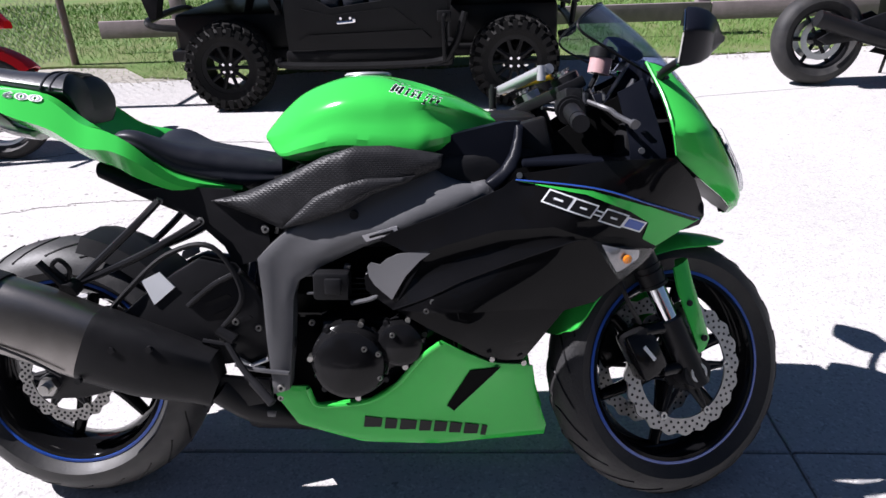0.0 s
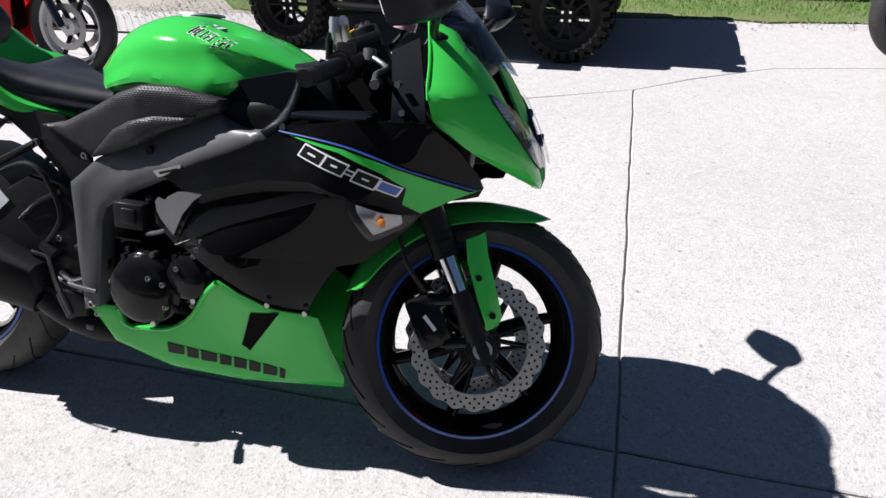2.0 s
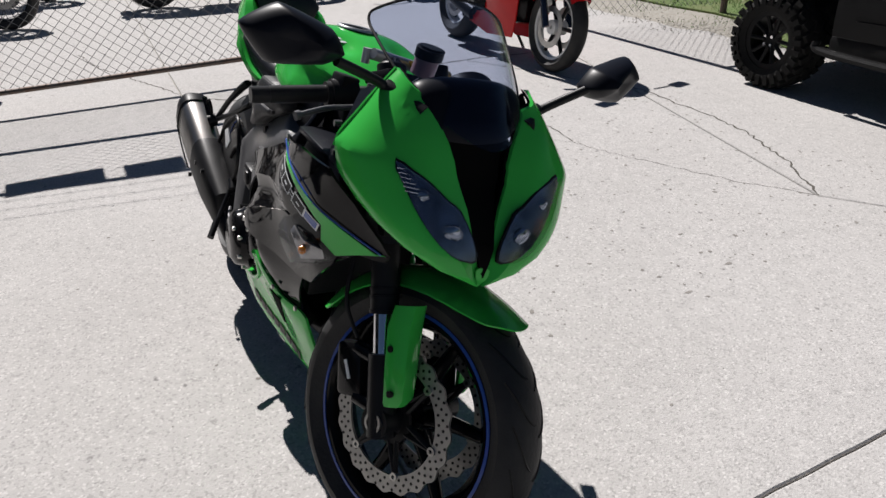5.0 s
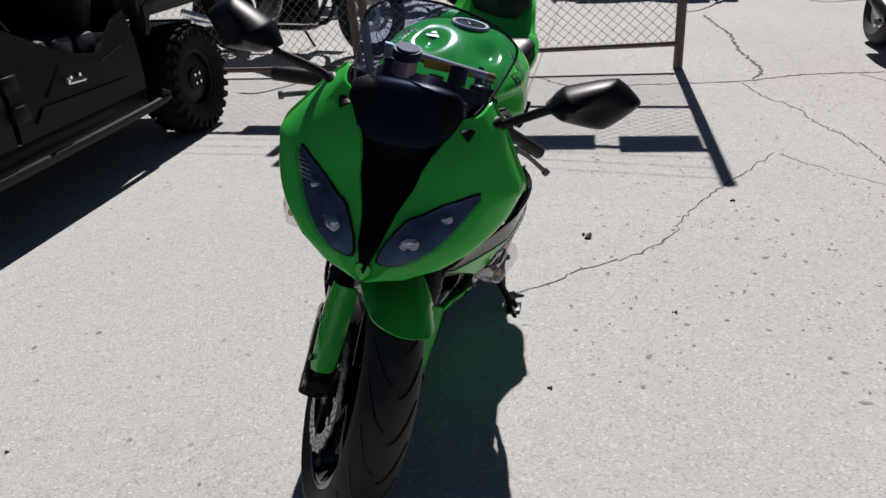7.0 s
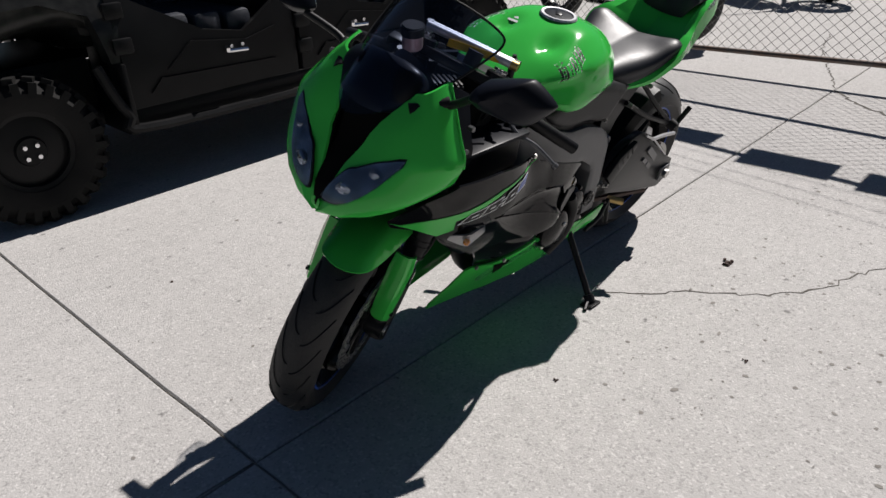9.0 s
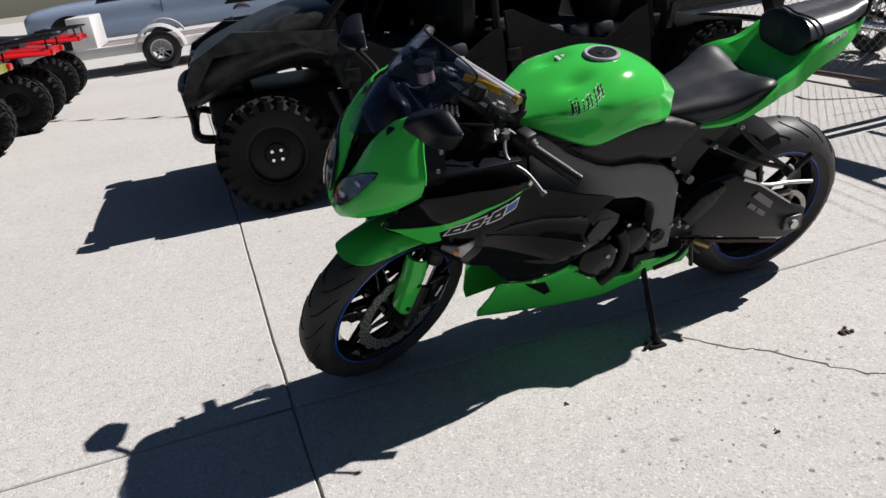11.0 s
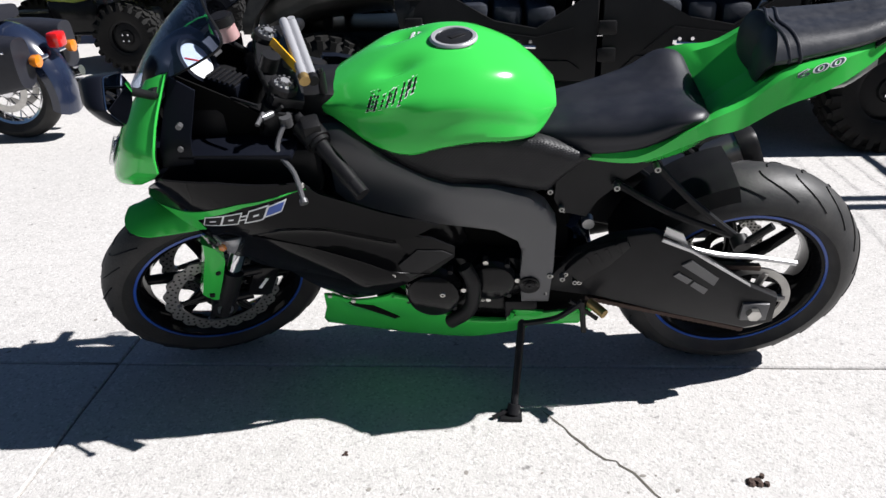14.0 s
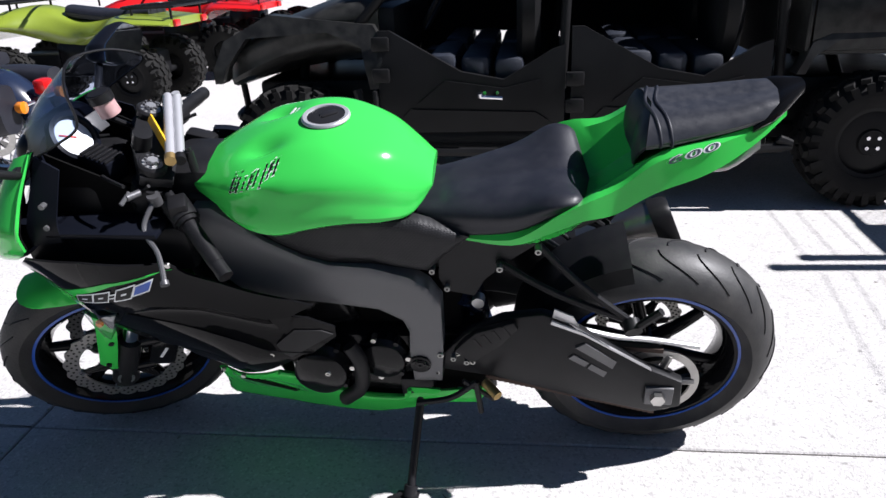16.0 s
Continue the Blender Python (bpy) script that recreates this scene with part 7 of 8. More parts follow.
def knobby(parent, c, r, w, rim_r, rim_mat, lugs=26, bolts=True, spokes=10):
    """A fat lugged off-road wheel: hub mesh with tyre, lugs and nuts under it."""
    m = Matrix.Translation(c)
    side = 1 if c[1] > 0 else -1
    hw = w / 2
    rim = [lathe([(rim_r, hw * 0.75), (rim_r - 0.02, hw * 0.7), (rim_r - 0.03, -hw * 0.7), (rim_r, -hw * 0.75), (rim_r + 0.008, 0)], 36)]
    rim.append(moved(lathe([(0.0, 0.02), (0.06, 0.02), (0.07, 0.0), (0.0, 0.0)], 24), Matrix.Translation((0, side * hw * 0.5, 0))))
    arms = []
    for k in range(spokes):
        a = 2 * math.pi * k / spokes
        arms.append(tube([(0.05 * math.cos(a), side * hw * 0.5, 0.05 * math.sin(a)), ((rim_r - 0.02) * math.cos(a), side * hw * 0.62, (rim_r - 0.02) * math.sin(a))], 0.013, 6))
    if not spokes:
        rim.append(moved(lathe([(0.0, 0.012), (rim_r * 0.7, 0.012), (rim_r - 0.01, 0.0), (0.0, 0.0)], 30), Matrix.Translation((0, side * hw * 0.45, 0))))
    hub = part("wheel", moved(joined(*rim), m), rim_mat, parent, "black off-road wheel with lugged tyre")
    for arm in arms:
        part("spoke", moved(arm, m), rim_mat, hub)
    prof = [(r - 0.03, hw * 0.72), (r - 0.012, hw * 0.4), (r - 0.008, 0), (r - 0.012, -hw * 0.4), (r - 0.03, -hw * 0.72), (r - 0.07, -hw), (rim_r + 0.05, -hw), (rim_r, -hw * 0.8), (rim_r, hw * 0.8), (rim_r + 0.05, hw), (r - 0.07, hw)]
    part("tyre", moved(lathe(prof, 48), m), LUG_RUBBER, hub, "black lugged tyre")
    geos = []
    for k in range(lugs):
        a = 2 * math.pi * k / lugs
        for row, (y, da, tw) in enumerate(((-hw * 0.62, 0.5, 0.5), (-hw * 0.08, 0.0, -0.4), (hw * 0.08, 0.5, 0.4), (hw * 0.62, 0.0, -0.5))):
            ang = a + da * 2 * math.pi / lugs
            rr = r - 0.012 if abs(y) > hw * 0.4 else r - 0.004
            b = box(-0.021, 0.021, -hw * 0.24, hw * 0.24, -0.016, 0.007, 0)
            geos.append(moved(b, m @ Matrix.Rotation(-ang, 4, "Y") @ Matrix.Translation((0, y, rr)) @ Matrix.Rotation(tw, 4, "Z")))
        for s in (1, -1):
            b = box(-0.016, 0.016, -0.008, 0.006, -0.03, 0.03, 0)
            geos.append(moved(b, m @ Matrix.Rotation(-a, 4, "Y") @ Matrix.Translation((0, s * hw * 0.97, r - 0.055))))
    tagged(part("tread_lug", joined(*geos), LUG_RUBBER, hub), kind="stuff")
    if bolts:
        for k in range(4):
            a = math.pi / 4 + k * math.pi / 2
            part("wheel_nut", moved(tube([(0.035 * math.cos(a), side * (hw * 0.5 + 0.015), 0.035 * math.sin(a)), (0.035 * math.cos(a), side * (hw * 0.5 + 0.035), 0.035 * math.sin(a))], 0.010, 6), m), CHROME, hub)
    return hub


def utv(m, crew, label, hood_mat, spokes):
    """A side-by-side: x ahead from the rear axle, the wheels at x 0 and wb."""
    v = thing("utility_vehicle", label, "utility vehicle", m)
    wb, tyre_r = (2.87, 0.325) if crew else (1.92, 0.295)
    half = 0.78
    for x in (0, wb):
        for s in (1, -1):
            knobby(v, (x, s * (half - 0.125), tyre_r), tyre_r, 0.25, 0.175, UTV_BLACK, spokes=spokes)
            part("suspension_arm", joined(tube([(x, s * 0.15, 0.36), (x, s * (half - 0.24), 0.30)], 0.022, 8), tube([(x + 0.08, s * 0.2, 0.75), (x + 0.02, s * (half - 0.28), 0.36)], 0.03, 10)), SATIN, v)
    part("chassis", joined(box(-0.5, wb + 0.30, -0.45, 0.45, 0.28, 0.36, 0.02), box(-0.45, 0.4, -0.42, 0.42, 0.34, 0.6, 0.03), box(wb - 0.45, wb + 0.3, -0.4, 0.4, 0.34, 0.62, 0.03)), UTV_BLACK, v)
    f0, f1 = (0.50, wb - 0.45) if crew else (0.42, wb - 0.42)
    part("floor_tub", box(f0 - 0.02, f1 + 0.02, -half + 0.05, half - 0.05, 0.27, 0.40, 0.03), UTV_BLACK, v)
    for s in (1, -1):
        part("rocker_guard", joined(tube([(f0 - 0.05, s * (half - 0.0), 0.36), (f0 + 0.05, s * (half + 0.01), 0.31), (f1 - 0.15, s * (half + 0.01), 0.31), (f1 + 0.02, s * half, 0.40), (f1 + 0.1, s * (half - 0.03), 0.62)], 0.024, 8)), UTV_BLACK, v)
        n = 2 if crew else 1
        ln = (f1 - f0) / n
        for k in range(n):
            a, b = f0 + k * ln + 0.015, f0 + (k + 1) * ln - 0.015
            out = [(a, 0.40), (b, 0.40), (b, 0.90), (b - 0.06, 0.90), (b - 0.42, 0.70), (a + 0.30, 0.66), (a + 0.06, 0.80), (a, 0.82)]
            yy = lambda x, z, d, q=s: (x, q * (half - 0.02 - 0.10 * (z - 0.55) ** 2 * 4 + d), z)
            door = part("door", shell(out, yy, 0.03, 0.08), UTV_BLACK, v, "moulded black half door")
            part("door_moulding", shell([(a + 0.08, 0.46), (b - 0.10, 0.46), (b - 0.16, 0.52), (a + 0.14, 0.50)], yy, 0.012, 0.1, 0, 0.012), UTV_BLACK, door)
            part("door_panel", shell([(a + 0.12, 0.53), (b - 0.2, 0.55), (b - 0.34, 0.66), (a + 0.3, 0.62), (a + 0.12, 0.66)], yy, 0.012, 0.1, 0, 0.01), UTV_BLACK, door)
            hx = a + ((0.53, 0.36)[k] if crew else 0.40)
            for q in (0.0, 0.062):
                p = yy(hx - 0.03 + q, 0.58, 0.012)
                part("handle_bolt", tube([(p[0], p[1] - 0.004 * s, 0.602), (p[0], p[1] + 0.012 * s, 0.602)], 0.009, 8), CHROME, door)
            p0, p1 = yy(hx - 0.055, 0.575, 0.02), yy(hx + 0.055, 0.582, 0.02)
            part("door_handle", joined(tube([p0, p1], 0.011, 8), tube([p1, (p1[0] + 0.002, p1[1] + 0.01 * s, p1[2] + 0.02)], 0.012, 8)), CHROME, door, "bright metal paddle handle")
            for z in ((0.53, 0.66), (0.69, 0.84))[k] if crew else (0.60, 0.78):
                h0 = yy(b - 0.012, z, 0.014)
                part("hinge", moved(box(-0.05, 0.04, -0.014, 0.014, -0.035, 0.035, 0.01), Matrix.Translation(h0)), UTV_BLACK, door)
            # seat and its tall rounded back
            part("seat", joined(*[box(a + 0.20 + 0.17 * j, a + 0.35 + 0.17 * j, s * 0.40 - 0.30, s * 0.40 + 0.30, 0.62, 0.76 + 0.01 * j, 0.035) for j in range(3)]), SEAT_BLUE, v, "slate blue ribbed seat")
            back = smooth_line([(a + 0.12, s * 0.40 + 0.29 * math.cos(t), 0.97 + 0.33 * math.sin(t)) for t in np.linspace(0, 2 * math.pi, 9)[:-1]], 4, True)
            part("seat_back", loft([[(p.x + dx, s * 0.40 + (p.y - s * 0.40) * q, 0.95 + (p.z - 0.95) * q) for p in back] for dx, q in ((0.0, 0.85), (0.03, 1.0), (0.09, 1.0), (0.12, 0.85))]), UTV_BLACK, v)
        cage = [[(f0 - 0.05, s * 0.66, 0.62), (f0 - 0.02, s * 0.63, 1.3), (f0 + 0.06, s * 0.58, 1.86)], [(f0 + 0.06, s * 0.58, 1.86), (f1 - 0.75, s * 0.56, 1.9), (f1 - 0.62, s * 0.56, 1.86), (f1 - 0.25, s * 0.62, 1.3), (f1 + 0.12, s * 0.66, 0.9)]]
        if crew:
            cage.append([(f0 + ln + 0.03, s * 0.68, 0.6), (f0 + ln + 0.0, s * 0.6, 1.3), (f0 + ln - 0.02, s * 0.57, 1.88)])
        for line in cage:
            part("cage_bar", tube(line, 0.025, 10), UTV_BLACK, v)
        # wheel-arch fenders
        for x, mat, top in ((wb, hood_mat, 0.93 if crew else 0.90), (0, hood_mat, 0.86)):
            arch = [(x - 0.46, 0.62), (x - 0.50, top - 0.10), (x - 0.44, top), (x + 0.1, top + 0.06), (x + 0.34, top - 0.06), (x + 0.40, top - 0.20), (x + 0.40, 0.66), (x + 0.36, 0.66), (x + 0.33, 0.74), (x + 0.22, top - 0.05), (x - 0.2, top - 0.03), (x - 0.38, top - 0.10), (x - 0.42, 0.62)]
            part("fender", shell(arch, lambda u, z, d, q=s: (u, q * (half - 0.03 - 0.30 * max(0, z - 0.74) + d), z), 0.10, 0.07), mat, v, "moulded wheel-arch fender")
        part("headlamp", moved(box(-0.06, 0.05, -0.12, 0.12, -0.04, 0.04, 0.02), Matrix.Translation((wb + 0.31, s * 0.46, 0.80))), DARK_GLASS, v)
        part("mud_flap", box(wb - 0.46, wb - 0.44, s * half - 0.14, s * half + 0.02, 0.34, 0.62, 0.005), UTV_BLACK, v)
    hood = body([
        (wb + 0.36, [(0, 0.80), (0.2, 0.80), (0.4, 0.79), (0.56, 0.76), (0.6, 0.70), (0.56, 0.62), (0, 0.60)]),
        (wb + 0.26, [(0, 0.90), (0.2, 0.90), (0.45, 0.885), (0.64, 0.84), (0.66, 0.76), (0.6, 0.66), (0, 0.62)]),
        (wb - 0.02, [(0, 1.0), (0.22, 1.0), (0.46, 0.99), (0.66, 0.94), (0.68, 0.86), (0.6, 0.76), (0, 0.66)]),
        (wb - 0.3, [(0, 1.08), (0.22, 1.08), (0.46, 1.07), (0.64, 1.03), (0.66, 0.92), (0.6, 0.8), (0, 0.68)]),
        (wb - 0.46, [(0, 1.08), (0.22, 1.08), (0.46, 1.07), (0.62, 1.03), (0.64, 0.92), (0.6, 0.7), (0, 0.6)])], 4, 4)
    part("hood", hood, hood_mat, v, "moulded hood")
    part("bumper", joined(tube([(wb + 0.30, -0.5, 0.42), (wb + 0.40, -0.44, 0.45), (wb + 0.40, 0.44, 0.45), (wb + 0.30, 0.5, 0.42)], 0.026, 8), tube([(wb + 0.32, -0.42, 0.72), (wb + 0.42, -0.36, 0.70), (wb + 0.42, 0.36, 0.70), (wb + 0.32, 0.42, 0.72)], 0.026, 8), *[tube([(wb + 0.40, y, 0.45), (wb + 0.42, y, 0.70)], 0.02, 8) for y in (-0.35, 0.35)]), UTV_BLACK, v)
    bed = [box(-0.62, 0.36, -0.70, 0.70, 0.74, 0.78, 0.01), box(-0.62, 0.36, -0.72, -0.68, 0.76, 1.04, 0.01), box(-0.62, 0.36, 0.68, 0.72, 0.76, 1.04, 0.01), box(-0.65, -0.61, -0.72, 0.72, 0.76, 1.04, 0.01), box(0.33, 0.37, -0.72, 0.72, 0.76, 1.04, 0.01)]
    part("cargo_bed", joined(*bed), hood_mat, v, "open cargo bed")
    part("rear_bumper", tube([(-0.42, -0.4, 0.5), (-0.6, -0.4, 0.52), (-0.68, -0.3, 0.55), (-0.68, 0.3, 0.55), (-0.6, 0.4, 0.52), (-0.42, 0.4, 0.5)], 0.025, 8), UTV_BLACK, v)
    if crew:
        # added black panel hides the bright ground beyond and darkens the cab
        part("side_net", shell([(f0 + 0.02, 0.70), (f1 - 0.02, 0.78), (f1 - 0.20, 1.30), (f1 - 0.60, 1.82), (f0 + 0.10, 1.82), (f0 + 0.02, 1.3)], lambda x, z, d: (x, -(0.69 - 0.08 * (z - 0.7) + d), z), 0.008, 0.15), VOID, v, "black panel added on the far side to darken the cab")
        for k in range(2):
            part("seat_console", box(f0 + k * ln + 0.20, f0 + k * ln + 0.80, -0.10, 0.10, 0.40, 0.74, 0.03), UTV_BLACK, v)
    part("dashboard", box(f1 - 0.1, f1 + 0.1, -0.62, 0.62, 0.72, 1.02, 0.05), UTV_BLACK, v)
    if crew:
        # unseen roof and the panel behind the seats, added to darken the cab
        part("roof", shell([(f0 + 0.0, -0.60), (f1 - 0.62, -0.60), (f1 - 0.56, 0.0), (f1 - 0.62, 0.60), (f0 + 0.0, 0.60)], lambda x, y, d: (x, y, 1.93 - 0.12 * y * y + d), 0.03, 0.12), UTV_BLACK, v, "unseen black roof added to shade the cab")
        part("rear_screen", box(f0 - 0.04, f0 - 0.02, -0.6, 0.6, 0.70, 1.45, 0.01), UTV_BLACK, v)
    part("steering_wheel", moved(lathe([(0.17, 0.012), (0.182, 0), (0.17, -0.012), (0.158, 0)], 32), Matrix.Translation((f1 - 0.28, 0.38, 1.0)) @ Matrix.Rotation(radians(60), 4, "Y") @ Matrix.Rotation(radians(90), 4, "X")), UTV_BLACK, v)
    return v


utv(at(-1.31, -2.66, 0), True, "four-door dark camouflage utility vehicle with blue seats", CAMO, 0)
utv(at(-0.74, 4.13, 0), False, "black two-seat utility vehicle parked beside the lawn", UTV_BLACK, 10)


def atv(m, paint, label):
    """A quad: x ahead from the rear axle."""
    v = thing("quad_bike", label, "quad bike", m, "row of quad bikes")
    for x, w in ((0, 0.26), (1.25, 0.21)):
        for s in (1, -1):
            knobby(v, (x, s * (0.52 - w / 2), 0.30), 0.30, w, 0.15, UTV_BLACK, 22, True, 0)
    part("frame", joined(box(-0.1, 1.3, -0.16, 0.16, 0.28, 0.5, 0.04), tube([(-0.05, -0.3, 0.30), (-0.05, 0.3, 0.30)], 0.035), tube([(1.25, -0.34, 0.30), (1.25, 0.34, 0.30)], 0.03)), PLASTIC, v)
    part("engine", box(0.38, 0.85, -0.2, 0.2, 0.30, 0.62, 0.05), ENGINE, v)
    part("body_cowl", body([
        (-0.42, [(0, 0.80), (0.15, 0.80), (0.30, 0.79), (0.40, 0.76), (0.40, 0.74), (0.3, 0.73), (0, 0.73)]),
        (0.05, [(0, 0.84), (0.2, 0.84), (0.36, 0.83), (0.50, 0.79), (0.50, 0.76), (0.35, 0.74), (0, 0.72)]),
        (0.32, [(0, 0.80), (0.12, 0.80), (0.22, 0.78), (0.34, 0.70), (0.34, 0.66), (0.22, 0.64), (0, 0.62)]),
        (0.62, [(0, 0.80), (0.1, 0.80), (0.17, 0.77), (0.2, 0.68), (0.2, 0.6), (0.16, 0.56), (0, 0.55)]),
        (0.90, [(0, 0.92), (0.12, 0.91), (0.22, 0.87), (0.28, 0.78), (0.28, 0.7), (0.2, 0.62), (0, 0.6)]),
        (1.20, [(0, 0.92), (0.2, 0.91), (0.36, 0.88), (0.50, 0.80), (0.50, 0.76), (0.36, 0.72), (0, 0.66)]),
        (1.58, [(0, 0.78), (0.15, 0.78), (0.28, 0.77), (0.38, 0.72), (0.38, 0.70), (0.28, 0.66), (0, 0.62)])], 4, 4), paint, v, "glossy moulded body panels")
    part("seat", body([
        (-0.12, [(0, 0.90), (0.1, 0.895), (0.15, 0.88), (0.17, 0.86), (0.17, 0.84), (0.15, 0.82), (0, 0.82)]),
        (0.3, [(0, 0.88), (0.1, 0.875), (0.15, 0.86), (0.17, 0.83), (0.17, 0.81), (0.15, 0.78), (0, 0.77)]),
        (0.72, [(0, 0.93), (0.06, 0.925), (0.1, 0.91), (0.12, 0.88), (0.12, 0.86), (0.1, 0.82), (0, 0.8)])], 5, 4), VINYL, v)
    for x0, x1, z in ((-0.45, 0.02, 0.90), (1.08, 1.55, 0.97)):
        bars = [tube([(x0, -0.36, z), (x1, -0.36, z), (x1, 0.36, z), (x0, 0.36, z)], 0.012, 6)] + [tube([(x0, y, z), (x1, y, z)], 0.009, 6) for y in (-0.24, -0.12, 0, 0.12, 0.24)] + [tube([(x, y, z - 0.14), (x, y, z)], 0.011, 6) for x in (x0 + 0.05, x1 - 0.05) for y in (-0.3, 0.3)] + [tube([(x0, -0.36, z), (x0, 0.36, z)], 0.012, 6)]
        rack = part("cargo_rack", bars[0], PLASTIC, v)
        for bar in bars[1:]:
            part("rack_bar", bar, PLASTIC, rack)
    part("handlebar", tube([(0.72, -0.40, 1.06), (0.80, -0.22, 1.08), (0.92, 0, 1.02), (0.80, 0.22, 1.08), (0.72, 0.40, 1.06)], 0.013, 8), PLASTIC, v)
    for s in (1, -1):
        part("grip", tube([(0.70, s * 0.43, 1.058), (0.76, s * 0.31, 1.07)], 0.018, 8), PLASTIC, v)
        part("tail_light", moved(box(-0.02, 0.02, -0.05, 0.05, -0.03, 0.03, 0.01), Matrix.Translation((-0.43, s * 0.28, 0.76))), RED_LENS, v)
    return v


atv(at(3.92, -4.93, 0), OLIVE, "lime green quad bike with lugged tyres on concrete")
atv(at(3.78, -6.74, 0), RED, "red quad bike with lugged tyres and black racks")
atv(at(3.80, -8.75, 0), RED, "red quad bike standing at the end of the row")


def spoked_wheel(parent, c, r, w, rim_mat, spokes=16, wire=True, disc=True, spoke_mat=None):
    m = Matrix.Translation(c)
    rim_r = r - w * 0.62
    geos = [lathe([(rim_r + 0.006, w * 0.34), (rim_r - 0.022, w * 0.26), (rim_r - 0.03, 0), (rim_r - 0.022, -w * 0.26), (rim_r + 0.006, -w * 0.34), (rim_r - 0.008, 0)], 48), lathe([(0.05, 0.055), (0.05, -0.055), (0.015, -0.055), (0.015, 0.055)], 20)]
    arms = []
    for k in range(spokes):
        a = 2 * math.pi * k / spokes
        y = 0.045 * (1 if k % 2 else -1) if wire else 0
        twist = 0.35 * (1 if k % 4 < 2 else -1) if wire else 0.0
        arms.append(tube([(0.045 * math.cos(a + twist), y, 0.045 * math.sin(a + twist)), ((rim_r - 0.02) * math.cos(a), 0, (rim_r - 0.02) * math.sin(a))], 0.0035 if wire else 0.014, 5 if wire else 8))
    hub = part("wheel", moved(joined(*geos), m), rim_mat, parent)
    for arm in arms:
        part("spoke", moved(arm, m), spoke_mat or rim_mat, hub)
    part("tyre", moved(lathe(tyre_profile(r, w, rim_r), 64), m), RUBBER, hub, "black road tyre")
    if disc:
        for s in (1, -1):
            part("brake_disc", moved(lathe([(0.14, s * 0.062), (0.10, s * 0.062), (0.10, s * 0.066), (0.14, s * 0.066)], 40), m), STEEL, hub)
    return hub


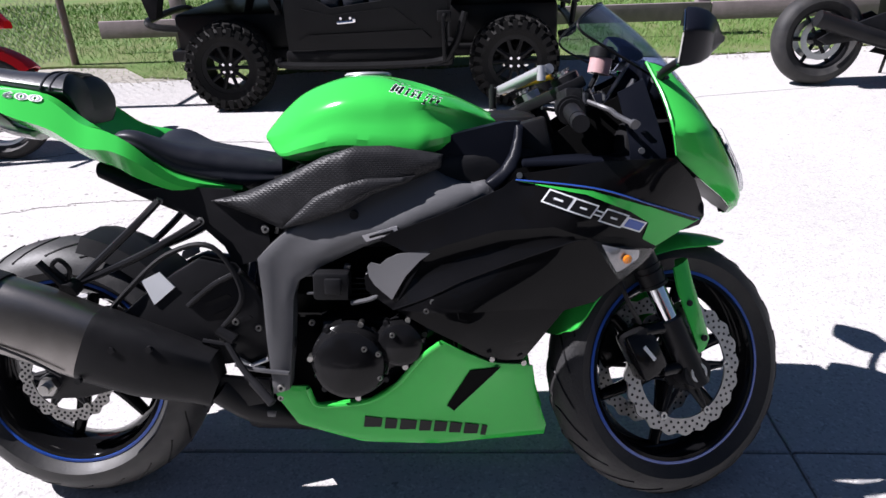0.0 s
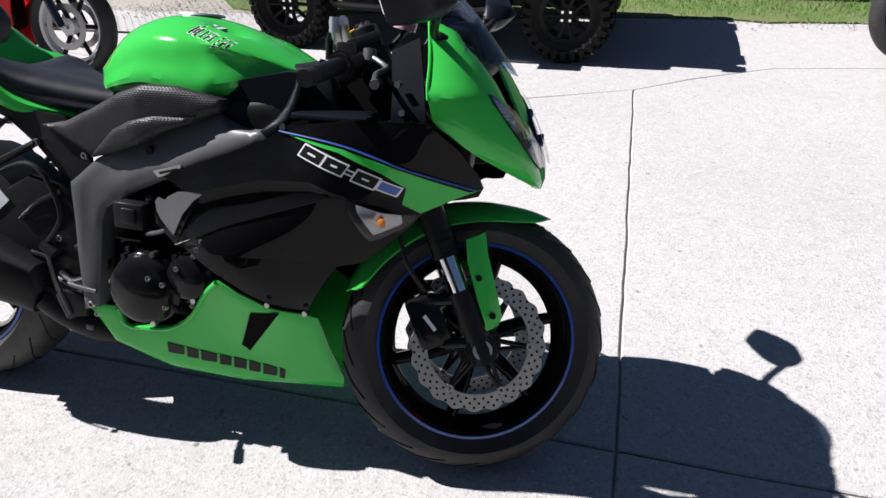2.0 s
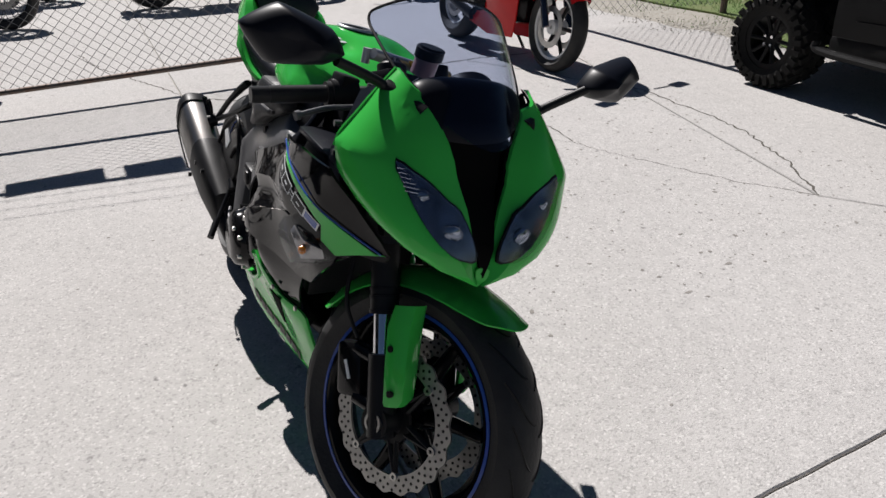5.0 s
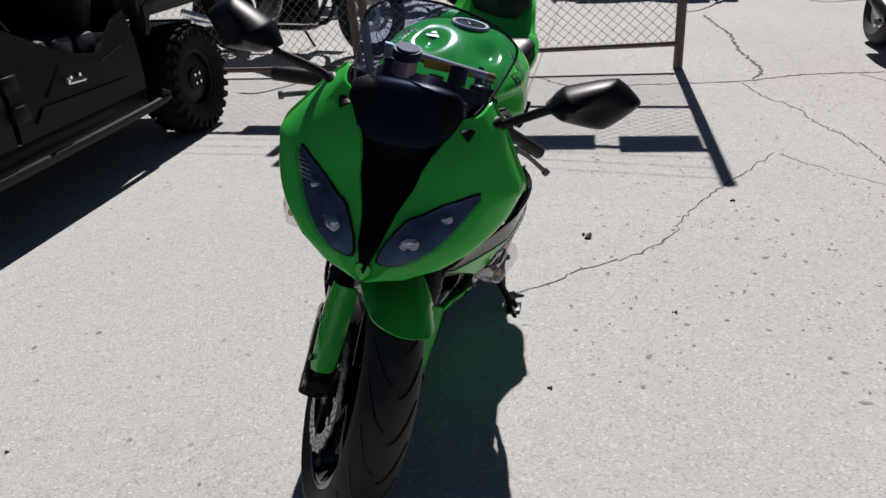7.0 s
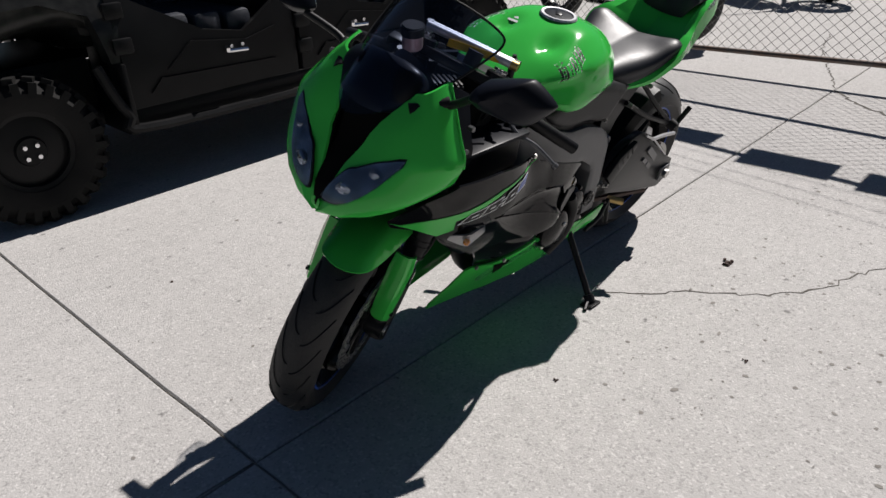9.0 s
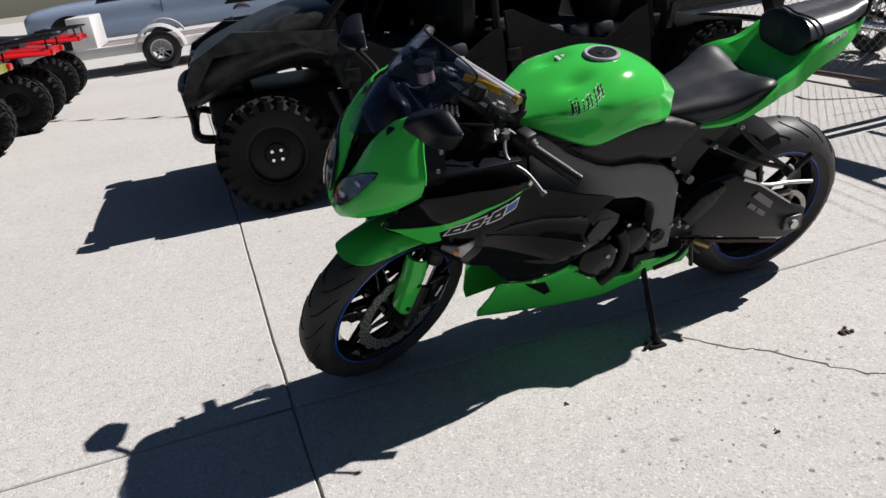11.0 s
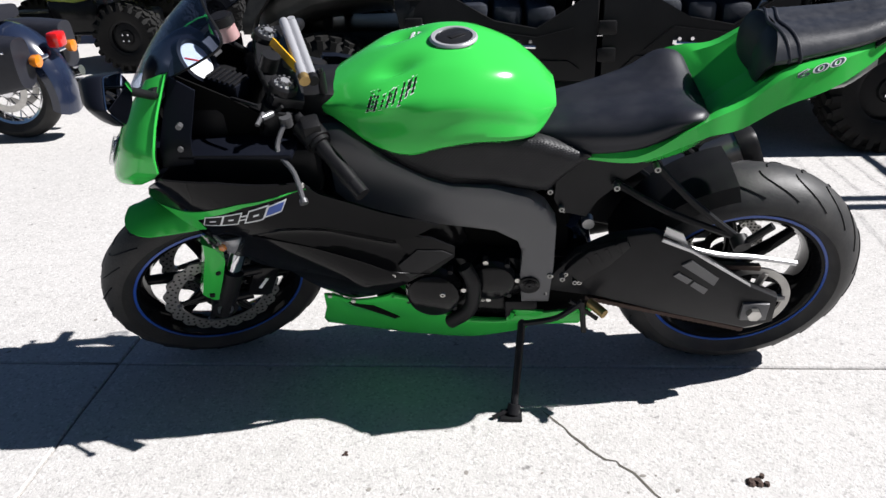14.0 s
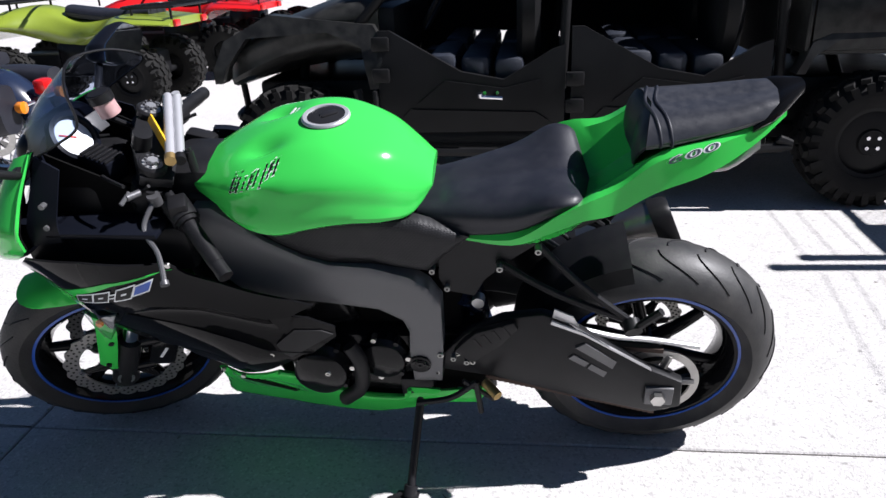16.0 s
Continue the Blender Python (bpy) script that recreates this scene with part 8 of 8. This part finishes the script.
def cruiser(m, paint, label, bags=True):
    """A cruiser motorcycle: x ahead from the rear axle."""
    v = thing("cruiser_motorcycle", label, "motorcycle", m, "parked cruisers")
    rim = CHROME if bags else SATIN
    spoked_wheel(v, (0, 0, 0.32), 0.32, 0.15, rim, 24)
    spoked_wheel(v, (1.62, 0, 0.33), 0.33, 0.12, rim, 24)

    def arc(cx, cz, r, a0, a1, w, mat, name, lip=0.0):
        rings = []
        for k in range(25):
            a = radians(a0 + (a1 - a0) * k / 24)
            rr = r + lip * max(0, (k - 16) / 8) ** 2
            rings.append([(cx + (rr + dr) * math.cos(a), y, cz + (rr + dr) * math.sin(a)) for y, dr in ((-w, -0.07), (-w, -0.02), (-w * 0.7, 0.015), (0, 0.03), (w * 0.7, 0.015), (w, -0.02), (w, -0.07), (w * 0.95, -0.07), (w * 0.66, 0.005), (0, 0.018), (-w * 0.66, 0.005), (-w * 0.95, -0.07))])
        return part(name, loft(rings), mat, v)
    arc(0, 0.34, 0.35, 20, 205, 0.11, paint, "rear_fender", 0.05)
    arc(1.62, 0.34, 0.355, 15, 165, 0.085, paint, "front_fender")
    part("frame", joined(tube([(0.05, 0.1, 0.34), (0.5, 0.12, 0.30), (1.05, 0.12, 0.26), (1.25, 0.05, 0.55), (1.32, 0, 0.85)], 0.022, 8), tube([(0.05, -0.1, 0.34), (0.5, -0.12, 0.30), (1.05, -0.12, 0.26), (1.25, -0.05, 0.55), (1.32, 0, 0.85)], 0.022, 8), tube([(0.2, 0, 0.68), (0.7, 0, 0.72), (1.32, 0, 0.88)], 0.025, 8)), SATIN, v)
    motor = part("engine", box(0.46, 1.0, -0.14, 0.14, 0.20, 0.50, 0.05), ENGINE, v)
    for s in (1, -1):
        part("engine_cover", moved(lathe([(0.0, 0.03), (0.09, 0.028), (0.12, 0.012), (0.125, -0.02), (0.0, -0.02)], 24, False), Matrix.Translation((0.66, s * 0.15, 0.36)) @ Matrix.Rotation(0 if s > 0 else math.pi, 4, "Z")), GREYMET, motor, "round grey engine cover")
        part("side_cover", box(0.36, 0.62, s * 0.15 - 0.02, s * 0.15 + 0.02, 0.50, 0.70, 0.018), BLACK, v)
    part("air_cleaner", moved(lathe([(0.0, 0.03), (0.07, 0.028), (0.085, 0.01), (0.085, -0.04), (0.0, -0.04)], 24, False), Matrix.Translation((0.78, -0.17, 0.62)) @ Matrix.Rotation(math.pi, 4, "Z")), CHROME, motor, "round chrome air cleaner")
    part("cylinder_bank", box(0.60, 0.96, -0.075, 0.075, 0.46, 0.72, 0.04), ENGINE, motor)
    for dx in (0, 0.2):
        for k in range(10):
            part("cooling_fin", moved(lathe([(0.085 + 0.012 * (k % 2), 0.02 * k), (0.085 + 0.012 * (k % 2), 0.02 * k + 0.01)], 18, False), Matrix.Translation((0.66 + dx, 0, 0.46)) @ Matrix.Rotation(radians(-22 if dx else 22), 4, "Y") @ Matrix.Rotation(radians(90), 4, "X")), ALLOY, motor)
    for s in (1, -1):
        part("exhaust_pipe", tube([(0.8, -0.14, 0.5), (0.72, -0.2, 0.3), (0.3, -0.22, 0.26), (-0.35, -0.22, 0.28 + 0.08 * (s > 0))], 0.034, 10), CHROME, v)
        part("fork_tube", tube([(1.62, s * 0.1, 0.33), (1.28, s * 0.1, 1.0)], 0.026, 10), CHROME, v)
        if bags:
            b = part("saddlebag", body([(0.32, [(0, 0.66), (0.04, 0.655), (0.075, 0.63), (0.085, 0.56), (0.085, 0.46), (0.07, 0.38), (0, 0.36)]), (-0.05, [(0, 0.68), (0.05, 0.675), (0.09, 0.65), (0.10, 0.56), (0.10, 0.44), (0.08, 0.36), (0, 0.34)]), (-0.30, [(0, 0.66), (0.04, 0.655), (0.07, 0.63), (0.08, 0.56), (0.08, 0.46), (0.06, 0.40), (0, 0.38)])], 4, 4), VINYL, v, "black studded leather saddlebag")
            b.location.y = s * 0.24
            for j in range(9):
                part("stud", moved(lathe([(0.008, 0), (0.005, 0.006)], 8, False), Matrix.Translation((-0.26 + 0.065 * j, s * 0.10, 0.60)) @ Matrix.Rotation(0 if s > 0 else math.pi, 4, "Z")), CHROME, b)
        part("turn_signal", joined(tube([(-0.33, s * 0.06, 0.52), (-0.33, s * 0.16, 0.52)], 0.012, 8)), CHROME, v)
        part("signal_lens", moved(lathe([(0.0, -0.03), (0.025, -0.028), (0.036, -0.01), (0.036, 0.02), (0.0, 0.025)], 16, False), Matrix.Translation((-0.34, s * 0.19, 0.52)) @ Matrix.Rotation(radians(90), 4, "Z")), AMBER, v, "amber turn signal lens")
        part("foot_board", box(0.85, 1.2, s * 0.24 - 0.06, s * 0.24 + 0.06, 0.27, 0.29, 0.006), CHROME, v)
    part("tail_light", moved(box(-0.05, 0.03, -0.05, 0.05, -0.045, 0.045, 0.02), Matrix.Translation((-0.37, 0, 0.60))), RED_LENS, v, "red tail light")
    part("fuel_tank", body([(0.66, [(0, 0.80), (0.05, 0.80), (0.08, 0.78), (0.1, 0.74), (0.1, 0.72), (0.08, 0.70), (0, 0.70)]), (0.95, [(0, 0.96), (0.08, 0.95), (0.14, 0.90), (0.17, 0.82), (0.16, 0.76), (0.12, 0.72), (0, 0.72)]), (1.22, [(0, 0.97), (0.06, 0.96), (0.12, 0.92), (0.15, 0.86), (0.14, 0.80), (0.1, 0.77), (0, 0.76)])], 6, 5), paint, v)
    part("seat", body([(-0.12, [(0, 0.80), (0.07, 0.795), (0.11, 0.78), (0.12, 0.75), (0.12, 0.74), (0.1, 0.72), (0, 0.72)]), (0.22, [(0, 0.78), (0.1, 0.775), (0.15, 0.76), (0.16, 0.73), (0.16, 0.71), (0.13, 0.69), (0, 0.69)]), (0.36, [(0, 0.72), (0.12, 0.715), (0.17, 0.7), (0.18, 0.68), (0.17, 0.66), (0.13, 0.64), (0, 0.64)]), (0.68, [(0, 0.74), (0.06, 0.735), (0.1, 0.72), (0.11, 0.7), (0.1, 0.68), (0.08, 0.67), (0, 0.67)])], 5, 4), VINYL, v)
    part("handlebar", tube([(0.95, -0.42, 1.08), (1.1, -0.34, 1.14), (1.26, -0.1, 1.04), (1.26, 0.1, 1.04), (1.1, 0.34, 1.14), (0.95, 0.42, 1.08)], 0.013, 8), CHROME, v)
    part("headlight", moved(lathe([(0.0, -0.08), (0.06, -0.07), (0.09, -0.02), (0.092, 0.06), (0.0, 0.075)], 24, False), Matrix.Translation((1.42, 0, 0.92)) @ Matrix.Rotation(radians(-90), 4, "Z")), CHROME, v)
    part("kickstand", tube([(0.75, 0.12, 0.26), (0.80, 0.27, 0.012)], 0.012, 8), SATIN, v)
    return v


cruiser(at(3.62, -2.38, 0, -4), NAVY, "dark navy cruiser motorcycle with saddlebags and amber signals")
cruiser(at(-3.72, -3.02, 0, -6, 0, 75), BLACK, "black cruiser motorcycle with chrome behind the fence", False)
cruiser(at(-6.20, -2.75, 0, -6, 0, 75), BLACK, "black cruiser motorcycle beside others behind the fence", False)
cruiser(at(-7.95, -2.45, 0, -5, 0, 76), BLACK, "black cruiser motorcycle parked far behind the gate", False)
cruiser(at(-9.4, -2.3, 0, -5, 0, 76), NAVY, "dark cruiser motorcycle in the row behind the gate", False)
cruiser(at(-6.30, 0.22, 0, -5, 0, 82), BLACK, "black cruiser motorcycle standing beyond the gate", False)
cruiser(at(-7.2, 2.3, 0, -5, 0, 20), BLACK, "black cruiser motorcycle standing in the far yard", False)


def sport(m, paint, rims, label, red_tail=False):
    """A smaller full-fairing sport motorcycle: x ahead from the rear axle."""
    v = thing("sport_motorcycle", label, "motorcycle", m)
    spoked_wheel(v, (0, 0, 0.31), 0.31, 0.17, rims, 6, False, spoke_mat=SATIN)
    spoked_wheel(v, (1.40, 0, 0.30), 0.30, 0.12, rims, 6, False, spoke_mat=SATIN)
    wide = spread([(0.5, 0.3, 0.16), (0.9, 0.2, 0.13), (0.9, 0.5, 0.24), (1.2, 0.7, 0.2), (1.45, 0.75, 0.06), (1.0, 0.85, 0.16), (1.12, 0.25, 0.1)])
    for s in (1, -1):
        part("side_fairing", shell([(0.45, 0.20), (0.62, 0.34), (0.66, 0.62), (0.85, 0.80), (1.18, 0.95), (1.46, 0.80), (1.34, 0.62), (1.12, 0.48), (1.06, 0.30), (1.0, 0.16), (0.7, 0.14)], lambda x, z, d, q=s: (x, q * (max(0.03, wide(x, z)) + d), z), 0.01, 0.05), paint, v, "glossy full side fairing")
        part("fork_leg", tube([(1.40, s * 0.1, 0.30), (1.12, s * 0.1, 0.93)], 0.025, 10), NAVY, v)
        part("swingarm", plate([(0.5, 0.42), (0.4, 0.48), (0.02, 0.35), (-0.05, 0.31), (0.02, 0.27), (0.5, 0.34)], s * 0.11 - 0.015, s * 0.11 + 0.015, 0.006), ALLOY if not red_tail else PLASTIC, v)
        part("mirror", joined(tube([(1.30, s * 0.15, 0.95), (1.24, s * 0.30, 1.04)], 0.009, 8), moved(box(-0.03, 0.03, -0.07, 0.07, -0.035, 0.035, 0.02), Matrix.Translation((1.23, s * 0.34, 1.06)))), paint, v)
        part("clip_on_bar", tube([(1.1, s * 0.14, 0.92), (1.0, s * 0.34, 0.88)], 0.016, 8), PLASTIC, v)
    part("engine", joined(box(0.48, 0.95, -0.15, 0.15, 0.25, 0.62, 0.05), moved(lathe([(0.09, -0.02), (0.075, 0.02)], 24, False), Matrix.Translation((0.62, -0.17, 0.38)))), ENGINE, v)
    part("frame", plate([(0.45, 0.32), (0.46, 0.62), (0.6, 0.74), (1.1, 0.88), (1.1, 0.78), (0.7, 0.62), (0.56, 0.32)], -0.13, 0.13, 0.01), ALLOY if not red_tail else SATIN, v)
    part("fuel_tank", body([(0.46, [(0, 0.80), (0.05, 0.80), (0.08, 0.78), (0.1, 0.74), (0.1, 0.72), (0.08, 0.70), (0, 0.70)]), (0.75, [(0, 0.98), (0.08, 0.97), (0.14, 0.93), (0.17, 0.84), (0.16, 0.78), (0.12, 0.74), (0, 0.74)]), (1.05, [(0, 0.90), (0.06, 0.90), (0.1, 0.88), (0.12, 0.84), (0.12, 0.80), (0.1, 0.78), (0, 0.78)])], 6, 5), paint, v)
    part("nose_cowl", body([(1.10, [(0, 0.98), (0.1, 0.97), (0.16, 0.92), (0.2, 0.82), (0.2, 0.76), (0.18, 0.72), (0, 0.72)]), (1.35, [(0, 0.92), (0.08, 0.91), (0.14, 0.87), (0.17, 0.80), (0.16, 0.75), (0.13, 0.72), (0, 0.72)]), (1.54, [(0, 0.76), (0.02, 0.76), (0.035, 0.75), (0.04, 0.735), (0.04, 0.725), (0.03, 0.72), (0, 0.72)])], 6, 5), paint, v)
    part("seat", body([(0.08, [(0, 0.83), (0.06, 0.825), (0.1, 0.81), (0.11, 0.79), (0.11, 0.78), (0.1, 0.77), (0, 0.77)]), (0.5, [(0, 0.79), (0.05, 0.785), (0.08, 0.77), (0.09, 0.75), (0.09, 0.74), (0.08, 0.72), (0, 0.72)])], 6, 4), VINYL, v)
    part("tail_cowl", body([(0.40, [(0, 0.75), (0.08, 0.75), (0.12, 0.74), (0.13, 0.72), (0.12, 0.7), (0.1, 0.69), (0, 0.69)]), (0.05, [(0, 0.92), (0.08, 0.92), (0.12, 0.9), (0.13, 0.86), (0.12, 0.82), (0.08, 0.78), (0, 0.76)]), (-0.25, [(0, 0.98), (0.03, 0.98), (0.05, 0.97), (0.05, 0.95), (0.04, 0.94), (0.03, 0.93), (0, 0.92)])], 6, 4), RED if red_tail else paint, v)
    part("muffler", tube([(0.5, -0.15, 0.26), (0.25, -0.18, 0.33), (-0.1, -0.19, 0.45)], 0.055, 14), SATIN, v)
    part("kickstand", tube([(0.58, 0.12, 0.28), (0.62, 0.29, 0.012)], 0.012, 8), SATIN, v)
    part("front_fender", loft([[(1.40 + (0.325 + dr) * math.cos(a), y, 0.30 + (0.325 + dr) * math.sin(a)) for y, dr in ((-0.07, -0.05), (-0.06, -0.005), (0, 0.012), (0.06, -0.005), (0.07, -0.05), (0.055, -0.015), (0, 0.0), (-0.055, -0.015))] for a in np.linspace(radians(40), radians(150), 16)]), paint, v)
    return v


sport(at(-3.17, 2.41, 0, -9, 0, 2), RED, WHITE_PAINT, "glossy red sport motorcycle with white wheels by the gate")
sport(at(3.28, 3.82, 0, -8, 0, 2), INK, INK, "black sport motorcycle with red tail beside the lawn", True)

# pickup and trailer over the yard
trailer = thing("flatbed_trailer", "low white flatbed trailer with rounded wheel fenders", "trailer", at(2.26, -11.85, 0))
part("deck", box(-3.2, 1.6, -0.78, 0.78, 0.36, 0.44, 0.01), WEATHERED, trailer)
part("side_rail", box(-3.2, 1.6, 0.80, 0.90, 0.30, 0.46, 0.02), WHITE_PAINT, trailer)
part("side_rail", box(-3.2, 1.6, -0.90, -0.80, 0.30, 0.46, 0.02), WHITE_PAINT, trailer)
for s in (1, -1):
    spoked_wheel(trailer, (0.30, s * 0.98, 0.30), 0.30, 0.19, ALLOY, 8, False, False)
    part("fender", loft([[(0.30 + (0.40 + dr) * math.cos(a), s * y, 0.30 + (0.40 + dr) * math.sin(a)) for y, dr in ((0.86, 0), (1.10, 0), (1.12, -0.03), (1.10, 0.012), (0.86, 0.012))] for a in np.linspace(radians(5), radians(175), 20)]), WHITE_PAINT, trailer)
part("tongue", box(1.6, 2.6, -0.06, 0.06, 0.32, 0.42, 0.01), WHITE_PAINT, trailer)
part("front_box", box(1.25, 1.62, -0.5, 0.88, 0.44, 0.95, 0.02), WHITE_PAINT, trailer)
truck = thing("pickup_truck", "pale blue pickup truck parked beyond the trailer", "truck", at(2.5, -16.8, 0, 0, 0, 4))
part("body", body([
    (3.0, [(0, 0.95), (0.4, 0.95), (0.75, 0.92), (0.88, 0.85), (0.90, 0.7), (0.86, 0.45), (0, 0.42)]),
    (2.7, [(0, 1.08), (0.4, 1.08), (0.78, 1.05), (0.93, 0.95), (0.96, 0.75), (0.93, 0.40), (0, 0.38)]),
    (1.4, [(0, 1.16), (0.4, 1.16), (0.78, 1.13), (0.94, 1.02), (0.98, 0.75), (0.95, 0.36), (0, 0.36)]),
    (-2.6, [(0, 1.16), (0.4, 1.16), (0.82, 1.14), (0.95, 1.05), (0.98, 0.75), (0.95, 0.38), (0, 0.36)])], 5, 4), TRUCK, truck)
part("cab", body([(1.5, [(0, 1.14), (0.3, 1.14), (0.6, 1.14), (0.8, 1.13), (0.85, 1.12), (0.85, 1.1), (0, 1.08)]), (0.8, [(0, 1.78), (0.3, 1.78), (0.56, 1.75), (0.68, 1.66), (0.78, 1.4), (0.86, 1.12), (0, 1.08)]), (-0.7, [(0, 1.80), (0.3, 1.80), (0.56, 1.77), (0.68, 1.68), (0.78, 1.4), (0.86, 1.12), (0, 1.08)]), (-0.95, [(0, 1.2), (0.3, 1.2), (0.56, 1.2), (0.68, 1.18), (0.78, 1.15), (0.86, 1.12), (0, 1.08)])], 5, 4), DARK_GLASS, truck)
part("door_seam", box(0.2, 0.215, 0.975, 0.985, 0.42, 1.12, 0), INK, truck)
part("wheel_arch", moved(lathe([(0.46, -0.02), (0.46, 0.02)], 40, False), Matrix.Translation((2.15, 0.968, 0.44))), INK, truck)
part("wheel_arch", moved(lathe([(0.46, -0.02), (0.46, 0.02)], 40, False), Matrix.Translation((-1.5, 0.968, 0.44))), INK, truck)
for x in (2.15, -1.5):
    for s in (1, -1):
        spoked_wheel(truck, (x, s * 0.90, 0.37), 0.37, 0.24, ALLOY, 6, False, False)
shop = thing("shop_building", "pale sided shop building with a low roof", "building", at(-9.5, -7.6, 0))
part("wall", box(-5, 4.8, -6, 0, 0, 3.2), SIDING, shop)
for k in range(20):
    part("siding_board", box(-5, 4.8, 0.0, 0.014 + 0.006 * (k % 2), 0.02 + 0.16 * k, 0.165 + 0.16 * k, 0.004), SIDING, shop)
part("roof", box(-5.3, 5.1, -6.3, 0.3, 3.2, 3.35, 0.03), UTV_BLACK, shop)
part("corner_post", box(4.78, 4.9, -0.06, 0.05, 0, 3.2, 0.01), WHITE_PAINT, shop)
